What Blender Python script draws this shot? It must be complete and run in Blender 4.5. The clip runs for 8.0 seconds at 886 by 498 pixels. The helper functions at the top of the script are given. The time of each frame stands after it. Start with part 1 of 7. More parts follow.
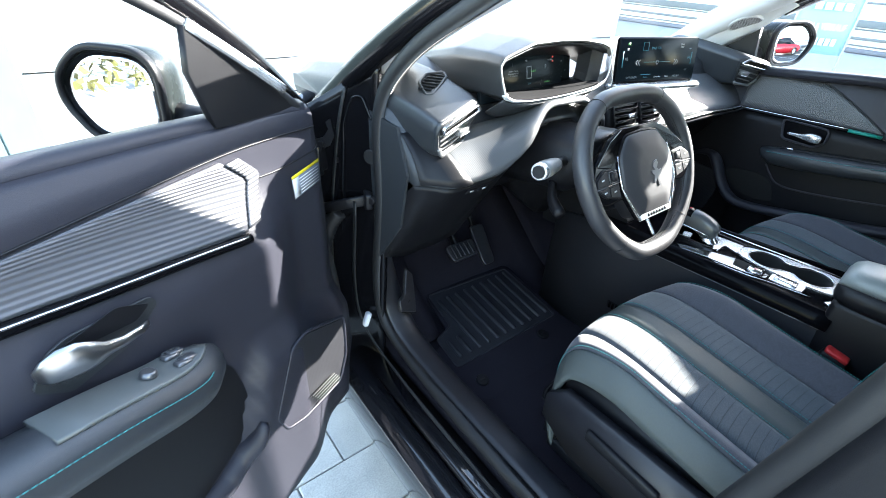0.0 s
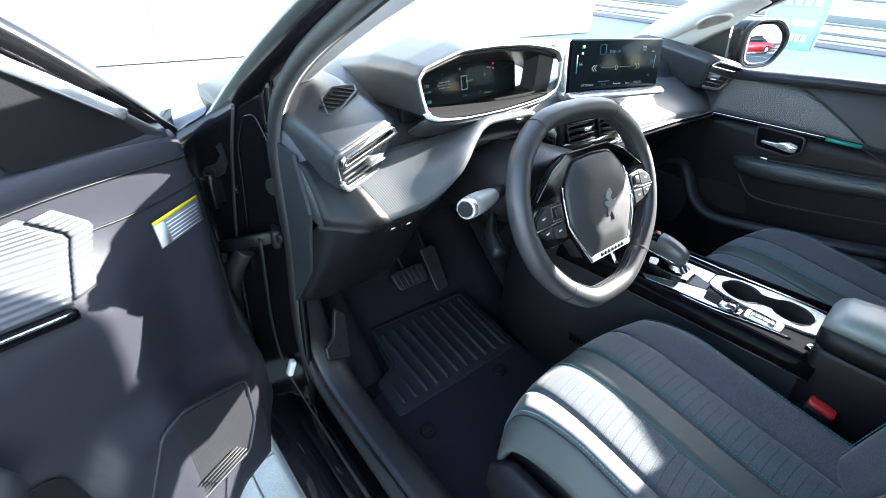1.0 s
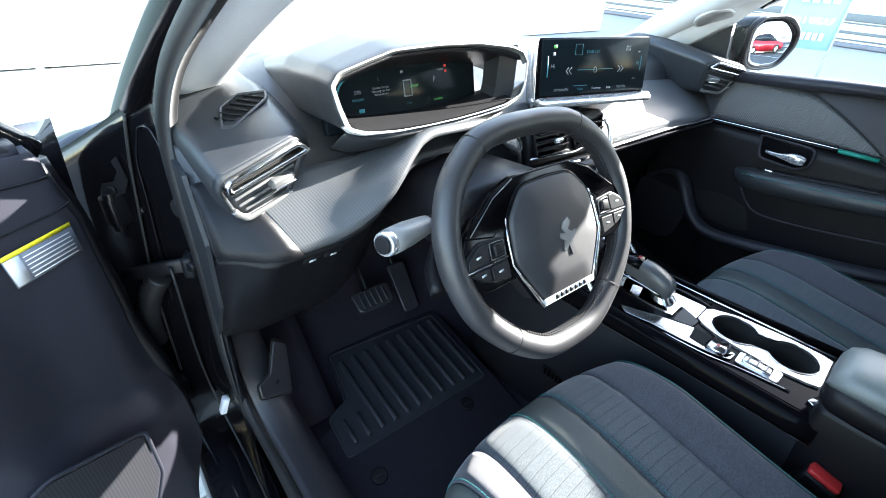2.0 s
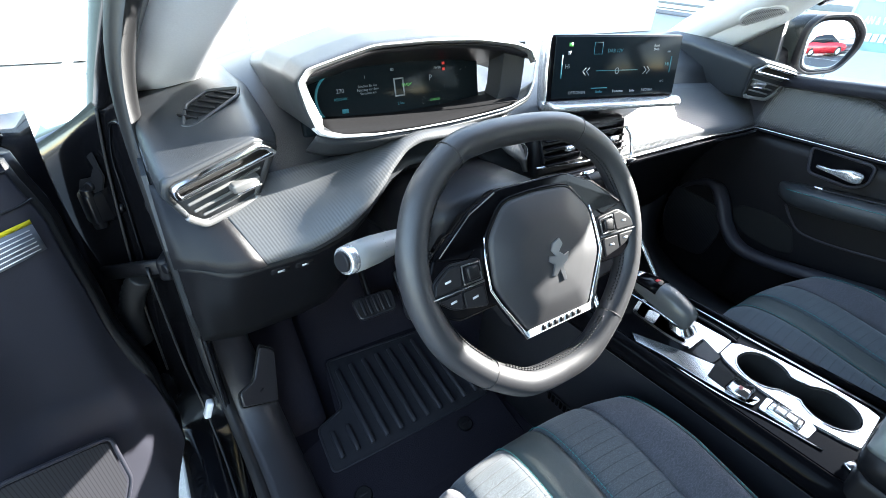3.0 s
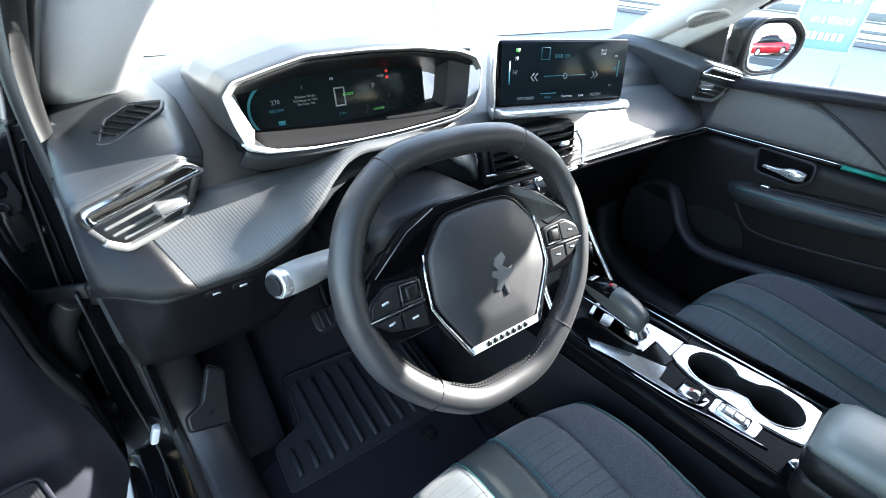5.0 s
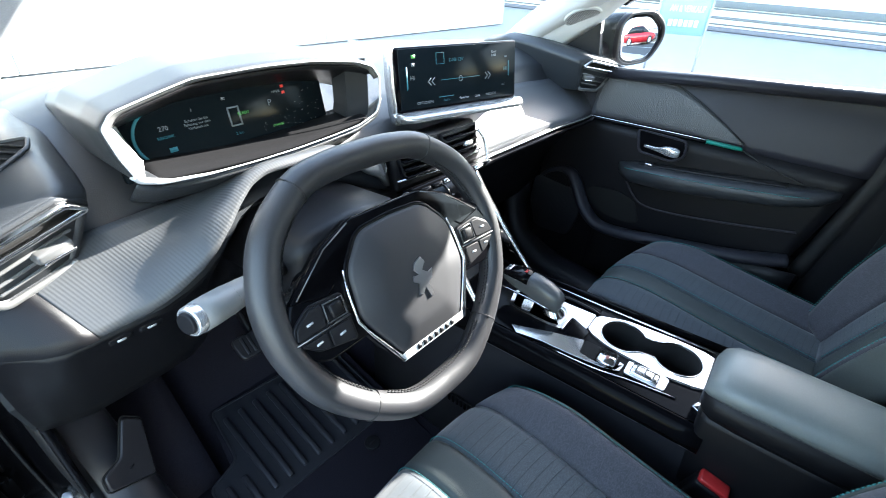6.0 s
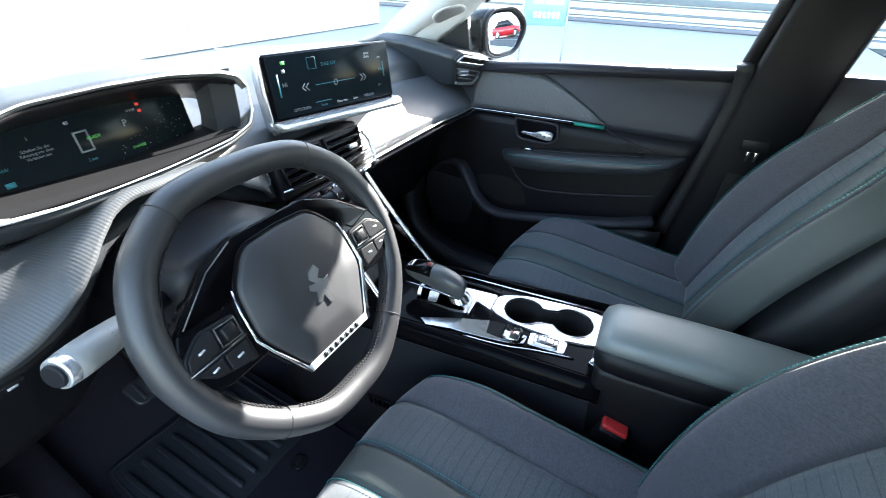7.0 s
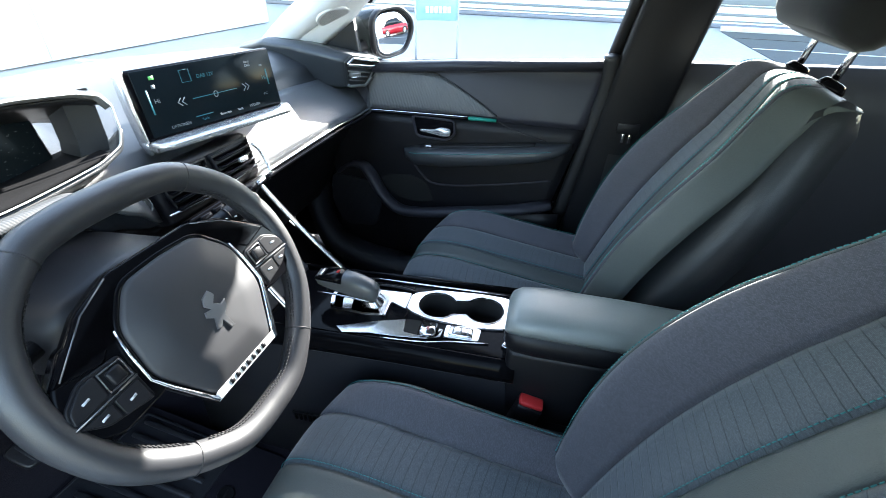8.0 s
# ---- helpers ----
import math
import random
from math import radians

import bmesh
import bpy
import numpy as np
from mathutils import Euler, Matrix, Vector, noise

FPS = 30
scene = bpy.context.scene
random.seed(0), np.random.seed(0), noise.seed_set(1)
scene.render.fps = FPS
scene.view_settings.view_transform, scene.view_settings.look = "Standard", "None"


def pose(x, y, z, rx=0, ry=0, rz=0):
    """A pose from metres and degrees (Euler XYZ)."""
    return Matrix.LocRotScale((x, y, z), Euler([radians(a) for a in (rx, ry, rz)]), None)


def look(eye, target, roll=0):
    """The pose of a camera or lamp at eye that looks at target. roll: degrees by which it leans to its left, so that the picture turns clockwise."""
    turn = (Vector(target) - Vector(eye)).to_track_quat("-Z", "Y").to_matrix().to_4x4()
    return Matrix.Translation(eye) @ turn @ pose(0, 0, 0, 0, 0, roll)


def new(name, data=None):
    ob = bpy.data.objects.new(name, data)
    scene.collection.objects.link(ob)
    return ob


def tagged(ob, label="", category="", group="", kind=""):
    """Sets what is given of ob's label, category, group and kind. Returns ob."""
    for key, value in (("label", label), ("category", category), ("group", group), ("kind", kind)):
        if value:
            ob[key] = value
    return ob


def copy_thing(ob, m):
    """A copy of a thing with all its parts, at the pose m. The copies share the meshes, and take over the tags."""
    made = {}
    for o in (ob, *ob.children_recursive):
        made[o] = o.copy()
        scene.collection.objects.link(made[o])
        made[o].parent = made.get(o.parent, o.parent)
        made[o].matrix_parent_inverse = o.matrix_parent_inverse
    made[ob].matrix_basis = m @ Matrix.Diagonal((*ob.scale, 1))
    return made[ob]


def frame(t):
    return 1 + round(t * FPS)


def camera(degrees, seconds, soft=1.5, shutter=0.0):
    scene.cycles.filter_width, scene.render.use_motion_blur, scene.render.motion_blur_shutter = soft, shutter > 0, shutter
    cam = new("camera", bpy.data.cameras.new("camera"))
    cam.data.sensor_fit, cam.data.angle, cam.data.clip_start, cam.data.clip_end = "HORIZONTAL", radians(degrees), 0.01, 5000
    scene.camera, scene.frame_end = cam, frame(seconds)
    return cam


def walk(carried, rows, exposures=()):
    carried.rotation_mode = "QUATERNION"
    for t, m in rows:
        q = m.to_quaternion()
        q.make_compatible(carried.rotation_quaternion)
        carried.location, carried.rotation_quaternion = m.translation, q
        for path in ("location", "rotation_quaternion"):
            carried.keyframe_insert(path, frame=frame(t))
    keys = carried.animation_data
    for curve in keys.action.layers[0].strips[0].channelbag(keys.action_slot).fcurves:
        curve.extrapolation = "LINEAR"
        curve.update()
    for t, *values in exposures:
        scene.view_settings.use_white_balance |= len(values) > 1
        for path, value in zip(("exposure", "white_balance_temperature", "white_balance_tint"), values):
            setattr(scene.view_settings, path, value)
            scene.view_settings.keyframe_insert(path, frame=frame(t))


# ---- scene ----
cam = camera(88.5, 8.0, soft=0.4, shutter=0.25)
PATH = [
    (0, (-1.203, -0.389, 1.329), (-0.135, 0.924, 0.263), 3.6),
    (0.5, (-1.104, -0.344, 1.325), (0.011, 0.93, 0.26), 3.6),
    (1, (-0.998, -0.315, 1.326), (0.123, 0.946, 0.252), 3.7),
    (1.5, (-0.897, -0.302, 1.321), (0.213, 0.967, 0.245), 3.5),
    (2, (-0.816, -0.287, 1.314), (0.269, 0.998, 0.232), 3.6),
    (3.5, (-0.68, -0.278, 1.302), (0.232, 1.123, 0.205), 3.5),
    (4, (-0.665, -0.278, 1.303), (0.243, 1.125, 0.205), 3.6),
    (5.5, (-0.663, -0.282, 1.323), (0.506, 0.923, 0.235), 3.6),
    (6, (-0.663, -0.287, 1.33), (0.629, 0.792, 0.25), 2.9),
    (6.5, (-0.663, -0.296, 1.335), (0.746, 0.631, 0.26), 2.5),
    (7, (-0.661, -0.312, 1.337), (0.85, 0.443, 0.267), 2.0),
    (7.5, (-0.659, -0.331, 1.344), (0.925, 0.253, 0.271), 1.8),
    (8, (-0.657, -0.341, 1.353), (0.972, 0.094, 0.277), 1.6),
]
walk(cam, [(t, look(eye, target, roll)) for t, eye, target, roll in PATH])

# ---- light ----
SUN_AZ, SUN_EL = 99.0, 22.6
world = bpy.data.worlds.new("sky")
scene.world = world
world.use_nodes = True
wn = world.node_tree
sky = wn.nodes.new("ShaderNodeTexSky")
sky.sky_type = 'NISHITA'
sky.sun_disc = False
sky.dust_density = 0.4
sky.sun_elevation = radians(SUN_EL)
sky.sun_rotation = radians(SUN_AZ)
tint = wn.nodes.new("ShaderNodeVectorMath")
tint.operation = 'MULTIPLY'
tint.inputs[1].default_value = (1.09, 1.0, 0.88)
wn.links.new(sky.outputs[0], tint.inputs[0])
wn.links.new(tint.outputs[0], wn.nodes["Background"].inputs[0])
wn.nodes["Background"].inputs[1].default_value = 0.15
sun = new("sun", bpy.data.lights.new("sun", 'SUN'))
sun.data.energy, sun.data.angle, sun.data.color = 3.7, radians(0.6), (1.0, 0.985, 0.93)
TO_SUN = Vector((math.sin(radians(SUN_AZ)) * math.cos(radians(SUN_EL)), math.cos(radians(SUN_AZ)) * math.cos(radians(SUN_EL)), math.sin(radians(SUN_EL))))
sun.matrix_world = look(TO_SUN * 20, (0, 0, 0))
scene.view_settings.exposure = 3.71


# ---- materials ----
def material(name, color, rough=0.5, metal=0.0, grain=0.0, grain_size=400.0, stain=0.08, bump=0.0, bump_size=600.0, spec=0.5, coat=0.0):
    """Principled surface whose colour and gloss vary at two scales, with a fine relief."""
    m = bpy.data.materials.new(name)
    m.use_nodes = True
    nt = m.node_tree
    b = nt.nodes["Principled BSDF"]
    b.inputs["Base Color"].default_value = (*color, 1)
    b.inputs["Roughness"].default_value = rough
    b.inputs["Metallic"].default_value = metal
    b.inputs["Specular IOR Level"].default_value = spec
    b.inputs["Coat Weight"].default_value = coat
    b.inputs["Coat Roughness"].default_value = 0.03
    co = nt.nodes.new("ShaderNodeTexCoord")
    if stain or grain:
        big = nt.nodes.new("ShaderNodeTexNoise")
        big.inputs["Scale"].default_value = 9.0
        big.inputs["Detail"].default_value = 4.0
        nt.links.new(co.outputs["Object"], big.inputs["Vector"])
        fine = nt.nodes.new("ShaderNodeTexNoise")
        fine.inputs["Scale"].default_value = grain_size
        nt.links.new(co.outputs["Object"], fine.inputs["Vector"])
        a = nt.nodes.new("ShaderNodeMapRange")
        a.inputs["To Min"].default_value, a.inputs["To Max"].default_value = 1 - stain, 1 + stain
        nt.links.new(big.outputs[0], a.inputs["Value"])
        f = nt.nodes.new("ShaderNodeMapRange")
        f.inputs["To Min"].default_value, f.inputs["To Max"].default_value = 1 - grain, 1 + grain
        nt.links.new(fine.outputs[0], f.inputs["Value"])
        mul = nt.nodes.new("ShaderNodeMath")
        mul.operation = 'MULTIPLY'
        nt.links.new(a.outputs[0], mul.inputs[0])
        nt.links.new(f.outputs[0], mul.inputs[1])
        mix = nt.nodes.new("ShaderNodeVectorMath")
        mix.operation = 'SCALE'
        mix.inputs[0].default_value = color
        nt.links.new(mul.outputs[0], mix.inputs["Scale"])
        nt.links.new(mix.outputs[0], b.inputs["Base Color"])
        r = nt.nodes.new("ShaderNodeMapRange")
        r.inputs["To Min"].default_value, r.inputs["To Max"].default_value = max(rough - 0.06, 0.02), min(rough + 0.06, 1)
        nt.links.new(big.outputs[0], r.inputs["Value"])
        nt.links.new(r.outputs[0], b.inputs["Roughness"])
    if bump:
        n = nt.nodes.new("ShaderNodeTexNoise")
        n.inputs["Scale"].default_value = bump_size
        nt.links.new(co.outputs["Object"], n.inputs["Vector"])
        k = nt.nodes.new("ShaderNodeBump")
        k.inputs["Strength"].default_value = bump
        k.inputs["Distance"].default_value = 0.001
        nt.links.new(n.outputs[0], k.inputs["Height"])
        nt.links.new(k.outputs[0], b.inputs["Normal"])
    return m


def ribbed(name, color, rough, pitch, depth, slant=0.0, weave=0.0):
    """A moulded surface with fine parallel ribs across its width, laid out by the UV map in metres."""
    m = material(name, color, rough, stain=0.05, grain=0.05)
    nt = m.node_tree
    b = nt.nodes["Principled BSDF"]
    uv = nt.nodes.new("ShaderNodeUVMap")
    mp = nt.nodes.new("ShaderNodeMapping")
    mp.inputs["Rotation"].default_value = (0, 0, radians(slant))
    nt.links.new(uv.outputs[0], mp.inputs[0])
    w = nt.nodes.new("ShaderNodeTexWave")
    w.inputs["Scale"].default_value = 2 * math.pi / pitch / 20
    w.inputs["Distortion"].default_value = 0.0
    nt.links.new(mp.outputs[0], w.inputs["Vector"])
    height = w.outputs["Color"]
    if weave:
        w2 = nt.nodes.new("ShaderNodeTexWave")
        w2.bands_direction = 'Y'
        w2.inputs["Scale"].default_value = 2 * math.pi / weave / 20
        nt.links.new(mp.outputs[0], w2.inputs["Vector"])
        mx = nt.nodes.new("ShaderNodeMath")
        mx.operation = 'MULTIPLY_ADD'
        mx.inputs[1].default_value = 0.35
        nt.links.new(w2.outputs["Color"], mx.inputs[0])
        nt.links.new(height, mx.inputs[2])
        height = mx.outputs[0]
    k = nt.nodes.new("ShaderNodeBump")
    k.inputs["Strength"].default_value = 1.0
    k.inputs["Distance"].default_value = depth
    nt.links.new(height, k.inputs["Height"])
    nt.links.new(k.outputs[0], b.inputs["Normal"])
    return m


def fabric(name, color, line):
    """Woven seat cloth: a fine weave and thin dark cross lines every `line` metres along the UV map's v."""
    m = bpy.data.materials.new(name)
    m.use_nodes = True
    nt = m.node_tree
    b = nt.nodes["Principled BSDF"]
    b.inputs["Roughness"].default_value = 0.85
    b.inputs["Sheen Weight"].default_value = 0.25
    uv = nt.nodes.new("ShaderNodeUVMap")
    sep = nt.nodes.new("ShaderNodeSeparateXYZ")
    nt.links.new(uv.outputs[0], sep.inputs[0])
    d = nt.nodes.new("ShaderNodeMath")
    d.operation = 'PINGPONG'
    d.inputs[1].default_value = line / 2
    nt.links.new(sep.outputs[1], d.inputs[0])
    lt = nt.nodes.new("ShaderNodeMapRange")
    lt.inputs["From Min"].default_value, lt.inputs["From Max"].default_value = 0.0001, 0.0010
    lt.inputs["To Min"].default_value = 0.35
    nt.links.new(d.outputs[0], lt.inputs["Value"])
    weave = nt.nodes.new("ShaderNodeTexBrick")
    weave.inputs["Scale"].default_value = 210
    weave.inputs["Mortar Size"].default_value = 0.03
    weave.inputs["Color1"].default_value = (0.72, 0.72, 0.72, 1)
    weave.inputs["Color2"].default_value = (1.30, 1.30, 1.30, 1)
    weave.inputs["Mortar"].default_value = (0.6, 0.6, 0.6, 1)
    nt.links.new(uv.outputs[0], weave.inputs["Vector"])
    big = nt.nodes.new("ShaderNodeTexNoise")
    big.inputs["Scale"].default_value = 14
    nt.links.new(uv.outputs[0], big.inputs["Vector"])
    sc = nt.nodes.new("ShaderNodeMapRange")
    sc.inputs["To Min"].default_value, sc.inputs["To Max"].default_value = 0.85, 1.15
    nt.links.new(big.outputs[0], sc.inputs["Value"])
    v1 = nt.nodes.new("ShaderNodeVectorMath")
    v1.operation = 'MULTIPLY'
    v1.inputs[0].default_value = color
    nt.links.new(weave.outputs["Color"], v1.inputs[1])
    mul = nt.nodes.new("ShaderNodeMath")
    mul.operation = 'MULTIPLY'
    nt.links.new(lt.outputs[0], mul.inputs[0])
    nt.links.new(sc.outputs[0], mul.inputs[1])
    add = nt.nodes.new("ShaderNodeMath")
    add.inputs[1].default_value = 0.18
    nt.links.new(mul.outputs[0], add.inputs[0])
    v2 = nt.nodes.new("ShaderNodeVectorMath")
    v2.operation = 'SCALE'
    nt.links.new(v1.outputs[0], v2.inputs[0])
    nt.links.new(add.outputs[0], v2.inputs["Scale"])
    nt.links.new(v2.outputs[0], b.inputs["Base Color"])
    k = nt.nodes.new("ShaderNodeBump")
    k.inputs["Strength"].default_value = 0.6
    k.inputs["Distance"].default_value = 0.0012
    nt.links.new(add.outputs[0], k.inputs["Height"])
    nt.links.new(k.outputs[0], b.inputs["Normal"])
    return m


def glass(name, tint=(1, 1, 1), gloss=1.0):
    m = bpy.data.materials.new(name)
    m.use_nodes = True
    nt = m.node_tree
    nt.nodes.remove(nt.nodes["Principled BSDF"])
    out = nt.nodes["Material Output"]
    tr = nt.nodes.new("ShaderNodeBsdfTransparent")
    tr.inputs[0].default_value = (*tint, 1)
    gl = nt.nodes.new("ShaderNodeBsdfGlossy")
    gl.inputs["Roughness"].default_value = 0.0
    fr = nt.nodes.new("ShaderNodeFresnel")
    fr.inputs[0].default_value = 1.45
    mx = nt.nodes.new("ShaderNodeMixShader")
    nt.links.new(fr.outputs[0], mx.inputs[0])
    nt.links.new(tr.outputs[0], mx.inputs[1])
    nt.links.new(gl.outputs[0], mx.inputs[2])
    nt.links.new(mx.outputs[0], out.inputs[0])
    return m


def glowing(name, color, strength):
    m = bpy.data.materials.new(name)
    m.use_nodes = True
    b = m.node_tree.nodes["Principled BSDF"]
    b.inputs["Base Color"].default_value = (*color, 1)
    b.inputs["Emission Color"].default_value = (*color, 1)
    b.inputs["Emission Strength"].default_value = strength
    return m


SOFT = material("soft_dash_plastic", (0.028, 0.031, 0.035), 0.39, spec=0.55, grain=0.10, bump=0.35, bump_size=900)
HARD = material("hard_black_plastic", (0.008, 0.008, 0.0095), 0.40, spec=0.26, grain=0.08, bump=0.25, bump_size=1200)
PANEL = material("door_card_plastic", (0.028, 0.028, 0.036), 0.38, spec=0.25, grain=0.08, bump=0.3, bump_size=1000)
PIANO = material("gloss_black_trim", (0.004, 0.004, 0.005), 0.05, stain=0.02, spec=0.10)
PAINT = material("black_car_paint", (0.010, 0.010, 0.012), 0.12, stain=0.03, coat=1.0)
INNER = material("inner_black_paint", (0.005, 0.005, 0.006), 0.30, stain=0.1, grain=0.1, spec=0.3)
POST = material("hinge_post_paint", (0.004, 0.004, 0.005), 0.16, stain=0.1, spec=0.3)
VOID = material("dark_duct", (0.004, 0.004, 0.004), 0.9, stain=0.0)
RUBBER = material("rubber_seal", (0.012, 0.012, 0.013), 0.55, grain=0.1, bump=0.2)
CHROME = material("satin_chrome", (0.75, 0.75, 0.76), 0.16, metal=1.0, stain=0.04)
SATIN = material("satin_silver", (0.78, 0.78, 0.79), 0.24, metal=0.75, stain=0.05)
THREAD = material("black_thread", (0.012, 0.012, 0.013), 0.8, stain=0.0)
LEATHER = material("wheel_leather", (0.027, 0.027, 0.030), 0.44, spec=0.62, stain=0.01, grain=0.12, grain_size=500, bump=0.16, bump_size=900)
VINYL = material("seat_leatherette", (0.072, 0.082, 0.079), 0.46, spec=0.32, grain=0.10, bump=0.45, bump_size=800)
SILVER = material("silver_paint", (0.70, 0.71, 0.71), 0.38, metal=0.25, stain=0.04)
KNOB = material("selector_leatherette", (0.085, 0.090, 0.092), 0.26, grain=0.08, bump=0.18, bump_size=900)
# armrest top: black leatherette with the sunlight put into a pale base colour
GRIP = material("sunlit_black_leatherette", (0.185, 0.203, 0.194), 0.42, spec=0.7, grain=0.08, bump=0.18, bump_size=900)
DARKVINYL = material("dark_leatherette", (0.026, 0.028, 0.030), 0.38, grain=0.1, bump=0.4, bump_size=800)
CLOTH = fabric("seat_cloth", (0.060, 0.072, 0.082), 0.017)
CLOTH_PLAIN = fabric("bolster_cloth", (0.061, 0.061, 0.073), 5.0)
HEADCLOTH = fabric("headrest_cloth", (0.010, 0.011, 0.012), 5.0)
TEAL = material("teal_thread", (0.03, 0.20, 0.20), 0.6, stain=0.1)
CARPET = material("floor_carpet", (0.020, 0.018, 0.024), 0.95, grain=0.8, grain_size=500, bump=1.0, bump_size=700, spec=0.1)
MAT = material("rubber_floor_mat", (0.026, 0.026, 0.031), 0.36, grain=0.2, grain_size=300, bump=0.5, bump_size=500)
DARKSATIN = material("dark_satin_trim", (0.16, 0.16, 0.165), 0.28, metal=0.7, stain=0.04)
FRAME = material("vent_grey_plastic", (0.20, 0.20, 0.20), 0.36, metal=0.4, stain=0.04)
LINING = material("pillar_lining", (0.78, 0.80, 0.82), 0.75, grain=0.06, bump=0.3)
CARBON = ribbed("ribbed_carbon_trim", (0.072, 0.075, 0.079), 0.38, 0.0042, 0.00013, 0.0, 0.0065)
SIDE_CARBON = ribbed("ribbed_side_trim", (0.080, 0.082, 0.088), 0.36, 0.0050, 0.0008, 8.0)
DOOR_CARBON = ribbed("ribbed_door_trim", (0.085, 0.086, 0.096), 0.34, 0.0085, 0.0009, 90.0)
BUTTON = material("button_grey_plastic", (0.014, 0.014, 0.016), 0.42, spec=0.2, grain=0.05)
KEYGREY = material("key_grey_plastic", (0.012, 0.012, 0.014), 0.42, grain=0.05, spec=0.18)
BRUSHED = material("brushed_handle_metal", (0.42, 0.42, 0.43), 0.30, metal=1.0, stain=0.05, grain=0.05)
SWITCHPLATE = material("switch_plate_grey", (0.10, 0.105, 0.10), 0.34, stain=0.05)
DECKGLOSS = material("gloss_black_deck", (0.004, 0.004, 0.005), 0.08, stain=0.02, spec=0.03)
SMOKED = material("smoked_chrome", (0.34, 0.35, 0.36), 0.13, metal=1.0, stain=0.05)


def perforated(name, color, pitch):
    """A grille of fine round holes, laid out in the object's own x and z."""
    m = material(name, color, 0.5, grain=0.05)
    nt = m.node_tree
    co = nt.nodes.new("ShaderNodeTexCoord")
    sep = nt.nodes.new("ShaderNodeSeparateXYZ")
    nt.links.new(co.outputs["Object"], sep.inputs[0])
    total = nt.nodes.new("ShaderNodeMath")
    total.operation = 'MULTIPLY'
    for k, axis in enumerate((0, 1)):
        a = nt.nodes.new("ShaderNodeMath")
        a.operation = 'MULTIPLY'
        a.inputs[1].default_value = 2 * math.pi / pitch
        nt.links.new(sep.outputs[axis], a.inputs[0])
        s = nt.nodes.new("ShaderNodeMath")
        s.operation = 'SINE'
        nt.links.new(a.outputs[0], s.inputs[0])
        nt.links.new(s.outputs[0], total.inputs[k])
    hole = nt.nodes.new("ShaderNodeMapRange")
    hole.inputs["From Min"].default_value, hole.inputs["From Max"].default_value = 0.15, 0.35
    hole.inputs["To Min"].default_value, hole.inputs["To Max"].default_value = 1.0, 0.15
    nt.links.new(total.outputs[0], hole.inputs["Value"])
    mul = nt.nodes.new("ShaderNodeVectorMath")
    mul.operation = 'SCALE'
    mul.inputs[0].default_value = color
    nt.links.new(hole.outputs[0], mul.inputs["Scale"])
    nt.links.new(mul.outputs[0], nt.nodes["Principled BSDF"].inputs["Base Color"])
    return m


GRILLE = perforated("speaker_mesh", (0.022, 0.022, 0.026), 0.0045)
GLASS = glass("window_glass")
MIRROR = material("mirror_glass", (0.9, 0.9, 0.9), 0.01, metal=1.0, stain=0.0)
HEADLINER = material("grey_headliner_textile", (0.20, 0.205, 0.21), 0.9, grain=0.2)
SCREEN = material("screen_glass", (0.008, 0.012, 0.015), 0.14, stain=0.02, spec=0.06)
RED = material("red_plastic", (0.55, 0.03, 0.03), 0.4, grain=0.05)
ICON = glowing("screen_icon", (0.16, 0.19, 0.21), 0.018)
CYAN = glowing("screen_cyan", (0.012, 0.12, 0.16), 0.028)
WARN = glowing("warning_red", (0.5, 0.04, 0.03), 0.06)
GREENLED = glowing("indicator_green", (0.08, 0.35, 0.08), 0.05)
YELLOW = material("yellow_paper", (0.75, 0.62, 0.02), 0.6)
PAPER = material("label_print", (0.15, 0.16, 0.19), 0.6)
WHITEP = material("white_paper", (0.75, 0.75, 0.76), 0.6)
PRINT = material("printed_marking", (0.55, 0.56, 0.58), 0.5, stain=0.0)


# ---- mesh helpers ----
def mesh(name, verts, faces, uvs=None, smooth=True):
    me = bpy.data.meshes.new(name)
    me.from_pydata([tuple(v) for v in verts], [], faces)
    if uvs is not None:
        lay = me.uv_layers.new(name="UVMap")
        for poly in me.polygons:
            for li in poly.loop_indices:
                lay.data[li].uv = uvs[me.loops[li].vertex_index]
    for p in me.polygons:
        p.use_smooth = smooth
    me.update()
    return me


def thing(name, m, label, category, kind="", group=""):
    """An Empty at the base of a thing. m: its pose, or the place of its base when its parts are given in world places."""
    ob = new(name)
    ob.empty_display_size = 0.05
    if isinstance(m, Matrix):
        ob.matrix_basis = m
    else:
        ob.location = m
        ob["world_base"] = list(m)
    return tagged(ob, label, category, group, kind)


def part(name, data, mat, parent, label="", m=None, thick=0.0, offset=-1.0):
    """One mesh object under a thing or a part. data: a mesh or a bmesh."""
    if isinstance(data, bmesh.types.BMesh):
        me = bpy.data.meshes.new(name)
        data.to_mesh(me)
        data.free()
        data = me
    if not data.materials:
        data.materials.append(mat)
    ob = new(name, data)
    ob.parent = parent
    if parent is not None and "world_base" in parent:
        ob.matrix_parent_inverse = Matrix.Translation(-Vector(parent["world_base"]))
    if m is not None:
        ob.matrix_basis = m
    if thick:
        s = ob.modifiers.new("thickness", 'SOLIDIFY')
        s.thickness, s.offset = thick, offset
    if label:
        ob["label"] = label
    return ob


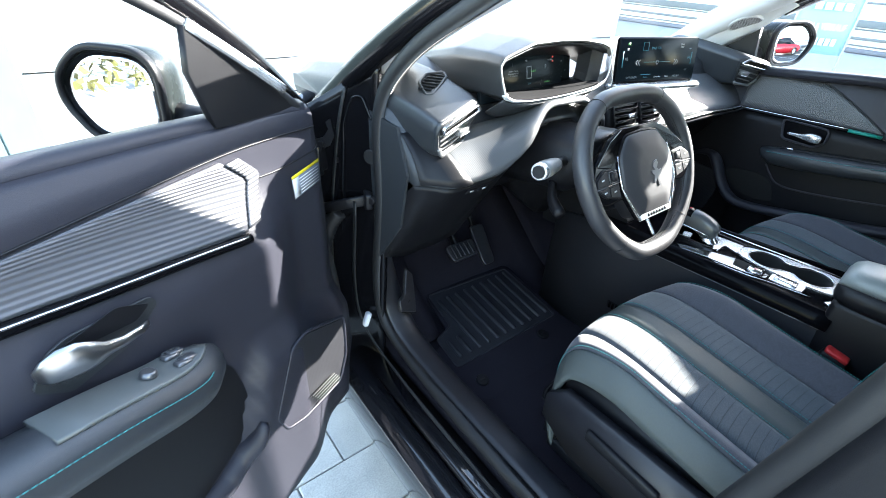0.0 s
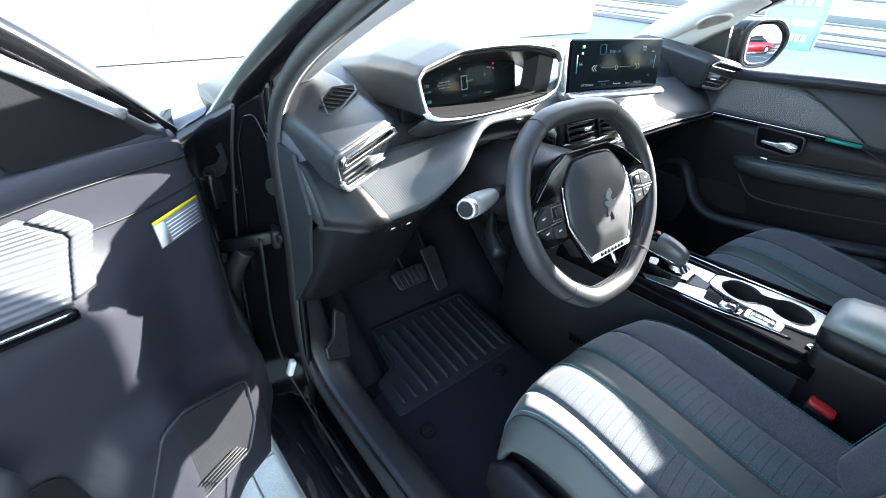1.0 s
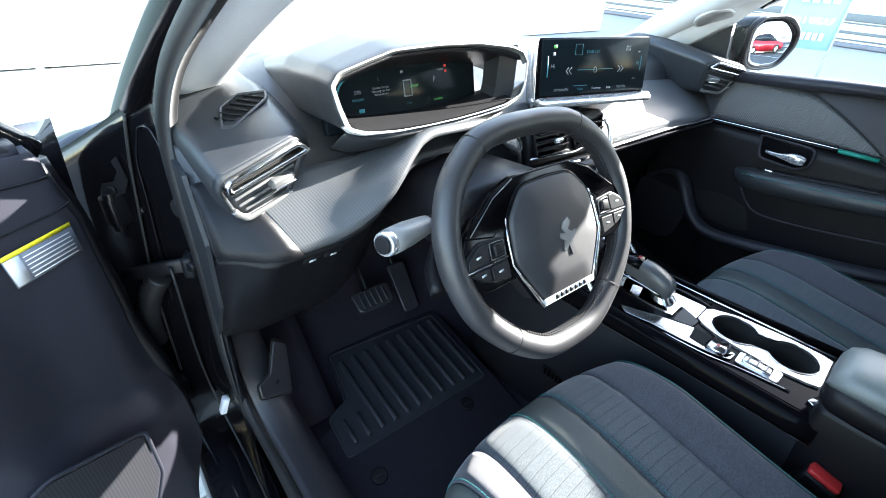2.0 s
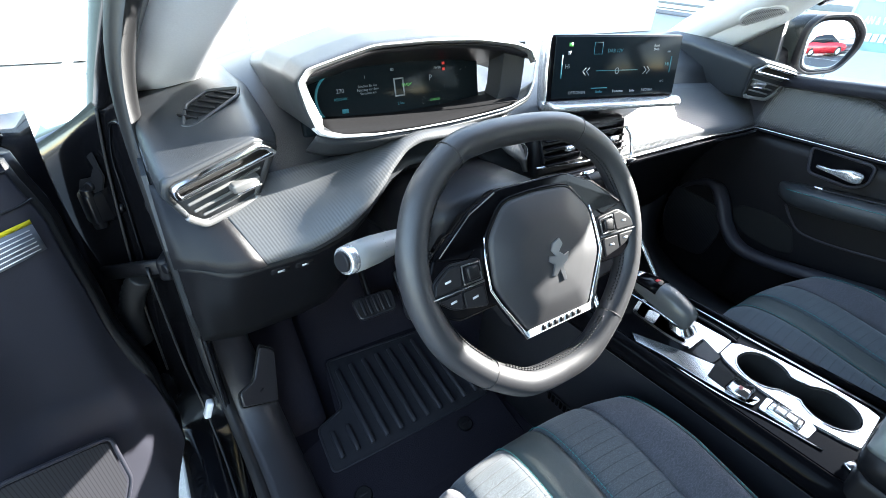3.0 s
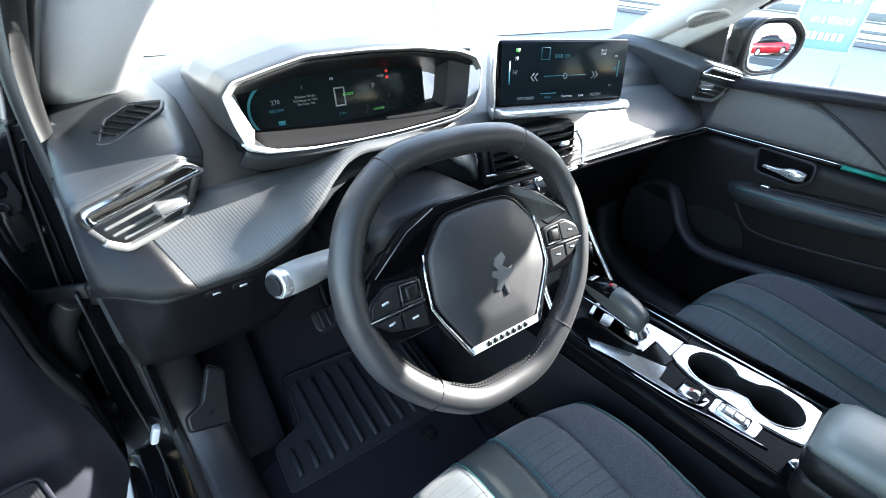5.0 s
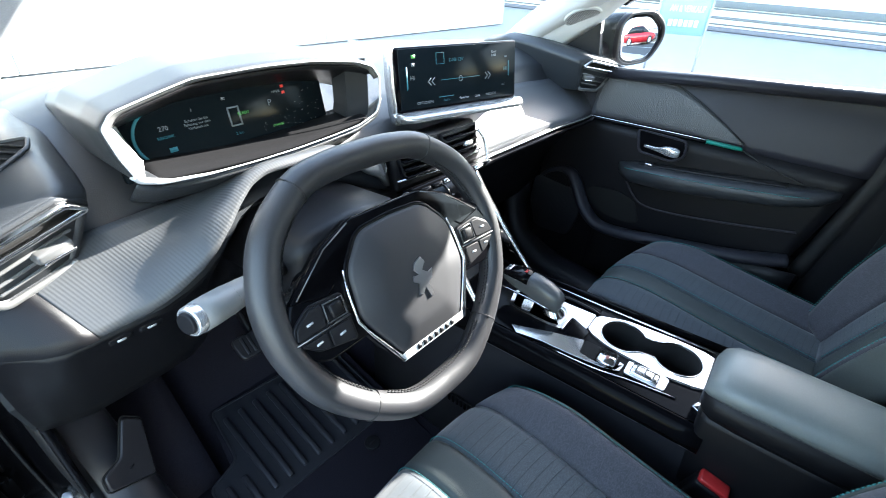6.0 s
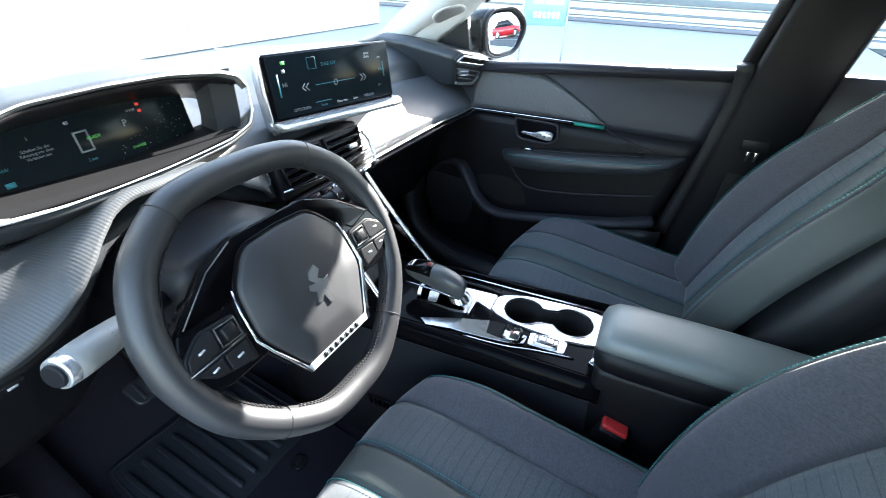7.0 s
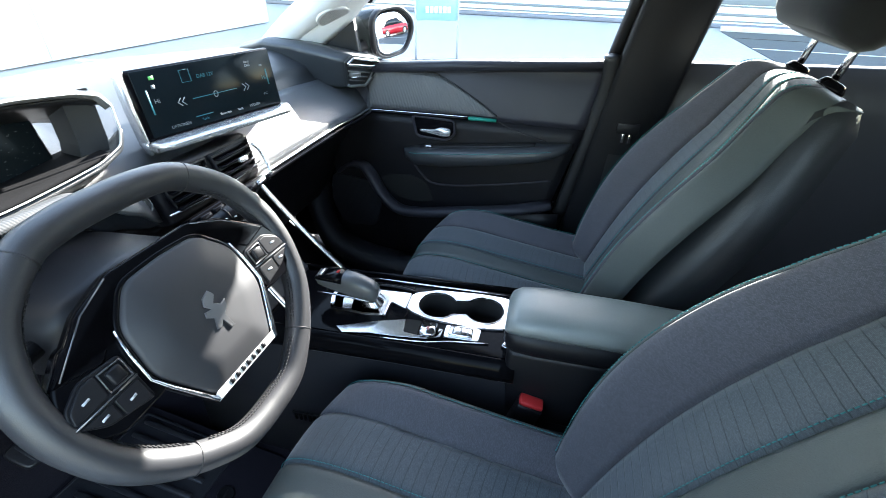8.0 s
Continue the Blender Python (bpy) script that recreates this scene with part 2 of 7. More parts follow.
def sheet(f, nu, nv, close_u=False):
    """A grid of f(u, v) with u and v from 0 to 1; the UV map holds metres along the sheet."""
    P = [[Vector(f(i / nu, j / nv)) for j in range(nv + 1)] for i in range(nu + 1)]
    verts, uvs, faces = [], [], []
    mid = nv // 2
    su = [0.0]
    for i in range(nu):
        su.append(su[-1] + (P[i + 1][mid] - P[i][mid]).length)
    for i in range(nu + 1):
        sv = 0.0
        for j in range(nv + 1):
            if j:
                sv += (P[i][j] - P[i][j - 1]).length
            verts.append(P[i][j])
            uvs.append((su[i], sv))
    k = nv + 1
    for i in range(nu):
        for j in range(nv):
            faces.append((i * k + j, (i + 1) * k + j, (i + 1) * k + j + 1, i * k + j + 1))
    return mesh("sheet", verts, faces, uvs)


def loft(loops, caps=True, smooth=True):
    """A skin through closed loops of equal length."""
    n = len(loops[0])
    verts = [v for lp in loops for v in lp]
    faces = []
    for a in range(len(loops) - 1):
        for i in range(n):
            j = (i + 1) % n
            faces.append((a * n + i, a * n + j, (a + 1) * n + j, (a + 1) * n + i))
    if caps:
        faces.append(tuple(reversed(range(n))))
        faces.append(tuple(range((len(loops) - 1) * n, len(loops) * n)))
    me = mesh("loft", verts, faces, None, smooth)
    bm = bmesh.new()
    bm.from_mesh(me)
    bmesh.ops.recalc_face_normals(bm, faces=bm.faces)
    return bm


def rbox(sx, sy, sz, bevel=0.005, m=None, seg=2):
    """A box with rounded edges, centred, or at m."""
    bm = bmesh.new()
    bmesh.ops.create_cube(bm, size=1.0)
    bmesh.ops.scale(bm, vec=(sx, sy, sz), verts=bm.verts)
    if bevel:
        bmesh.ops.bevel(bm, geom=list(bm.edges), offset=min(bevel, 0.49 * min(sx, sy, sz)), segments=seg, profile=0.5, affect='EDGES')
    if m is not None:
        bmesh.ops.transform(bm, matrix=m, verts=bm.verts)
    for f in bm.faces:
        f.smooth = True
    return bm


def prism(poly, depth, bevel=0.0, m=None, seg=2):
    """A polygon in x, y raised from z = 0 to depth, its upper edge rounded."""
    bm = bmesh.new()
    vs = [bm.verts.new((x, y, 0)) for x, y in poly]
    f = bm.faces.new(vs)
    r = bmesh.ops.extrude_face_region(bm, geom=[f])
    top = [e for e in r["geom"] if isinstance(e, bmesh.types.BMVert)]
    bmesh.ops.translate(bm, vec=(0, 0, depth), verts=top)
    bmesh.ops.recalc_face_normals(bm, faces=bm.faces)
    if bevel:
        ed = [e for e in bm.edges if all(v in top for v in e.verts)]
        bmesh.ops.bevel(bm, geom=ed, offset=bevel, segments=seg, profile=0.5, affect='EDGES')
    if m is not None:
        bmesh.ops.transform(bm, matrix=m, verts=bm.verts)
    for f in bm.faces:
        f.smooth = len(f.verts) == 4 and bool(bevel)
    return bm


def disc(r0, r1, depth, n=32, m=None, bevel=0.0):
    """A round stub from radius r0 at z = 0 to r1 at z = depth."""
    bm = bmesh.new()
    bmesh.ops.create_cone(bm, cap_ends=True, segments=n, radius1=r0, radius2=r1, depth=depth)
    bmesh.ops.translate(bm, vec=(0, 0, depth / 2), verts=bm.verts)
    if bevel:
        ed = [e for e in bm.edges if len(e.link_faces) == 2 and any(len(f.verts) > 4 for f in e.link_faces)]
        bmesh.ops.bevel(bm, geom=ed, offset=bevel, segments=2, profile=0.5, affect='EDGES')
    if m is not None:
        bmesh.ops.transform(bm, matrix=m, verts=bm.verts)
    for f in bm.faces:
        f.smooth = len(f.verts) == 4
    return bm


def spline(pts, n, closed=False):
    """n points along a smooth curve through pts."""
    pts = [Vector(p) for p in pts]
    k = len(pts)
    out = []
    total = k if closed else k - 1
    for i in range(n):
        s = i * total / (n if closed else n - 1)
        a = min(int(s), total - 1)
        f = s - a
        g = (lambda j: pts[j % k]) if closed else (lambda j: pts[max(0, min(k - 1, j))])
        p0, p1, p2, p3 = g(a - 1), g(a), g(a + 1), g(a + 2)
        out.append(0.5 * ((2 * p1) + (p2 - p0) * f + (2 * p0 - 5 * p1 + 4 * p2 - p3) * f * f + (3 * p1 - p0 - 3 * p2 + p3) * f ** 3))
    return out


def lerp_line(pts, u):
    """The point at share u along a row of points."""
    s = min(max(u, 0.0), 1.0) * (len(pts) - 1)
    a = min(int(s), len(pts) - 2)
    return pts[a].lerp(pts[a + 1], s - a)


def sweep(pts, section, closed=False, up=(0, 0, 1), caps=True, scale=None):
    """A bar whose section (x across, y along `up`) follows pts."""
    pts = [Vector(p) for p in pts]
    k = len(pts)
    loops = []
    up = Vector(up)
    for i in range(k):
        if closed:
            d = pts[(i + 1) % k] - pts[i - 1]
        else:
            d = pts[min(i + 1, k - 1)] - pts[max(i - 1, 0)]
        d.normalize()
        side = d.cross(up)
        if side.length < 1e-4:
            side = d.cross(Vector((0, 1, 0)))
        side.normalize()
        u = side.cross(d)
        s = scale[i] if scale else 1.0
        loops.append([pts[i] + side * (x * s) + u * (y * s) for x, y in section])
    if closed:
        loops.append(loops[0])
        n = len(section)
        verts = [v for lp in loops[:-1] for v in lp]
        faces = []
        for a in range(k):
            b = (a + 1) % k
            for i in range(n):
                j = (i + 1) % n
                faces.append((a * n + i, a * n + j, b * n + j, b * n + i))
        bm = bmesh.new()
        bm.from_mesh(mesh("sweep", verts, faces))
        bmesh.ops.recalc_face_normals(bm, faces=bm.faces)
        return bm
    return loft(loops, caps)


def ring(r, n=10, sx=1.0, sy=1.0):
    return [(r * sx * math.cos(2 * math.pi * i / n), r * sy * math.sin(2 * math.pi * i / n)) for i in range(n)]


def tube(pts, r, closed=False, n=10, up=(0, 0, 1), scale=None):
    return sweep(pts, ring(r, n), closed, up, True, scale)


def slab(w, h, r=0.25):
    """A rounded oblong section."""
    r = min(w, h) * r
    out = []
    for cx, cy, a0 in ((w / 2 - r, h / 2 - r, 0), (-w / 2 + r, h / 2 - r, 90), (-w / 2 + r, -h / 2 + r, 180), (w / 2 - r, -h / 2 + r, 270)):
        for k in range(3):
            a = radians(a0 + 45 * k)
            out.append((cx + r * math.cos(a), cy + r * math.sin(a)))
    return out


def lerp(table, x):
    """Linear interpolation in rows of (x, values...)."""
    if x <= table[0][0]:
        return table[0][1:]
    for a, b in zip(table, table[1:]):
        if x <= b[0]:
            f = (x - a[0]) / (b[0] - a[0])
            f = f * f * (3 - 2 * f)
            return tuple(p + (q - p) * f for p, q in zip(a[1:], b[1:]))
    return table[-1][1:]


def smooth(a):
    a = max(0.0, min(1.0, a))
    return a * a * (3 - 2 * a)


def joined(bms):
    out = bmesh.new()
    for b in bms:
        me = bpy.data.meshes.new("piece")
        b.to_mesh(me)
        b.free()
        out.from_mesh(me)
    return out


def stitches(line, step=0.0075, length=0.0048, r=0.0009, up=(0, 0, 1)):
    """A row of short threads along a dense line of points."""
    pts = [Vector(p) for p in line]
    out = bmesh.new()
    d = 0.0
    nxt = 0.0
    verts, faces = [], []
    for a, b in zip(pts, pts[1:]):
        L = (b - a).length
        if L < 1e-6:
            continue
        t = (b - a) / L
        while nxt < d + L:
            c = a + t * (nxt - d)
            side = t.cross(Vector(up)).normalized()
            u = side.cross(t)
            k = len(verts)
            for s in (-0.5, 0.5):
                for x, y in ((-r, 0), (0, r * 1.4), (r, 0), (0, -r)):
                    verts.append(c + t * (s * length) + side * x + u * y)
            faces += [(k, k + 1, k + 5, k + 4), (k + 1, k + 2, k + 6, k + 5), (k + 2, k + 3, k + 7, k + 6), (k + 3, k, k + 4, k + 7), (k, k + 3, k + 2, k + 1), (k + 4, k + 5, k + 6, k + 7)]
            nxt += step
        d += L
    out.from_mesh(mesh("stitch", verts, faces))
    return out


def rounded(poly, r, n=4):
    out = []
    k = len(poly)
    for i in range(k):
        p, a, b = Vector(poly[i]), Vector(poly[i - 1]), Vector(poly[(i + 1) % k])
        u, v = (a - p), (b - p)
        ru, rv = min(r, u.length * 0.4), min(r, v.length * 0.4)
        s, e = p + u.normalized() * ru, p + v.normalized() * rv
        for j in range(n + 1):
            f = j / n
            out.append(tuple((1 - f) ** 2 * s + 2 * f * (1 - f) * p + f * f * e))
    return out


# ---- the car's shell ----
car = thing("car", (0.0, 0.2, 0.0), "black painted car body with open driver side and light pillar linings", "car")


def slope_line(side, n=14):
    """The line of a front pillar from its foot up to the roof's front corner."""
    return spline([(side * 0.765, 0.60, 1.03), (side * 0.725, 0.43, 1.165), (side * 0.68, 0.22, 1.295), (side * 0.62, -0.04, 1.415), (side * 0.60, -0.20, 1.445)], n)


SILL = material("sill_plastic", (0.020, 0.020, 0.024), 0.42, grain=0.08, stain=0.15, bump=0.3, bump_size=900)


def sill_at(side):
    """Trim that runs from beside the dash down the foot pillar and back along the sill: outer edge at the seal, inner at the carpet."""
    outer = spline([(-0.728, 0.452, 1.00), (-0.726, 0.458, 0.80), (-0.724, 0.468, 0.62), (-0.712, 0.440, 0.485), (-0.697, 0.30, 0.425), (-0.693, 0.0, 0.412), (-0.693, -0.60, 0.412)], 41)
    inner = spline([(-0.680, 0.56, 1.00), (-0.668, 0.55, 0.80), (-0.650, 0.525, 0.62), (-0.628, 0.455, 0.455), (-0.612, 0.30, 0.375), (-0.606, 0.0, 0.365), (-0.606, -0.60, 0.365)], 41)

    def f(u, v):
        a, b = outer[round(u * 40)], inner[round(u * 40)]
        p = a.lerp(b, v) + Vector((0.012, -0.012, 0.012)) * math.sin(math.pi * v)
        if v > 0.99:
            p.z -= 0.03
        return (-side * p.x, p.y, p.z)
    return f


for side in (-1, 1):
    line = slope_line(side)
    part("front_pillar", sweep([p + Vector((side * 0.004, 0.022, 0.0)) for p in line], slab(0.042, 0.05, 0.4), up=(0, 0, 1)), POST, car, "black front pillar")
    inner = [p + Vector((-side * 0.066, 0.058, 0.004)) for p in line]
    part("pillar_lining", sweep(inner, slab(0.112, 0.080, 0.45), up=(0, 0, 1)), LINING, car, "pale grey textile pillar lining")
    # added dark sheet that closes the bright hinge gap and reads as shade
    part("hinge_gap_filler", rbox(0.19, 0.012, 0.76, 0.004, pose(side * 0.785, 0.612, 0.62)), POST, car, "dark filler panel behind the hinges")
    part("roof_rail", sweep(spline([(side * 0.62, -0.04, 1.415), (side * 0.605, -0.6, 1.47), (side * 0.60, -1.3, 1.46)], 10), slab(0.09, 0.07, 0.4)), PAINT, car)
    part("rocker_sill", sweep(spline([(side * 0.795, 0.62, 0.27), (side * 0.80, 0.3, 0.26), (side * 0.80, -0.4, 0.26), (side * 0.80, -1.4, 0.27)], 14), slab(0.09, 0.14, 0.35)), PAINT, car, "gloss black rocker sill")
    part("sill_trim", sheet(sill_at(side), 40, 8), SILL, car, "smooth dark grey sill and foot trim", thick=0.012, offset=0.0)
    part("door_step", sweep([(side * 0.745, 0.52, 0.345), (side * 0.745, 0.1, 0.335), (side * 0.745, -0.9, 0.335)], slab(0.05, 0.02, 0.3)), PAINT, car)
def roof_at(x, y, drop=0.0):
    v = min(max(-y / 1.75, 0.0), 1.0)
    return Vector((x, y, 1.415 + 0.06 * math.sin(math.pi * min(v * 1.1 + 0.12, 1)) + 0.03 * math.cos(x / 1.24 * 2.6) - drop))


def roof_patch(x0, x1, y0, y1, drop=0.0, bow=0.0):
    return sheet(lambda u, v: roof_at(x0 + (x1 - x0) * u, y0 + bow * (1 - ((x0 + (x1 - x0) * u) / 0.6) ** 2) * (1 - v) + (y1 - y0) * v, drop), 10, 8)


part("roof_panel", roof_patch(-0.62, 0.62, 0.02, -1.75, 0, 0.08), PAINT, car, "gloss black roof panel", thick=0.02)
part("headliner", roof_patch(-0.60, 0.60, 0.02, -1.70, 0.03, 0.08), HEADLINER, car, "grey textile headliner", thick=0.008)
REAR = material("rear_trim_plastic", (0.030, 0.030, 0.034), 0.5, grain=0.08, bump=0.3)
for side in (-1, 1):
    part("rear_side", sheet(lambda u, v, s=side: (s * (0.735 - 0.02 * v), -0.55 - 1.2 * u, 0.28 + (0.86 + 0.05 * u) * v), 8, 8), REAR, car, "dark rear door trim", thick=0.04, offset=0.0)
    part("rear_pillar", sweep([(side * 0.70, -1.70, 1.10), (side * 0.60, -1.55, 1.44)], slab(0.30, 0.06, 0.3), up=(0, 1, 0)), REAR, car)
part("rear_bench", joined([rbox(1.34, 0.50, 0.26, 0.06, pose(0, -1.26, 0.38, 4, 0, 0)), rbox(1.34, 0.16, 0.62, 0.06, pose(0, -1.52, 0.88, 18, 0, 0))]), REAR, car, "dark rear bench")


def screen_sheet(u, v):
    x = (u - 0.5) * (1.36 - 0.16 * v)
    bow = 0.34 * (1 - (2 * u - 1) ** 2)
    return (x, (0.62 + bow) * (1 - v) + (0.01 + 0.09 * (1 - (2 * u - 1) ** 2)) * v, 1.075 + 0.385 * v)


windscreen = part("windscreen", sheet(screen_sheet, 16, 6), GLASS, car, "clear windscreen")
windscreen.visible_shadow = False
part("windscreen_seal", tube([Vector(screen_sheet(i / 24, 0.02)) for i in range(25)], 0.008), RUBBER, car)


def bonnet_at(u, v):
    x = (u - 0.5) * (1.75 - 0.10 * v)
    bow = 0.30 * (1 - abs(2 * u - 1) ** 2.2)
    y0 = 0.66 + bow
    return (x, y0 + (1.72 - y0) * v, 1.045 - 0.02 * (2 * u - 1) ** 2 - 0.04 * v - 0.10 * v ** 4 - 0.015 * abs(2 * u - 1) ** 6)


part("bonnet", sheet(bonnet_at, 24, 14), PAINT, car, "gloss black bonnet reflecting the sky", thick=0.02)
for side in (-1, 1):
    part("front_wing", sheet(lambda u, v, s=side: (s * (0.872 + 0.03 * math.sin(math.pi * v)), 0.63 + 1.05 * u, 1.01 - 0.05 * u - 0.55 * v), 10, 8), PAINT, car, thick=0.02)
part("washer_nozzle", rbox(0.03, 0.02, 0.012, 0.004, pose(-0.52, 1.02, 1.048)), HARD, car)
part("bonnet_ornament_wiper", tube([(-0.30, 0.93, 1.075), (0.1, 0.99, 1.08), (0.42, 0.93, 1.075)], 0.006), RUBBER, car).name = "wiper_arm"
front = sheet(lambda u, v: ((u - 0.5) * 1.5, 1.70 + 0.05 * math.sin(math.pi * u), 0.2 + 0.60 * v), 10, 6)
part("front_bumper", front, PAINT, car, thick=0.03)
part("bulkhead", sheet(lambda u, v: ((u - 0.5) * 1.5, 0.86 - 0.05 * v, 0.30 + 0.72 * v), 6, 6), CARPET, car, "dark carpet-covered bulkhead", thick=0.02)
part("rear_wall", sheet(lambda u, v: ((u - 0.5) * 1.5, -1.75, 0.30 + 1.12 * v), 4, 4), HARD, car, thick=0.03)
part("underbody", rbox(1.5, 2.6, 0.04, 0.01, pose(0, -0.45, 0.255)), HARD, car)

# driver's door opening: hinge post, seals, check strap, wiring boot
post = sheet(lambda u, v: (-0.715 - 0.145 * u ** 1.4, 0.435 + 0.195 * u ** 0.8 + 0.008 * math.sin(v * 9.0 + 3 * u), 0.26 + (0.905 - 0.145 * u) * v), 16, 26)
part("hinge_post", post, POST, car, "gloss black hinge post", thick=0.012)
post_r = sheet(lambda u, v: (0.745, 0.415 + 0.24 * u, 0.40 + 0.66 * v), 4, 8)
part("hinge_post", post_r, PAINT, car, thick=0.012)
seal = spline([(-0.645, -0.02, 1.405), (-0.685, 0.16, 1.300), (-0.716, 0.34, 1.185), (-0.727, 0.43, 1.06), (-0.725, 0.435, 0.85), (-0.725, 0.46, 0.62), (-0.716, 0.44, 0.48), (-0.705, 0.30, 0.415), (-0.705, 0.0, 0.40), (-0.705, -0.55, 0.40)], 60)
part("door_seal", sweep(seal, slab(0.026, 0.034, 0.5), up=(0, 1, 0)), RUBBER, car, "thick black rubber door seal")
flange = [p + Vector((-0.045, 0.045, -0.012)) for p in seal[26:]]
part("weld_flange", sweep(flange, slab(0.004, 0.012, 0.3), up=(0, 1, 0)), RUBBER, car)


def post_at(y, z, lift=0.013):
    """A point on the outer face of the hinge post."""
    u = max(0.0, (y - 0.435) / 0.195) ** 1.25
    return Vector((-0.715 - 0.145 * u ** 1.4, y, z)) + Vector((-0.85, -0.5, 0)) * lift


part("grommet", disc(0.0175, 0.016, 0.004, 24, Matrix.Translation(post_at(0.470, 0.955)) @ Vector((-0.9, -0.43, 0)).to_track_quat('Z', 'Y').to_matrix().to_4x4(), 0.001), RUBBER, car, "round rubber plug")
stamp = spline([post_at(y, z) for y, z in ((0.545, 0.74), (0.540, 0.824), (0.535, 0.90), (0.530, 0.973), (0.527, 1.022), (0.512, 1.070), (0.500, 1.081), (0.487, 1.081), (0.477, 1.064), (0.463, 1.040), (0.456, 1.066), (0.450, 1.072), (0.445, 1.050), (0.442, 1.000), (0.440, 0.950))], 90)
part("stamped_edge", tube(stamp, 0.0028, n=8), POST, car, "stamped edge in the black post")
part("post_flange", sweep(spline([post_at(y, z, 0.016) for y, z in ((0.520, 1.095), (0.535, 1.022), (0.545, 0.948), (0.555, 0.860), (0.565, 0.74), (0.570, 0.55))], 30), slab(0.004, 0.010, 0.3), up=(0, 1, 0)), RUBBER, car, "sealed flange of the post")
bracket = part("wing_bracket", loft([[post_at(y, z, 0.020 + o) for y, z in ((0.548, 1.028), (0.556, 1.020), (0.552, 1.004), (0.562, 0.985), (0.578, 0.978), (0.584, 0.962), (0.570, 0.955), (0.552, 0.966), (0.543, 0.990))] for o in (0.0, 0.003)], smooth=False), BUTTON, car, "dark stamped bracket")
part("bracket_bolt", disc(0.008, 0.007, 0.006, 12, Matrix.Translation(post_at(0.566, 0.970, 0.023)) @ Vector((-0.65, -0.76, 0)).to_track_quat('Z', 'Y').to_matrix().to_4x4(), 0.001), HARD, bracket)
part("rubber_plug", disc(0.011, 0.010, 0.005, 20, pose(-0.752, 0.52, 0.73, 0, -75, 40), 0.002), HARD, car)
strap = [post_at(0.478, 0.850, 0.022), post_at(0.520, 0.835, 0.035), post_at(0.575, 0.812, 0.045)]
part("check_strap", sweep(strap, slab(0.012, 0.026, 0.3)), HARD, car, "black door check strap")
part("strap_bracket", joined([rbox(0.020, 0.045, 0.040, 0.006, Matrix.Translation(post_at(0.478, 0.850, 0.016)) @ pose(0, 0, 0, 0, 0, -25)), disc(0.010, 0.009, 0.012, 14, Matrix.Translation(post_at(0.462, 0.856, 0.020)) @ Vector((-0.85, -0.5, 0)).to_track_quat('Z', 'Y').to_matrix().to_4x4(), 0.002)]), HARD, car, "bolted bracket of the check strap")
boot = spline([post_at(0.545, 0.800, 0.022), post_at(0.562, 0.760, 0.030), post_at(0.575, 0.700, 0.034), post_at(0.582, 0.640, 0.026)], 28)
part("wiring_boot", tube(boot, 0.021, n=14, scale=[1.0 if i % 2 else 0.80 for i in range(28)]), RUBBER, car, "ribbed rubber wiring boot")
for z in (0.50, 0.93):
    part("hinge", joined([rbox(0.07, 0.03, 0.055, 0.006, pose(-0.795, 0.575, z, 0, 0, 25)), disc(0.010, 0.010, 0.07, 12, pose(-0.815, 0.56, z - 0.035), 0.002), disc(0.009, 0.008, 0.008, 6, pose(-0.775, 0.545, z, 0, -90, 0))]), INNER, car, "black painted door hinge")
part("kick_clip", rbox(0.014, 0.018, 0.042, 0.004, pose(-0.755, 0.475, 0.485, 0, 20, 0)), WHITEP, car, "white plastic clip")

# the far side's middle pillar with its belt, and the driver's one behind the camera
for side in (-1, 1):
    pts = [(side * 0.735, -0.455, 0.42), (side * 0.735, -0.46, 0.62), (side * 0.725, -0.49, 0.86), (side * 0.705, -0.525, 1.10), (side * 0.655, -0.575, 1.42)]
    part("middle_pillar", sweep(spline(pts, 16), slab(0.05, 0.17, 0.35), up=(0, 1, 0)), HARD, car, "dark plastic middle pillar cover")
    part("pillar_seal", sweep(spline([(side * 0.690, -0.425, 1.150), (side * 0.708, -0.428, 1.06), (side * 0.718, -0.395, 0.86), (side * 0.722, -0.36, 0.66)], 14), slab(0.030, 0.040, 0.45), up=(0, 1, 0)), RUBBER, car, "rubber seal at the door edge")
    part("pillar_foot", rbox(0.05, 0.24, 0.20, 0.02, pose(side * 0.735, -0.50, 0.52)), HARD, car)

# ---- carpet and pavement under the car ----
carpet_left = thing("floor_carpet", (-0.36, 0.2, 0.27), "charcoal loop-pile carpet of the footwell", "carpet", "structure")


def floor_at(x0, x1):
    def f(u, v):
        y = -1.3 + 2.14 * v
        rise = max(0.0, y - 0.50)
        return (x0 + (x1 - x0) * u, y, 0.318 + rise * 0.85 + 0.02 * max(0, (abs(u - 0.5) - 0.36)) * 10)
    return f


part("carpet", sheet(floor_at(-0.69, 0.03), 10, 30), CARPET, carpet_left, thick=0.02)
part("carpet", sheet(floor_at(0.034, 0.69), 10, 30), CARPET, carpet_left, thick=0.02)
part("footrest", sheet(lambda u, v: (-0.66 + 0.13 * u, 0.42 + 0.24 * v, 0.345 + 0.05 * u * 0 + 0.19 * v), 4, 8), CARPET, carpet_left, thick=0.03)

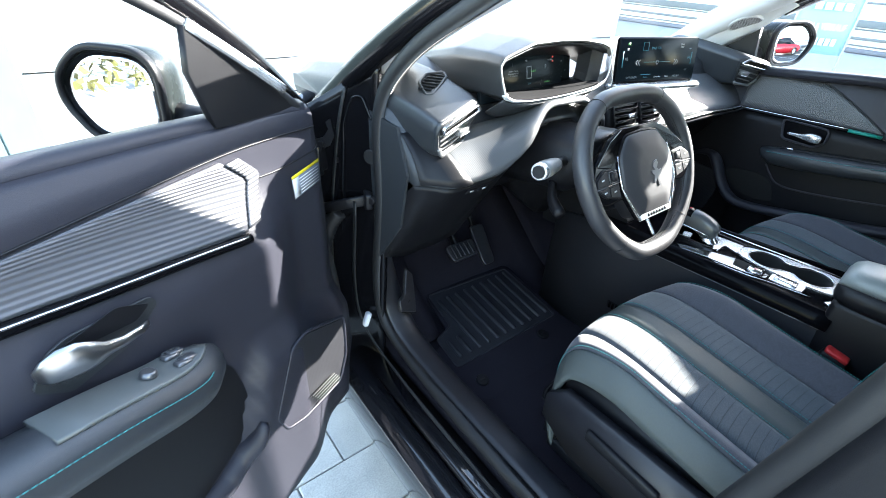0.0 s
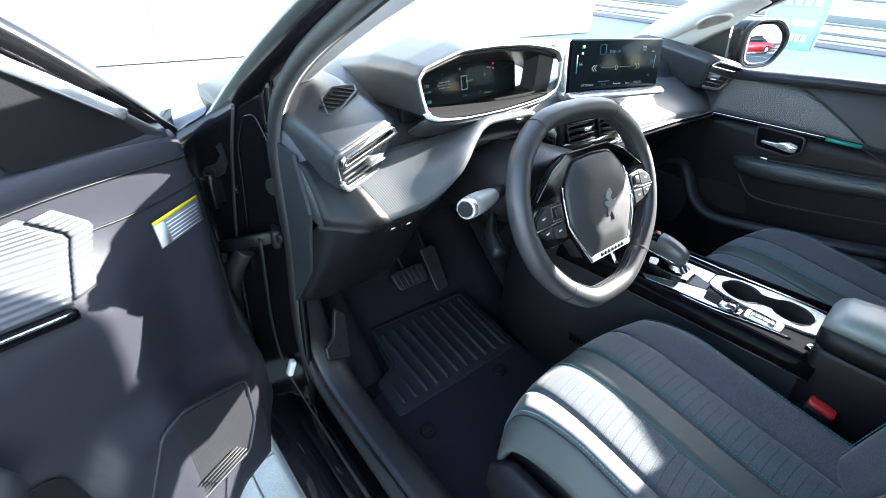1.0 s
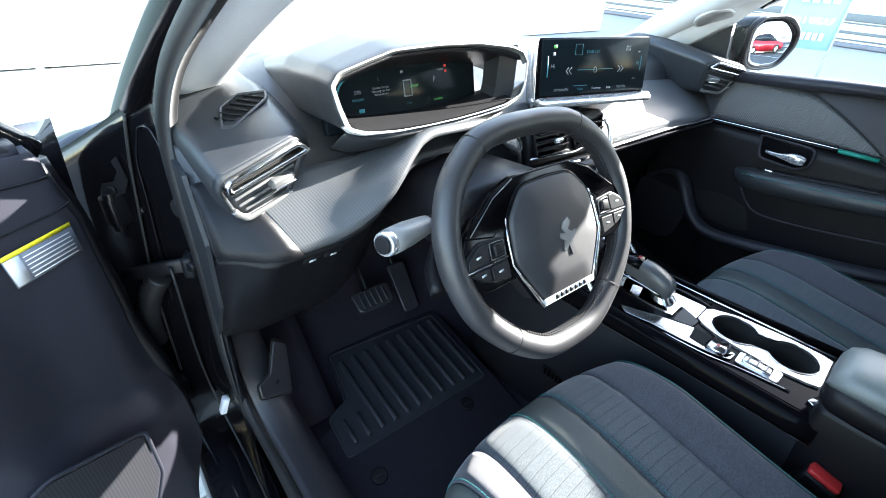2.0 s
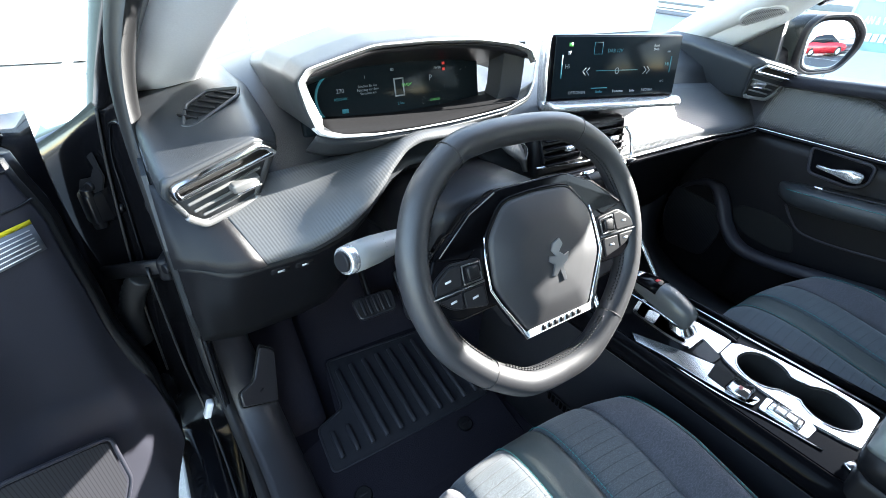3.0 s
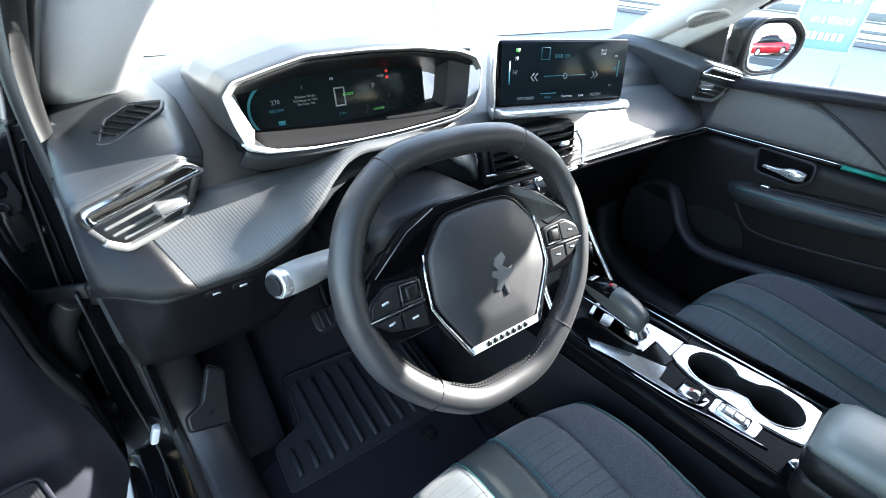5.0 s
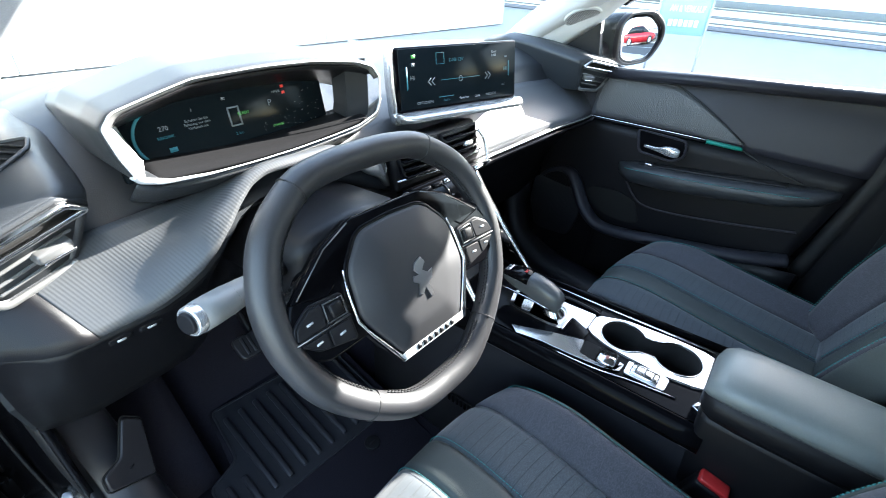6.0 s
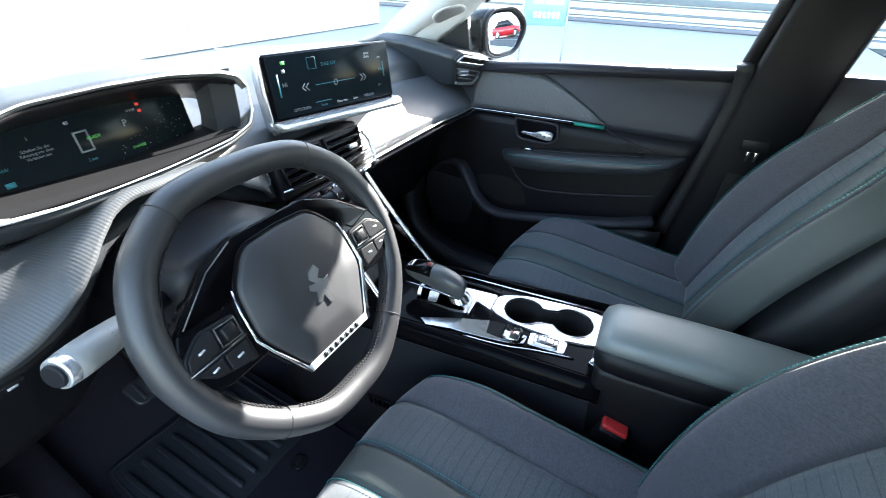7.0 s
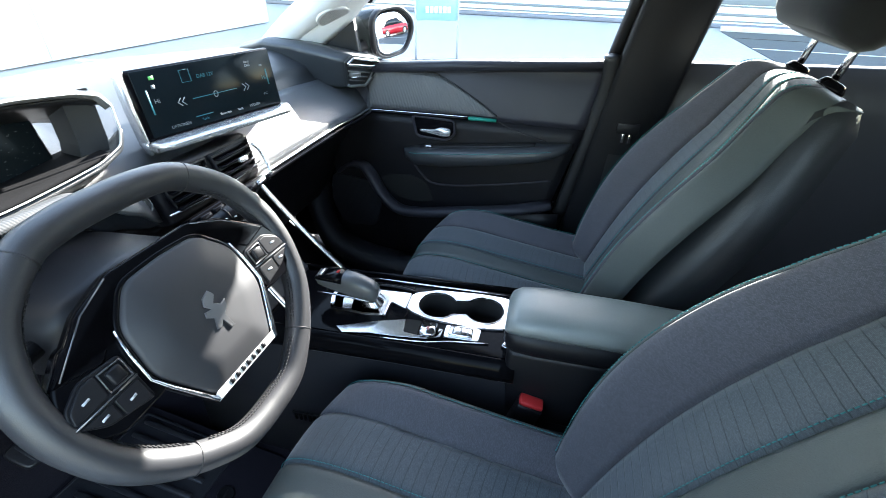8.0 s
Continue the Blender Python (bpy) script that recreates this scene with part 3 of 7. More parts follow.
# ---- ground and surroundings ----
PAVING = material("grey_concrete_paver", (0.47, 0.46, 0.44), 0.85, grain=0.45, grain_size=260, stain=0.30, bump=0.6, bump_size=200)
ASPHALT = material("forecourt_concrete", (0.34, 0.35, 0.36), 0.9, grain=0.3, grain_size=90, stain=0.15, bump=0.4, bump_size=120)
WALL_PAINT = material("worn_line_paint", (0.55, 0.56, 0.55), 0.7, stain=0.3, grain=0.3, grain_size=40)
WALL = material("white_metal_cladding", (0.78, 0.84, 0.85), 0.5, stain=0.05)
BLUE = material("blue_banner_cloth", (0.27, 0.46, 0.48), 0.7, stain=0.08)
ground = tagged(new("ground", mesh("ground", [(-400, -400, -0.008), (400, -400, -0.008), (400, 400, -0.008), (-400, 400, -0.008)], [(0, 1, 2, 3)])), "light concrete forecourt in full sun", "ground", "", "structure")
ground.data.materials.append(ASPHALT)
ROAD = material("blue_grey_asphalt", (0.052, 0.060, 0.066), 0.85, grain=0.4, grain_size=60, stain=0.25, bump=0.5, bump_size=90)
road = thing("road", (10.5, -20.0, 0), "worn blue-grey asphalt road with pale lines", "road", "structure")
part("asphalt", rbox(5.6, 40.0, 0.02, 0.004, pose(10.3, -23.6, -0.004)), ROAD, road)
part("kerb", rbox(0.14, 40.0, 0.12, 0.02, pose(13.2, -23.6, 0.055)), PAVING, road, "low concrete kerb")
part("line", rbox(0.10, 40.0, 0.003, 0, pose(10.3, -23.6, 0.0085)), WALL_PAINT, road, "worn white line")
part("gutter", rbox(0.10, 40.0, 0.003, 0, pose(11.9, -23.6, 0.0085)), RUBBER, road)


GATE = material("pale_cyan_gate_paint", (0.185, 0.260, 0.268), 0.5, stain=0.08)


def cladding(name, x0, y0, x1, y1, z1, ribs, label):
    """A wall of ribbed metal cladding between two points of the plan."""
    root = thing(name, ((x0 + x1) / 2, (y0 + y1) / 2, 0), label, "wall", "structure")
    a, b = Vector((x0, y0, 0)), Vector((x1, y1, 0))
    t = (b - a).normalized()
    nrm = Vector((t.y, -t.x, 0))
    L = (b - a).length
    loops = []
    n = int(L / ribs)
    prof = []
    for i in range(n):
        for f, o in ((0.0, 0.0), (0.94, 0.0), (0.955, -0.02), (0.985, -0.02)):
            prof.append(a + t * ((i + f) * ribs) + nrm * o)
    verts = [p + Vector((0, 0, z)) for z in (-0.02, z1) for p in prof]
    k = len(prof)
    part("cladding", mesh("cladding", verts, [(i, i + 1, k + i + 1, k + i) for i in range(k - 1)], None, False), GATE, root, thick=0.05)
    return root


hall_n = thing("wall_north", (0.5, 6.95, 0.0), "white hall wall of large flat panels in glaring light", "wall", "structure")
JOINT = material("dark_joint", (0.05, 0.05, 0.055), 0.8)
JOINTS = [-7.6, -5.8, -4.0, -1.9, 0.24, 0.77, 2.6, 4.4, 6.2, 8.0, 9.6]
for x0, x1 in zip(JOINTS, JOINTS[1:]):
    part("panel", rbox(x1 - x0 - 0.014, 0.08, 5.0, 0.004, pose((x0 + x1) / 2, 6.79, 2.515)), WALL, hall_n)
part("backing", rbox(17.2, 0.05, 5.0, 0, pose(1.0, 6.86, 2.50)), JOINT, hall_n, "dark backing in the joints")
cladding("wall_west", -4.66, 3.0, -1.24, 3.0, 2.8, 0.19, "pale cyan metal gate with vertical joints")


# ---- dashboard ----
dash = thing("dashboard", (0.0, 0.5, 0.93), "black soft-touch dashboard with ribbed carbon-look trim", "dashboard")
# rows: x, then y and z of back, crown and pad edge
PAD_ROWS = [
    (-0.725, 0.9, 1.05, 0.52, 1.095, 0.39, 1.07),
    (-0.66, 0.9, 1.08, 0.52, 1.125, 0.37, 1.075),
    (-0.5, 0.93, 1.09, 0.55, 1.15, 0.38, 1.072),
    (-0.447, 0.93, 1.09, 0.55, 1.15, 0.37, 1.07),
    (-0.39, 0.94, 1.09, 0.55, 1.15, 0.36, 1.07),
    (-0.215, 0.95, 1.09, 0.55, 1.15, 0.36, 1.07),
    (-0.14, 0.96, 1.09, 0.56, 1.13, 0.37, 1.075),
    (0, 0.97, 1.09, 0.58, 1.13, 0.37, 1.075),
    (0.2, 0.97, 1.09, 0.58, 1.13, 0.39, 1.085),
    (0.42, 0.95, 1.09, 0.58, 1.125, 0.42, 1.085),
    (0.6, 0.92, 1.08, 0.56, 1.12, 0.42, 1.08),
    (0.725, 0.9, 1.05, 0.55, 1.09, 0.4, 1.065),
]
# rows: x, then y and z of the trim's top and bottom
TRIM_ROWS = [
    (-0.725, 0.355, 1.035, 0.285, 0.955),
    (-0.66, 0.345, 1.04, 0.242, 0.95),
    (-0.56, 0.35, 1.048, 0.238, 0.956),
    (-0.53, 0.35, 1.05, 0.245, 0.959),
    (-0.5, 0.35, 1.05, 0.25, 0.968),
    (-0.472, 0.345, 1.051, 0.258, 0.982),
    (-0.447, 0.345, 1.052, 0.268, 1),
    (-0.422, 0.34, 1.053, 0.278, 1.018),
    (-0.39, 0.335, 1.054, 0.285, 1.03),
    (-0.26, 0.335, 1.056, 0.29, 1.03),
    (-0.215, 0.335, 1.056, 0.29, 0.995),
    (-0.14, 0.345, 1.06, 0.29, 0.965),
    (0, 0.345, 1.06, 0.275, 0.955),
    (0.2, 0.37, 1.055, 0.285, 0.95),
    (0.42, 0.4, 1.05, 0.275, 0.955),
    (0.6, 0.4, 1.04, 0.275, 0.948),
    (0.725, 0.38, 1.03, 0.29, 0.94),
]
# rows: x, then y and z of the knee and the lower edge
KNEE_ROWS = [
    (-0.725, 0.34, 0.83, 0.43, 0.7),
    (-0.66, 0.32, 0.84, 0.425, 0.69),
    (-0.56, 0.32, 0.84, 0.43, 0.69),
    (-0.5, 0.34, 0.84, 0.43, 0.7),
    (-0.447, 0.39, 0.87, 0.44, 0.73),
    (-0.422, 0.41, 0.9, 0.44, 0.76),
    (-0.39, 0.42, 0.92, 0.45, 0.8),
    (-0.26, 0.42, 0.92, 0.45, 0.8),
    (-0.215, 0.4, 0.88, 0.45, 0.72),
    (-0.14, 0.36, 0.85, 0.45, 0.66),
    (0, 0.36, 0.85, 0.46, 0.62),
    (0.2, 0.38, 0.84, 0.48, 0.62),
    (0.6, 0.38, 0.83, 0.48, 0.62),
    (0.725, 0.39, 0.82, 0.48, 0.62),
]


def dash_row(x):
    return [*lerp(PAD_ROWS, x), *lerp(TRIM_ROWS, x), *lerp(KNEE_ROWS, x)]



def dash_loop(x):
    r = dash_row(x)
    P = [Vector((x, r[i], r[i + 1])) for i in range(0, len(r), 2)]
    back, crown, pad, top, bot, knee, low = P
    out = [Vector((x, back.y, 0.70)), back]
    out += spline([back, crown, pad], 12)[1:]
    out += [pad + (top - pad) * f for f in (0.5, 1.0)]
    out += [top + (bot - top) * f for f in (0.33, 0.66, 1.0)]
    out += [bot + Vector((0, 0.020, -0.010)), Vector((x, low.y + 0.10, low.z + 0.03))]
    return out


def knee_loop(x):
    """The lower panel, from under the trim to its lower edge."""
    r = dash_row(x)
    bot, knee, low = [Vector((x, r[i], r[i + 1])) for i in (8, 10, 12)]
    return [bot + Vector((0, 0.060, -0.004)), bot + Vector((0, 0.010, -0.010))] + spline([bot + Vector((0, 0.016, -0.020)), knee, low], 7) + [low + Vector((0, 0.10, 0.015))]


xs = sorted(set([r[0] for r in TRIM_ROWS] + [-0.725 + 1.45 * i / 58 for i in range(59)]))
part("dash_shell", loft([dash_loop(x) for x in xs]), SOFT, dash, "soft black dash shell")
part("knee_panel", loft([knee_loop(x) for x in xs]), HARD, dash, "hard black lower panel")


def trim_at(x, f, out=0.006):
    rows = [dash_row(min(max(x + k * 0.009, -0.725), 0.725)) for k in (-2, -1, 0, 1, 2)]
    r = [sum(c) / 5 for c in zip(*rows)]
    t, b = Vector((x, r[6], r[7])), Vector((x, r[8], r[9]))
    d = (b - t).normalized()
    n = Vector((0, d.z, -d.y))
    if n.y > 0:
        n = -n
    bow = 0.010 * math.sin(math.pi * min(max(f, 0), 1))
    # the trim rises into a lip round the column's opening
    bow += 0.042 * smooth((x + 0.600) / 0.14) * smooth((-0.13 - x) / 0.07) * smooth((f - 0.10) / 0.75)
    return t + (b - t) * f + n * (out + bow)


def trim_sheet(x0, x1, nu=60):
    return sheet(lambda u, v: trim_at(x0 + (x1 - x0) * u, 0.02 + 0.98 * v), nu, 8)


part("ribbed_trim", sheet(lambda u, v: trim_at((-0.676 + 0.044 * v) * (1 - u) - 0.125 * u, 0.16 + 0.84 * v), 70, 10), CARBON, dash, "grey ribbed carbon-look trim", thick=0.006, offset=1.0)
part("end_fascia", sheet(lambda u, v: trim_at(-0.727 + (0.045 + 0.056 * v) * u, 0.0 + 1.02 * v, 0.0045), 6, 8), HARD, dash, "dark plastic beside the trim", thick=0.003)
part("ribbed_trim", trim_sheet(0.085, 0.715), CARBON, dash, "grey ribbed carbon-look trim", thick=0.006, offset=1.0)
edge = [trim_at(0.085 + 0.63 * i / 40, 1.03, 0.010) for i in range(41)]
part("chrome_line", sweep(edge, slab(0.012, 0.005, 0.4)), CHROME, dash, "thin chrome line under the trim")
edge = [trim_at(0.085 + 0.63 * i / 40, 1.10, 0.006) for i in range(41)]
part("gloss_strip", sweep(edge, slab(0.018, 0.010, 0.4)), PIANO, dash)

# side vents: a chrome-edged seven-sided mouth that looks down and inwards, with slats and a thumb tab
VENT_X, VENT_Y = Vector((0.9356, 0.2899, 0.2016)), Vector((-0.3411, 0.8895, 0.3041))
VENT_Z = VENT_X.cross(VENT_Y)
VENT_O = Vector((-0.6563, 0.2724, 1.0561))
VENT_OUT = [(-0.0534, 0.0403), (0.0609, 0.0403), (0.0852, 0.0182), (0.0444, -0.0527), (-0.0317, -0.0470), (-0.0470, -0.0247), (-0.0600, 0.0225)]


def vent_pose(side):
    m = Matrix((VENT_X, VENT_Y, VENT_Z)).transposed().to_4x4()
    m.translation = VENT_O
    if side > 0:
        flip = Matrix.Diagonal((-1, 1, 1, 1))
        m = flip @ m @ flip
        m.translation.z += 0.010
    return m


def side_vent(side):
    f = -side
    s = side
    m = vent_pose(side)
    outer = rounded(VENT_OUT, 0.006, 3)
    cx, cz = 0.005, -0.004

    def ring_at(scale, y):
        return [Vector((f * (cx + (x - cx) * scale), y, cz + (z - cz) * scale)) for x, z in outer]

    root = part("side_vent", loft([ring_at(0.80, 0.026), ring_at(0.84, 0.010), ring_at(0.90, 0.001), ring_at(1.0, -0.001), ring_at(1.015, 0.010)], caps=False), SOFT, dash, "angular air vent with chrome edge", m, 0.002)
    part("vent_back", loft([ring_at(0.88, 0.026), ring_at(0.88, 0.029)]), VOID, root)
    loop = [Vector((f * x, -0.004, z)) for x, z in rounded([(-0.049, 0.0185), (-0.050, 0.0345), (0.060, 0.0350), (0.0785, 0.0150), (0.060, 0.0165)], 0.006, 3)]
    part("chrome_bar", sweep(loop, slab(0.0060, 0.010, 0.35), closed=True, up=(0, -1, 0)), CHROME, root, "satin chrome loop over the slats")
    part("dark_slot", prism([(f * x, z) for x, z in ((-0.047, 0.0200), (-0.047, 0.0325), (0.058, 0.0330), (0.073, 0.0165))][::s], 0.003, 0, pose(0, 0.004, 0, 90, 0, 0)), VOID, root)
    part("lower_rim", sweep([Vector((f * x, -0.002, z)) for x, z in rounded([(-0.0570, 0.020), (-0.0440, -0.0235), (-0.0295, -0.0445), (0.0425, -0.0495), (0.0790, 0.0140)], 0.006, 3)[4:-4]], slab(0.0085, 0.006, 0.4), up=(0, -1, 0)), FRAME, root, "satin lower rim")
    for x0, x1, z in ((-0.044, 0.066, 0.0070), (-0.040, 0.058, -0.0080), (-0.036, 0.050, -0.0220), (-0.028, 0.042, -0.0345)):
        part("slat", rbox(x1 - x0, 0.020, 0.0042, 0.0018, pose(f * (x0 + x1) / 2, 0.011, z, -14, 0, 0)), FRAME, root)
    part("thumb_tab", rbox(0.038, 0.016, 0.013, 0.003, pose(f * 0.031, 0.000, -0.0125, 0, s * -6, 0)), FRAME, root, "satin thumb tab")
    part("tab_edge", rbox(0.034, 0.003, 0.0035, 0.001, pose(f * 0.032, -0.009, -0.0185, 0, s * -6, 0)), CHROME, root)
    # the pod round the mouth, running back into the dash
    base = [m @ Vector((f * x, 0.0, z)) for x, z in rounded(VENT_OUT, 0.010, 4)]
    mid = m @ Vector((f * cx, 0.0, cz))
    loops = []
    for dy, wide, up, down in ((0.004, 1.01, 0.001, 0.0), (0.008, 1.05, 0.0035, -0.001), (0.020, 1.10, 0.006, -0.002), (0.050, 1.13, 0.011, -0.004), (0.10, 1.15, 0.018, 0.0), (0.17, 1.17, 0.028, 0.0), (0.26, 1.15, 0.032, 0.0), (0.34, 1.05, 0.015, 0.0)):
        lp = []
        for p in base:
            k = max(0.0, min(1.0, (p.z - 1.02) / 0.06))
            lp.append(Vector((mid.x + (p.x - mid.x) * wide, p.y + dy, p.z + (p.z - mid.z) * (wide - 1) * 0.5 + up * k + down * (1 - k))))
        loops.append(lp)
    part("vent_housing", loft(loops), SOFT, dash, "soft black vent housing")
    return root


side_vent(-1)
side_vent(1)

# demister vents on the dash top
def top_vent(side):
    """A dark slot with slanting fins, let into the top of a vent housing."""
    m = pose(side * 0.6345, 0.3735, 1.1215, 8, side * 15, side * -30)
    out = [(side * -x, y) for x, y in ((-0.048, -0.006), (-0.040, -0.016), (0.034, -0.012), (0.048, 0.000), (0.022, 0.026), (-0.014, 0.024))][::-side]
    root = part("demister_vent", prism(rounded(out, 0.004, 3), 0.0015, 0.0006), VOID, dash, "small demister vent", m)
    part("vent_rim", sweep([Vector((x, y, 0.002)) for x, y in rounded([(x * 1.05, y * 1.08) for x, y in out], 0.005, 3)], slab(0.0050, 0.0050, 0.45), closed=True), SOFT, root)
    for k in range(6):
        x = -0.032 + 0.0125 * k
        part("slat", rbox(0.0022, 0.036 - 0.003 * abs(k - 3), 0.006, 0.0008, pose(side * -x, 0.004, 0.0020, 0, side * 24, side * -18)), HARD, root)


top_vent(-1)
top_vent(1)

# instrument hood: a visor with a silver-edged six-sided mouth, open at both sides
def mouth_y(x, z):
    """The mouth of the hood lies in one leaning plane."""
    return 0.2925 + 0.092 * (x + 0.338) + 0.15 * (z - 1.145)


def polyline(pts, n):
    """n points at even shares of the corners, with the corners only just rounded."""
    pts = [Vector(p) for p in pts]
    out = [lerp_line(pts, i / (n - 1)) for i in range(n)]
    return [out[0]] + [(a + 2 * b + c) / 4 for a, b, c in zip(out, out[1:], out[2:])] + [out[-1]]


SKIN = polyline([(x, mouth_y(x, z), z) for x, z in ((-0.505, 1.0965), (-0.531, 1.106), (-0.541, 1.135), (-0.547, 1.166), (-0.534, 1.180), (-0.488, 1.1905), (-0.440, 1.2005), (-0.350, 1.2015), (-0.262, 1.1980), (-0.180, 1.1870), (-0.147, 1.1765), (-0.134, 1.158))], 80)
STEPS = [(0.0, 0.000, 0.000, 0.0), (0.10, 0.0022, 0.0015, 0.0), (0.2, 0.0035, 0.006, 0.0), (0.45, 0.007, 0.045, 0.001), (0.7, 0.009, 0.14, -0.004), (1.0, 0.000, 0.32, -0.042)]


def hood_skin(u, v):
    """Outer skin of the hood: out from the mouth's edge, then back over the dash."""
    p = SKIN[round(u * 79)]
    grow, back, dz = lerp(STEPS, v)
    e = max(0.0, min(1.0, (u - 0.80) / 0.12))
    back *= 1 - 0.88 * e * e * (3 - 2 * e)
    dz *= 1 - e
    d = Vector(((p.x + 0.338) * 0.45, 0, p.z - 1.145)).normalized()
    return p + d * grow + Vector((-0.04 * (p.x + 0.338) * back, back, dz))


hood = part("instrument_hood", sheet(hood_skin, 79, 24), SOFT, dash, "angular black instrument hood", thick=0.004)
part("mouth_line", sweep([p + Vector((0, -0.001, -0.001)) for p in SKIN[2:]], slab(0.0020, 0.0022, 0.35), up=(0, -1, 0.1)), SILVER, hood, "thin satin line over the mouth")
part("hood_shelf", sheet(lambda u, v: (-0.522 + (0.522 - 0.165) * u + 0.01 * v, 0.284 + 0.026 * u + (0.095 - 0.02 * u) * v, 1.097 - 0.011 * math.sin(math.pi * u) + 0.002 * v), 16, 4), material("dull_shelf_lining", (0.010, 0.010, 0.011), 0.9, grain=0.3, spec=0.08), hood, "dark shelf under the instruments", thick=0.005)
part("hood_ceiling", sheet(lambda u, v: (lambda a: (a.x * 0.985 - 0.005, a.y + 0.004 + 0.088 * v, a.z - 0.006 - 0.040 * v))(SKIN[26 + round(u * 47)]), 47, 5), HARD, hood, "dark ceiling of the hood", thick=0.004)
part("mouth_chamfer", sheet(lambda u, v: (lambda a: (a.x + v * 0.007 * max(-1.0, min(1.0, (-0.338 - a.x) / 0.12)), a.y + 0.005 * v, a.z - 0.006 * v * smooth((a.z - 1.12) / 0.06)))(SKIN[round(u * 79)]), 79, 2), FRAME, hood, "satin grey chamfer round the mouth", thick=0.001)
part("left_cheek", sheet(lambda u, v: (lambda a: (a.x + 0.008 + 0.016 * u, a.y + 0.006 + 0.050 * u, a.z - 0.004 * v))(SKIN[7 + round(v * 20)]), 6, 20), SILVER, hood, "silver inner cheek", thick=0.002)
lip = polyline([(x, mouth_y(x, z), z) for x, z in ((-0.534, 1.112), (-0.529, 1.105), (-0.508, 1.0965), (-0.450, 1.0895), (-0.385, 1.0870), (-0.318, 1.0865), (-0.250, 1.0885), (-0.194, 1.0915), (-0.150, 1.1030), (-0.138, 1.122), (-0.134, 1.158))], 60)
part("shelf_lip", sweep(lip, slab(0.005, 0.008, 0.4), up=(0, -1, 0.5), scale=[max(0.45, 1.7 - 1.3 * i / 22) for i in range(60)]), SILVER, hood, "silver lip under the instruments")
part("right_strut", loft([[Vector((x, y, z)) for x, y in ((a, 0.336), (a + 0.040, 0.328), (a + 0.044, 0.372), (a + 0.004, 0.378))] for a, z in ((-0.190, 1.094), (-0.186, 1.112), (-0.186, 1.172), (-0.190, 1.186))], smooth=False), SOFT, hood, "grey upright between hood and shelf")
part("hood_fascia", sheet(lambda u, v: (lambda a: (a.x, a.y + 0.004 + 0.050 * v, a.z - 0.004 - 0.036 * v))(lip[4 + round(u * 50)]), 50, 5), SOFT, hood, "soft fascia under the hood", thick=0.006)
# the cluster: a dark panel with a curved glowing scale
cl = part("cluster_display", rbox(0.325, 0.012, 0.100, 0.003), SCREEN, dash, "dark digital instrument display", pose(-0.364, 0.374, 1.120, -12, 0, 4))


def on_face(parent, x, z, y=-0.0075):
    return pose(x, y, z, 90, 0, 0)


def bar(name, w, h, mat, parent, x, z, y=-0.0070, tilt=0):
    return part(name, rbox(w, 0.0006, h, 0), mat, parent, "", pose(x, y, z, 0, tilt, 0))


arc = [Vector((-0.102 + 0.036 * math.cos(radians(a)), -0.0072, -0.004 + 0.036 * math.sin(radians(a)))) for a in range(95, 266, 8)]
part("scale_arc", sweep(arc, slab(0.0035, 0.0012, 0.3), up=(0, -1, 0)), CYAN, cl, "cyan charge scale")
def text(body, size, mat, parent, m, align='CENTER', name="lettering"):
    c = bpy.data.curves.new(name, 'FONT')
    c.body, c.size, c.align_x, c.align_y, c.resolution_u = body, size, align, 'CENTER', 2
    tmp = bpy.data.objects.new(name, c)
    me = bpy.data.meshes.new_from_object(tmp)
    bpy.data.objects.remove(tmp)
    bpy.data.curves.remove(c)
    me.materials.clear()
    me.materials.append(mat)
    return part(name, me, mat, parent, "", m)


text("270", 0.0085, ICON, cl, on_face(cl, -0.100, 0.006))
text("REICHW.", 0.0055, CYAN, cl, on_face(cl, -0.100, -0.005))
text("Schalten Sie das\nFahrzeug vor dem\nVerlassen aus", 0.0050, ICON, cl, on_face(cl, -0.055, 0.004))
text("i", 0.0075, ICON, cl, on_face(cl, -0.058, 0.022))
text("80", 0.006, PRINT, cl, on_face(cl, -0.010, 0.028))
bar("sign_ring", 0.010, 0.0022, WARN, cl, -0.010, 0.042)
text("READY", 0.006, GREENLED, cl, on_face(cl, 0.014, 0.004))
for w, h, x, z in ((0.018, 0.0022, 0.0, 0.0145), (0.018, 0.0022, 0.0, -0.0105), (0.0022, 0.025, -0.008, 0.002), (0.0022, 0.025, 0.008, 0.002)):
    bar("digit_stroke", w, h, ICON, cl, x, z)
text("2 km", 0.006, CYAN, cl, on_face(cl, 0.0, -0.022))
text("P", 0.013, ICON, cl, on_face(cl, 0.060, 0.010))
text("POWER", 0.005, ICON, cl, pose(0.072, -0.0075, 0.024, 90, 0, -30))
text("CHARGE", 0.005, GREENLED, cl, on_face(cl, 0.066, -0.024))
for x, z in ((0.088, 0.030), (0.088, 0.021)):
    bar("warning_lamp", 0.005, 0.004, WARN, cl, x, z)
bar("warning_lamp", 0.008, 0.005, WARN, cl, -0.136, 0.026)
# white dust kept below a slanting edge, which draws the sun patch's outline
rng_dust = random.Random(9)
dust = bmesh.new()
for i in range(110):
    x, z = rng_dust.uniform(0.035, 0.150), rng_dust.uniform(-0.040, 0.025)
    if z > 0.004 + 0.45 * (x - 0.09):
        continue
    r = rng_dust.uniform(0.00018, 0.0005)
    dust.faces.new([dust.verts.new((x + r * math.cos(a), -0.0064, z + r * math.sin(a))) for a in (0, 1.26, 2.51, 3.77, 5.03)])
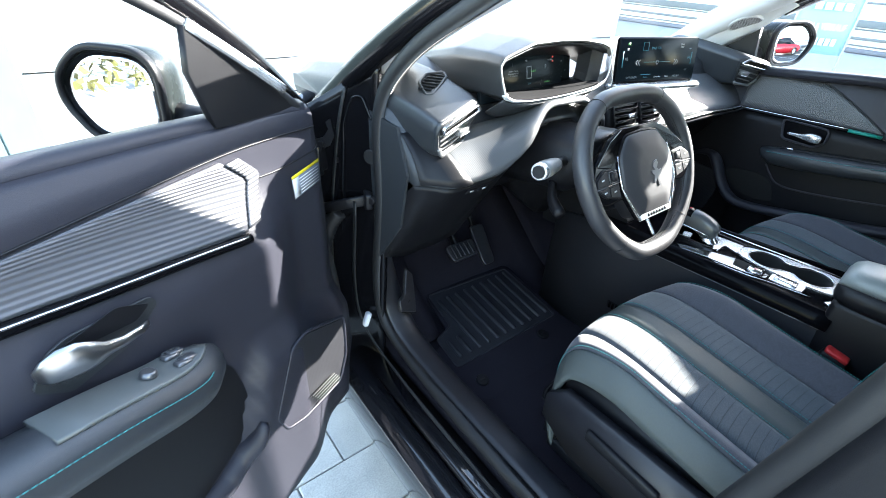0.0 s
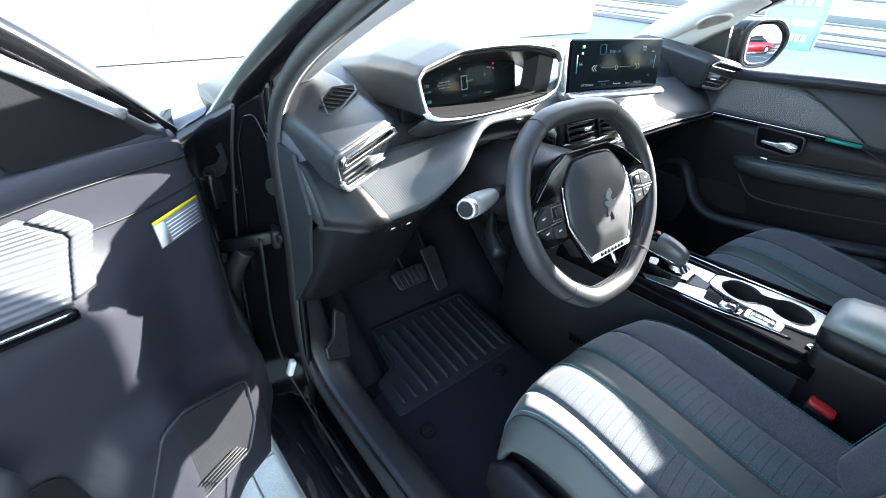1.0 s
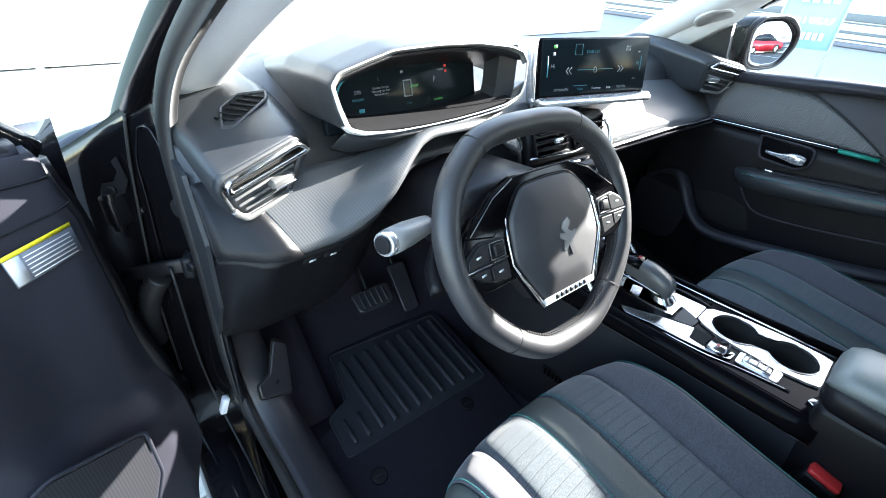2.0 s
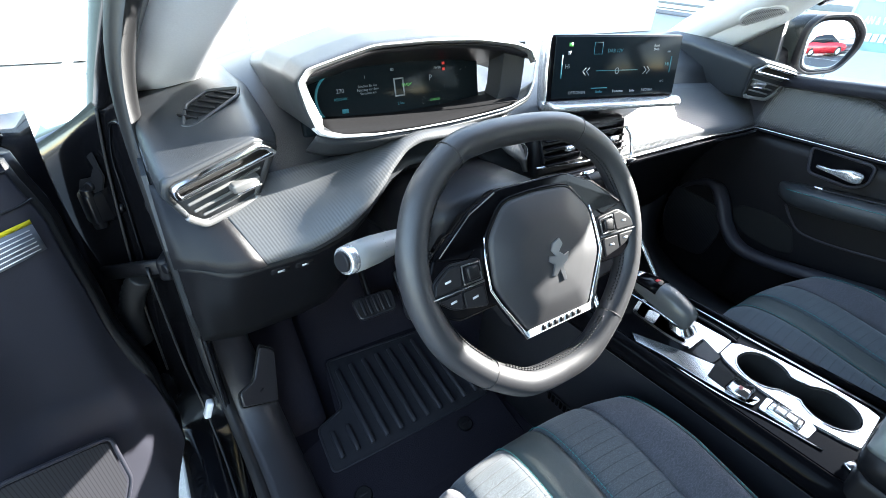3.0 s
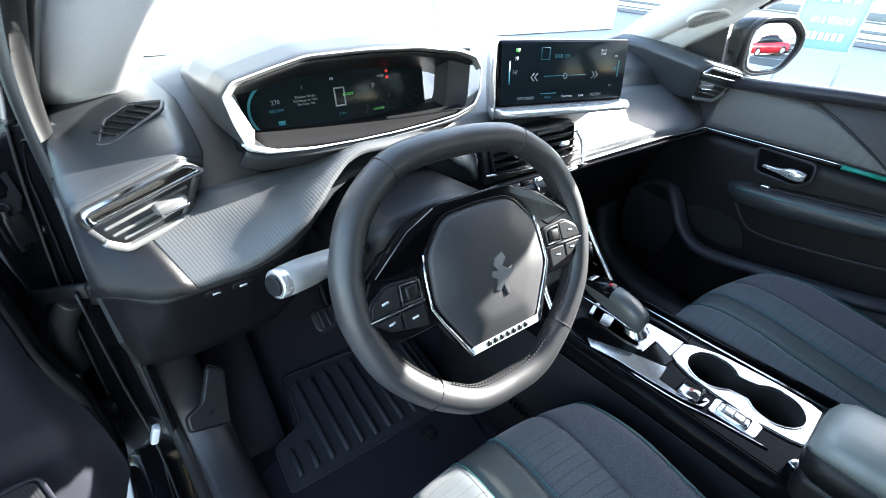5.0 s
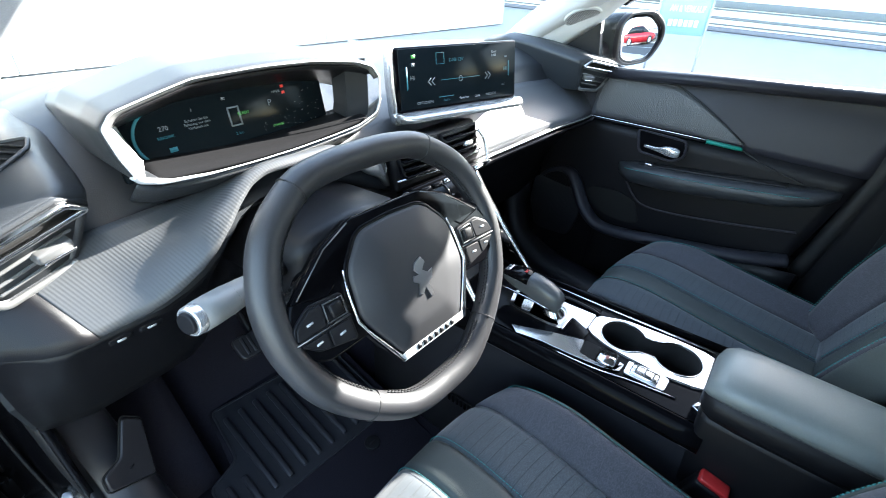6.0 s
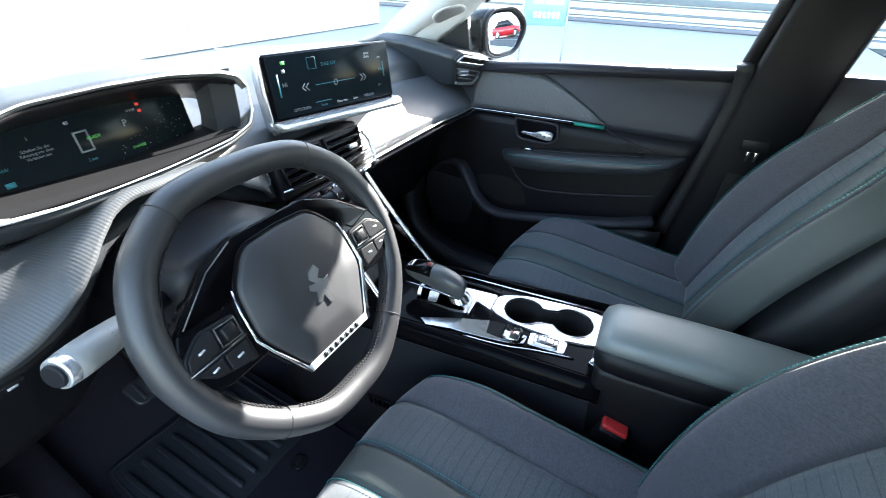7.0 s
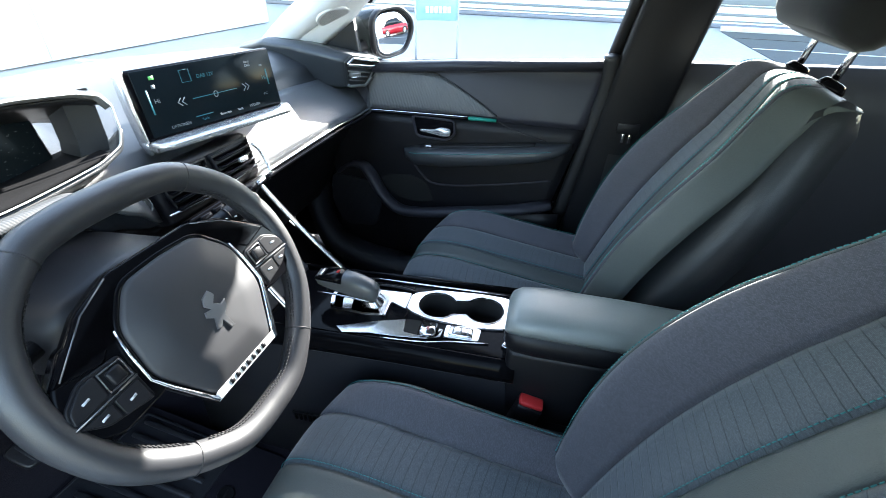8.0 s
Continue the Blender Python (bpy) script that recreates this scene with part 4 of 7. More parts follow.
tagged(part("dust_speck", dust, WHITEP, cl, "dust on the glass within a sunlit patch"), kind="stuff")
bar("battery_icon", 0.010, 0.006, CYAN, cl, -0.096, -0.022)

# ---- central touch screen on its ledge ----
touch = thing("touch_screen", pose(0.077, 0.316, 1.133, -9, 0, -13.4), "dark glossy touch screen on the dash centre", "screen")
part("screen_body", rbox(0.300, 0.016, 0.114, 0.005), PIANO, touch)
part("screen_glass", rbox(0.286, 0.003, 0.106, 0.001, pose(0.003, -0.0085, 0.001)), SCREEN, touch, "dark screen glass")
part("screen_mount", rbox(0.20, 0.08, 0.06, 0.01, pose(0, 0.045, -0.04, 20, 0, 0)), HARD, touch)


def on_touch(x, z):
    return pose(x, -0.0104, z * 0.86, 90, 0, 0)


tb = lambda w, h, mat, x, z, name="menu_bar": part(name, rbox(w, 0.0006, h, 0), mat, touch, "", pose(x, -0.0102, z * 0.86))
text("Hi", 0.011, ICON, touch, on_touch(-0.112, 0.004))
text("Hi", 0.011, CYAN, touch, on_touch(0.118, 0.004))
text("OPTIONEN", 0.0075, ICON, touch, on_touch(-0.086, -0.050))
text("MEDIEN", 0.0075, ICON, touch, on_touch(0.078, -0.050))
text("Favoriten", 0.0065, PRINT, touch, on_touch(0.008, -0.050))
text("Liste", 0.0065, PRINT, touch, on_touch(0.042, -0.050))
text("Radio", 0.0065, CYAN, touch, on_touch(-0.036, -0.050))
text("DAB 12V", 0.009, CYAN, touch, on_touch(-0.010, 0.034))
text("Band\nDAB", 0.0065, PRINT, touch, on_touch(0.086, 0.040))
text("A/C", 0.006, ICON, touch, on_touch(0.112, -0.032))
for x in (-0.074, -0.066, 0.066, 0.074):
    s = 1 if x > 0 else -1
    for k in (1, -1):
        part("arrow_stroke", rbox(0.010, 0.0006, 0.0014, 0), ICON, touch, "", pose(x, -0.0102, 0.0032 * k - 0.006, 0, s * k * 45, 0))
tb(0.096, 0.0011, CYAN, 0, -0.006, "tuner_line")
part("tuner_knob", sweep([Vector((0.004 * math.cos(a), -0.0103, -0.006 + 0.0052 * math.sin(a))) for a in [i * math.pi / 8 for i in range(16)]], slab(0.0012, 0.0008), closed=True, up=(0, -1, 0)), ICON, touch)
tb(0.036, 0.0014, CYAN, -0.036, -0.042, "tab_underline")
tb(0.0022, 0.040, CYAN, -0.124, 0.004, "fan_level")
tb(0.0022, 0.030, CYAN, 0.127, 0.004, "fan_level")
tb(0.008, 0.006, GREENLED, -0.108, 0.047, "status_icon")
tb(0.006, 0.006, ICON, -0.110, 0.031, "status_icon")
tb(0.007, 0.003, ICON, 0.118, 0.031, "status_icon")
part("station_logo", sweep([Vector((-0.048 + x, -0.0102, 0.034 + z)) for x, z in ((-0.009, -0.010), (0.009, -0.010), (0.009, 0.010), (-0.009, 0.010))], slab(0.0008, 0.0008), closed=True, up=(0, -1, 0)), CYAN, touch)
part("screen_ledge", loft([[Vector((x, y, z)) for y, z in ((0.004, -0.056), (-0.020, -0.0565), (-0.044 + d, -0.062 + r), (-0.047 + d, -0.066 + r), (-0.044 + d, -0.072 + r), (-0.010, -0.078), (0.010, -0.072))] for x, d, r in ((-0.156, 0.030, 0.006), (-0.146, 0.010, 0.001), (-0.130, 0.0, 0.0), (0.120, 0.0, 0.0), (0.140, 0.004, 0.0), (0.152, 0.018, 0.003))]), SATIN, touch, "satin silver ledge below the glass")
part("side_bracket", loft([[Vector((x + o, y, z)) for x, y in ((-0.1555, -0.012), (-0.1520, -0.013), (-0.1505, 0.010), (-0.156, 0.014))] for z, o in ((-0.072, 0.006), (-0.060, 0.0), (0.0, -0.002), (0.050, 0.0), (0.058, 0.003))]), SATIN, touch, "satin silver side of the screen mount")

# ---- centre vents, start button and the row of toggle keys ----
cv = part("centre_vents", rbox(0.245, 0.06, 0.09, 0.01), HARD, dash, "wide centre air vents", pose(-0.02, 0.300, 1.000, -14, 0, 0))
for cx, w in ((-0.062, 0.105), (0.058, 0.105)):
    f = part("vent_mouth", sweep([Vector((cx + x, -0.034, z)) for x, z in ((-w / 2, 0.034), (w / 2, 0.034), (w / 2 - 0.006, -0.026), (-w / 2 + 0.010, -0.026))], slab(0.006, 0.008, 0.3), closed=True, up=(0, -1, 0)), HARD, cv)
    for k in range(4):
        part("slat", rbox(w - 0.014, 0.024, 0.004, 0.0015, pose(cx, -0.034, 0.024 - 0.014 * k, 15, 0, 0)), PIANO, f)
    part("thumb_tab", rbox(0.022, 0.010, 0.010, 0.003, pose(cx + 0.01, -0.047, 0.004)), SATIN, f)
part("chrome_line", sweep([(-0.125, -0.036, -0.022), (0.0, -0.040, -0.030), (0.122, -0.036, -0.018)], slab(0.004, 0.004, 0.4), up=(0, -1, 0)), CHROME, cv)
part("chrome_side", sweep(spline([(0.118, -0.036, 0.020), (0.130, -0.040, 0.0), (0.128, -0.046, -0.035), (0.110, -0.052, -0.055)], 12), slab(0.007, 0.006, 0.4), up=(0, -1, 0)), CHROME, cv, "bright chrome end of the toggle row")
keys = part("toggle_row", rbox(0.225, 0.05, 0.016, 0.004, pose(0.0, -0.035, -0.050, -12, 0, 0)), PIANO, cv, "gloss black toggle keys")
for k in range(7):
    part("toggle_key", rbox(0.026, 0.030, 0.010, 0.003, pose(-0.093 + 0.031 * k, -0.062, -0.046, -18, 0, 0)), CHROME if k in (2, 5) else PIANO, keys)
sb = part("start_button", disc(0.0145, 0.0145, 0.010, 32, None, 0.002), HARD, dash, "round gloss black start button", pose(-0.168, 0.290, 1.010, 68, 0, 0))
part("button_ring", sweep([Vector((0.0155 * math.cos(a), 0.0155 * math.sin(a), 0.009)) for a in [i * math.pi / 16 for i in range(32)]], slab(0.003, 0.004, 0.4), closed=True), DARKSATIN, sb)
text("START\nSTOP", 0.0055, PRINT, sb, pose(0, 0, 0.0105))
# small knee-panel switches
for x, mat in ((-0.606, HARD), (-0.572, HARD)):
    s = part("knee_switch", rbox(0.028, 0.010, 0.016, 0.003), HARD, dash, "", pose(x, 0.265, 0.925, 25, 0, 0))
    part("switch_mark", rbox(0.010, 0.0006, 0.005, 0, pose(0, -0.0055, 0)), PRINT, s)
part("switch_light", rbox(0.014, 0.001, 0.0018, 0), WARN, dash, "", pose(-0.572, 0.2565, 0.937, 25, 0, 0))
part("end_panel", loft([[Vector((x, y, z)) for y, z in ((0.36, 1.05), (0.50, 1.06), (0.50, 0.70), (0.44, 0.70), (0.345, 0.83), (0.32, 0.96))] for x in (-0.726, -0.732)], smooth=False), SOFT, dash, "smooth dash end panel")

# ---- steering column and wheel ----
column = thing("steering_column", (-0.33, 0.25, 0.97), "black plastic steering column shroud with stalks", "steering column")
loops = []
for y, w, zt, zb in ((0.135, 0.085, 1.035, 0.925), (0.16, 0.100, 1.040, 0.905), (0.26, 0.100, 1.030, 0.890), (0.40, 0.095, 1.005, 0.860)):
    loops.append([Vector((-0.33 + x * w, y + (0.02 if z < 0 else 0), (zt + zb) / 2 + z * (zt - zb) / 2)) for x, z in ((-1, -0.5), (-1, 0.45), (-0.75, 0.85), (0, 1), (0.75, 0.85), (1, 0.45), (1, -0.5), (0.7, -1), (-0.7, -1))])
part("shroud", loft(loops), HARD, column, "matt black column shroud")


# black stalk plastic as the sun shows it: the light is in this grey
SUNLITSTALK = material("sunlit_stalk_tone", (0.22, 0.22, 0.215), 0.36, stain=0.05, grain=0.06)


def stalk(name, a, b, tip_mat, label):
    a, b = Vector(a), Vector(b)
    d = (b - a).normalized()
    pts = [a + (b - a) * f for f in (0, 0.25, 0.5, 0.7, 0.72, 0.9, 1.0)]
    st = part(name, tube(pts, 0.0165, n=16, scale=[0.62, 0.66, 0.8, 0.95, 0.95, 1.0, 0.96]), HARD, column, label)
    q = d.to_track_quat('Z', 'Y').to_matrix().to_4x4()
    part("stalk_tip", disc(0.0176, 0.0164, 0.012, 24, Matrix.Translation(b - d * 0.003) @ q, 0.002), tip_mat, st, "silver ringed stalk end")
    part("tip_cap", disc(0.0128, 0.0115, 0.004, 24, Matrix.Translation(b + d * 0.009) @ q, 0.001), BUTTON, st)
    part("stalk_ring", disc(0.0172, 0.0172, 0.003, 24, Matrix.Translation(a + (b - a) * 0.66) @ q), PIANO, st)
    if tip_mat == SATIN:
        part("stalk_sleeve", tube([a + (b - a) * f for f in (0.34, 0.38, 0.52, 0.66, 0.68, 0.86, 0.985)], 0.0178, n=20, scale=[0.74, 0.80, 0.90, 0.97, 1.0, 1.02, 0.99]), SUNLITSTALK, st, "black twist sleeve in a pale sunlit tone")
    return st


stalk("light_stalk", (-0.43, 0.175, 0.985), (-0.556, 0.130, 1.005), SATIN, "light switch stalk with silver end")
stalk("wiper_stalk", (-0.23, 0.175, 0.985), (-0.105, 0.130, 1.015), HARD, "wiper switch stalk")
wiper = bpy.data.objects["wiper_stalk"]
for k, (f, a) in enumerate(((0.30, 0), (0.38, 0), (0.46, 0), (0.56, 10), (0.66, -8), (0.80, 0))):
    p = Vector((-0.23, 0.175, 0.985)).lerp(Vector((-0.105, 0.130, 1.015)), f)
    part("stalk_mark", rbox(0.0042, 0.0006, 0.0024 + 0.008 * (k % 2), 0, pose(p.x, p.y - 0.0150 - 0.004 * f, p.z + 0.006, -20, 0, -20 + a)), PRINT, wiper)
low = part("cruise_stalk", tube(spline([(-0.42, 0.20, 0.925), (-0.455, 0.165, 0.905), (-0.472, 0.125, 0.890)], 8), 0.011, n=12, scale=[0.8, 0.8, 0.9, 1, 1.1, 1.2, 1.2, 1.1]), HARD, column, "short cruise control stalk")

wheel = thing("steering_wheel", pose(-0.330, 0.067, 1.021, 62, 0, 0), "small black leather steering wheel with silver details", "steering wheel")


HALF_RIM = [(0.0, 0.119), (0.052, 0.117), (0.098, 0.107), (0.148, 0.072), (0.174, 0.026), (0.181, -0.012), (0.177, -0.048), (0.160, -0.092), (0.128, -0.130), (0.092, -0.158), (0.052, -0.178), (0.0, -0.183)]
HALF_RIM = [(x * 0.985, -0.040 + (y + 0.032) * 1.065) for x, y in HALF_RIM]
RIM = spline([(x, y, 0) for x, y in HALF_RIM] + [(-x, y, 0) for x, y in HALF_RIM[-2:0:-1]], 400, closed=True)


def rim_point(a, r=0.0):
    """A ring with a flat, cut-off foot; a from 0 to 1 clockwise from the top. r: how far outside its middle line."""
    i = round(a * 400) % 400
    p, t = RIM[i], (RIM[(i + 2) % 400] - RIM[i - 2]).normalized()
    return Vector((p.x - t.y * r, p.y + t.x * r, -0.010 + 0.004 * min(1.0, abs(p.x) / 0.18)))


N = 160
part("rim", sweep([rim_point(i / N) for i in range(N)], [(0.0180 * math.cos(t), 0.0190 * math.sin(t)) for t in [2 * math.pi * k / 18 for k in range(18)]], closed=True), LEATHER, wheel, "black leather rim")
for a in (0.095, 0.905, 0.385, 0.615):
    p, q = rim_point(a - 0.005), rim_point(a + 0.005)
    d = (q - p).normalized()
    mm = Matrix.Translation((p + q) / 2) @ d.to_track_quat('Z', 'Y').to_matrix().to_4x4()
    part("rim_seam", sweep([mm @ Vector((0.0186 * math.cos(t), 0.0186 * math.sin(t), 0)) for t in [2 * math.pi * k / 20 for k in range(20)]], slab(0.0016, 0.0016), closed=True), RUBBER, wheel)
for a0, a1 in ((45, 150), (160, 240), (250, 355)):
    for r, z in ((-0.0172, 0.0075), (-0.0185, 0.0035)):
        part("rim_stitching", stitches([rim_point(a / 400, r) + Vector((0, 0, z)) for a in range(a0, a1)], 0.0052, 0.0034, 0.0008), THREAD, wheel)
PAD = [(-0.054, 0.040), (0.0, 0.043), (0.054, 0.040), (0.087, 0.004), (0.093, -0.055), (0.054, -0.126), (-0.054, -0.126), (-0.093, -0.055), (-0.087, 0.004)]


PAD = [(x * 0.965, y) for x, y in PAD]
OUT = rounded(PAD, 0.014)
loops = [[Vector((x * s, y * s + (1 - s) * -0.044, z)) for x, y in OUT] for s, z in ((1.0, -0.03), (1.0, 0.007), (0.985, 0.0115), (0.95, 0.014), (0.66, 0.0225), (0.60, 0.0240), (0.52, 0.0248), (0.2, 0.026))]
part("airbag_pad", loft(loops), ribbed("airbag_cover", (0.025, 0.025, 0.028), 0.55, 0.003, 0.0004), wheel, "domed airbag cover")
part("pad_trim", sweep([Vector((x * 1.03, y * 1.03, 0.004)) for x, y in OUT], slab(0.006, 0.010, 0.3), closed=True), PIANO, wheel)
part("chrome_clasp", loft([[Vector((x, y, z)) for x, y, z in ((sx * w, -0.118, 0.0165), (sx * w, -0.1285, 0.0150), (sx * w * 1.03, -0.1315, 0.0100), (sx * w * 1.03, -0.126, 0.004))] for sx, w in ((-1, 0.054), (-1, 0.050), (1, 0.050), (1, 0.054))], smooth=False), SILVER, wheel, "silver clasp below the pad")
for s in (-1, 1):
    wide = [1.2, 1.1, 0.9, 0.7, 0.5, 0.3] if s > 0 else [0.8, 0.6, 0.5, 0.4, 0.35, 0.3]
    part("chrome_arm", sweep([Vector((s * x, y, z)) for x, y, z in ((0.055, -0.1285, 0.010), (0.067, -0.107, 0.010), (0.083, -0.079, 0.010), (0.094, -0.056, 0.010), (0.0925, -0.022, 0.009), (0.088, 0.006, 0.008))], slab(0.008, 0.009, 0.35), scale=wide), CHROME, wheel, "chrome edge of the pad")
for k in range(7):
    part("clasp_mark", rbox(0.0062, 0.0068, 0.001, 0, pose(-0.031 + 0.0103 * k, -0.1232, 0.0161, 8, 0, 0)), HARD, wheel)
# the emblem is a plain angular silver mark
part("emblem", joined([prism([(-0.004, 0.022), (0.008, 0.026), (0.012, 0.018), (0.004, 0.010), (0.012, 0.004), (0.020, 0.006), (0.016, -0.004), (0.008, -0.008), (0.010, -0.026), (0.004, -0.026), (0.001, -0.012), (-0.006, -0.018), (-0.012, -0.016), (-0.006, -0.004), (-0.014, 0.002), (-0.012, 0.008), (-0.002, 0.006), (-0.008, 0.014)], 0.003, 0.0008, pose(0.0, -0.045, 0.0255) @ Matrix.Diagonal((1.0, 1.02, 0.8, 1)))]), DARKSATIN, wheel, "small dark chrome emblem")
part("horn_mark", rbox(0.010, 0.005, 0.0006, 0, pose(-0.052, -0.050, 0.0222, 0, -6, 0)), HARD, wheel)
for s in (-1, 1):
    arm = part("spoke", prism([(s * x, y) for x, y in rounded([(0.084, 0.020), (0.130, 0.022), (0.160, -0.004), (0.176, -0.036), (0.166, -0.064), (0.140, -0.080), (0.080, -0.078)], 0.008)][::s], 0.020, 0.004, pose(0, 0, -0.014)), PIANO, wheel, "gloss black spoke")
    pod = part("button_pod", prism([(s * x, y) for x, y in rounded([(0.099, -0.014), (0.142, -0.011), (0.165, -0.025), (0.171, -0.043), (0.147, -0.063), (0.099, -0.073)], 0.006)][::s], 0.004, 0.0015, pose(0, 0, 0.005)), KEYGREY, arm, "dark grey button pod")
    for outline in ([(0.129, -0.015), (0.143, -0.015), (0.163, -0.028), (0.167, -0.041), (0.131, -0.039)], [(0.103, -0.045), (0.131, -0.046), (0.131, -0.065), (0.103, -0.070)], [(0.134, -0.046), (0.165, -0.047), (0.147, -0.060), (0.134, -0.064)]):
        part("button", prism([(s * x, y) for x, y in rounded(outline, 0.003)][::s], 0.003, 0.001, pose(0, 0, 0.0085)), BUTTON, pod)
    part("toggle", rbox(0.016, 0.016, 0.006, 0.0025, pose(s * 0.1145, -0.0275, 0.0125, 0, 0, s * -2)), HARD, pod)
    part("toggle_frame", sweep([Vector((s * x, y, 0.0105)) for x, y in ((0.1025, -0.0175), (0.1265, -0.0170), (0.1280, -0.0385), (0.1025, -0.0385))], slab(0.0018, 0.0022), closed=True), DARKSATIN, pod)
    part("button_edge", sweep([Vector((s * 0.100, -0.0415, 0.0105)), Vector((s * 0.135, -0.0428, 0.0105)), Vector((s * 0.169, -0.0440, 0.0095))], slab(0.0018, 0.003)), DARKSATIN, pod)
    for bx, by in ((0.148, -0.029), (0.117, -0.056), (0.146, -0.053)):
        part("button_mark", rbox(0.008, 0.0024, 0.0006, 0, pose(s * bx, by, 0.0118, 0, 0, s * -8)), PRINT, pod)
    part("arch_edge", sweep([Vector((s * x, y, 0.0065)) for x, y in ((0.060, 0.053), (0.100, 0.036), (0.150, -0.002))], slab(0.0016, 0.0016)), DARKSATIN, arm)
part("hub_arch", prism(rounded([(-0.160, -0.004), (-0.102, 0.040), (-0.056, 0.0565), (0.056, 0.0565), (0.102, 0.040), (0.160, -0.004), (0.112, -0.014), (0.089, 0.006), (0.055, 0.043), (-0.055, 0.043), (-0.089, 0.006), (-0.112, -0.014)], 0.005)[::-1], 0.016, 0.003, pose(0, 0, -0.009)), PIANO, wheel, "gloss black arch over the pad")
part("hub_boss", disc(0.085, 0.070, 0.075, 32, pose(0, -0.03, -0.10)), HARD, wheel)


# ---- centre console ----
console = thing("centre_console", pose(0.045, -0.09, 0.32, 0, 0, 4), "gloss black centre console with silver surround", "console")
DECK = 0.405
side_loops = []
for y, w, z in ((0.50, 0.105, 0.36), (0.30, 0.110, 0.385), (0.10, 0.112, 0.392), (-0.10, 0.112, 0.395), (-0.225, 0.112, 0.40), (-0.235, 0.112, 0.40), (-0.60, 0.105, 0.40), (-0.80, 0.10, 0.40)):
    side_loops.append([Vector((x * w, y, zz)) for x, zz in ((-1.12, -0.03), (-1.06, 0.20), (-1.0, z - 0.03), (-0.98, z), (-0.90, z), (-0.88, z - 0.09), (0.88, z - 0.09), (0.90, z), (0.98, z), (1.0, z - 0.03), (1.06, 0.20), (1.12, -0.03))])
part("console_body", loft(side_loops), SILL, console, "matt black console sides")
part("deck", prism(rounded([(-0.100, 0.36), (0.088, 0.36), (0.088, 0.012), (-0.100, 0.012)], 0.006), 0.014, 0.003, pose(0, 0, DECK - 0.016)), DECKGLOSS, console, "gloss black deck")
part("side_strip", sweep([(0.108, 0.34, DECK - 0.012), (0.111, 0.0, DECK - 0.004), (0.112, -0.225, DECK + 0.002)], slab(0.010, 0.016, 0.4)), PIANO, console)
# silver surround with the double cup holder
CUP = [(0.023, -0.051), (0.028, -0.150)]


def cup_outline(grow=0.0, n=20):
    r = 0.0405 + grow
    out = []
    for (cx, cy), a0 in zip(CUP, (-56, 124)):
        out += [(cx + r * math.cos(radians(a0 + 292 * i / (n - 1))), cy + r * math.sin(radians(a0 + 292 * i / (n - 1)))) for i in range(n)]
    return out


def ring_plate(outer, inner, z0, z1):
    """A plate between two outlines of equal length."""
    k = len(outer)
    verts = [Vector((*p, z0)) for p in outer] + [Vector((*p, z1)) for p in outer] + [Vector((*p, z1)) for p in inner] + [Vector((*p, z0)) for p in inner]
    faces = []
    for i in range(k):
        j = (i + 1) % k
        for a in range(4):
            b = (a + 1) % 4
            faces.append((a * k + i, a * k + j, b * k + j, b * k + i))
    bm = bmesh.new()
    bm.from_mesh(mesh("ring", verts, faces, None, False))
    bmesh.ops.recalc_face_normals(bm, faces=bm.faces)
    return bm


def oblong(x0, x1, y0, y1, like):
    """An oblong outline with one point for each point of `like`, seen from the cups' middle."""
    cx, cy = 0.0255, -0.1005
    out = []
    for x, y in like:
        dx, dy = x - cx, y - cy
        fx = (x1 - cx) / dx if dx > 1e-6 else ((x0 - cx) / dx if dx < -1e-6 else 99)
        fy = (y1 - cy) / dy if dy > 1e-6 else ((y0 - cy) / dy if dy < -1e-6 else 99)
        f = min(fx, fy)
        out.append((cx + dx * f, cy + dy * f))
    return out


def toward(outline, like):
    """For each point of `like`, the point where its ray from the cups' middle leaves an outline."""
    cx, cy = 0.0255, -0.1005
    out = []
    for x, y in like:
        dx, dy = x - cx, y - cy
        best = 1.0
        for (ax, ay), (bx, by) in zip(outline, outline[1:] + outline[:1]):
            ex, ey = bx - ax, by - ay
            det = dx * ey - dy * ex
            if abs(det) < 1e-9:
                continue
            t = ((ax - cx) * ey - (ay - cy) * ex) / det
            w = ((ax - cx) * dy - (ay - cy) * dx) / det
            if t > 0 and -1e-6 <= w <= 1 + 1e-6:
                best = max(best, t)
        out.append((cx + dx * best, cy + dy * best))
    return out


cin = cup_outline()
part("deck", ring_plate(oblong(-0.100, 0.088, -0.212, 0.012, cin), cin, DECK - 0.012, DECK - 0.002), DECKGLOSS, console, "gloss black deck round the cups")
PLATE = rounded([(0.050, 0.012), (0.073, -0.040), (0.082, -0.117), (0.080, -0.203), (-0.020, -0.203), (-0.026, -0.160), (-0.034, -0.118), (-0.026, -0.075), (-0.022, -0.034), (-0.004, 0.012)][::-1], 0.006, 2)
part("silver_plate", ring_plate(toward(PLATE, cup_outline(0.001)), cup_outline(0.001), DECK - 0.006, DECK + 0.003), SATIN, console, "satin silver cup holder surround")
well = part("cup_holder", loft([[Vector((x, y, DECK + 0.001)) for x, y in cin], [Vector((0.0255 + (x - 0.0255) * 0.94, y, DECK - 0.070)) for x, y in cin]], caps=False), VOID, console, "deep black double cup holder", thick=0.002)
part("cup_floor", prism([(0.0255 + (x - 0.0255) * 0.96, y) for x, y in cin], 0.004, 0, pose(0, 0, DECK - 0.072)), VOID, console)
for sx in (-1, 1):
    part("cup_divider", rbox(0.010, 0.016, 0.030, 0.003, pose(0.0255 + sx * 0.030, -0.1005, DECK - 0.018)), HARD, well)
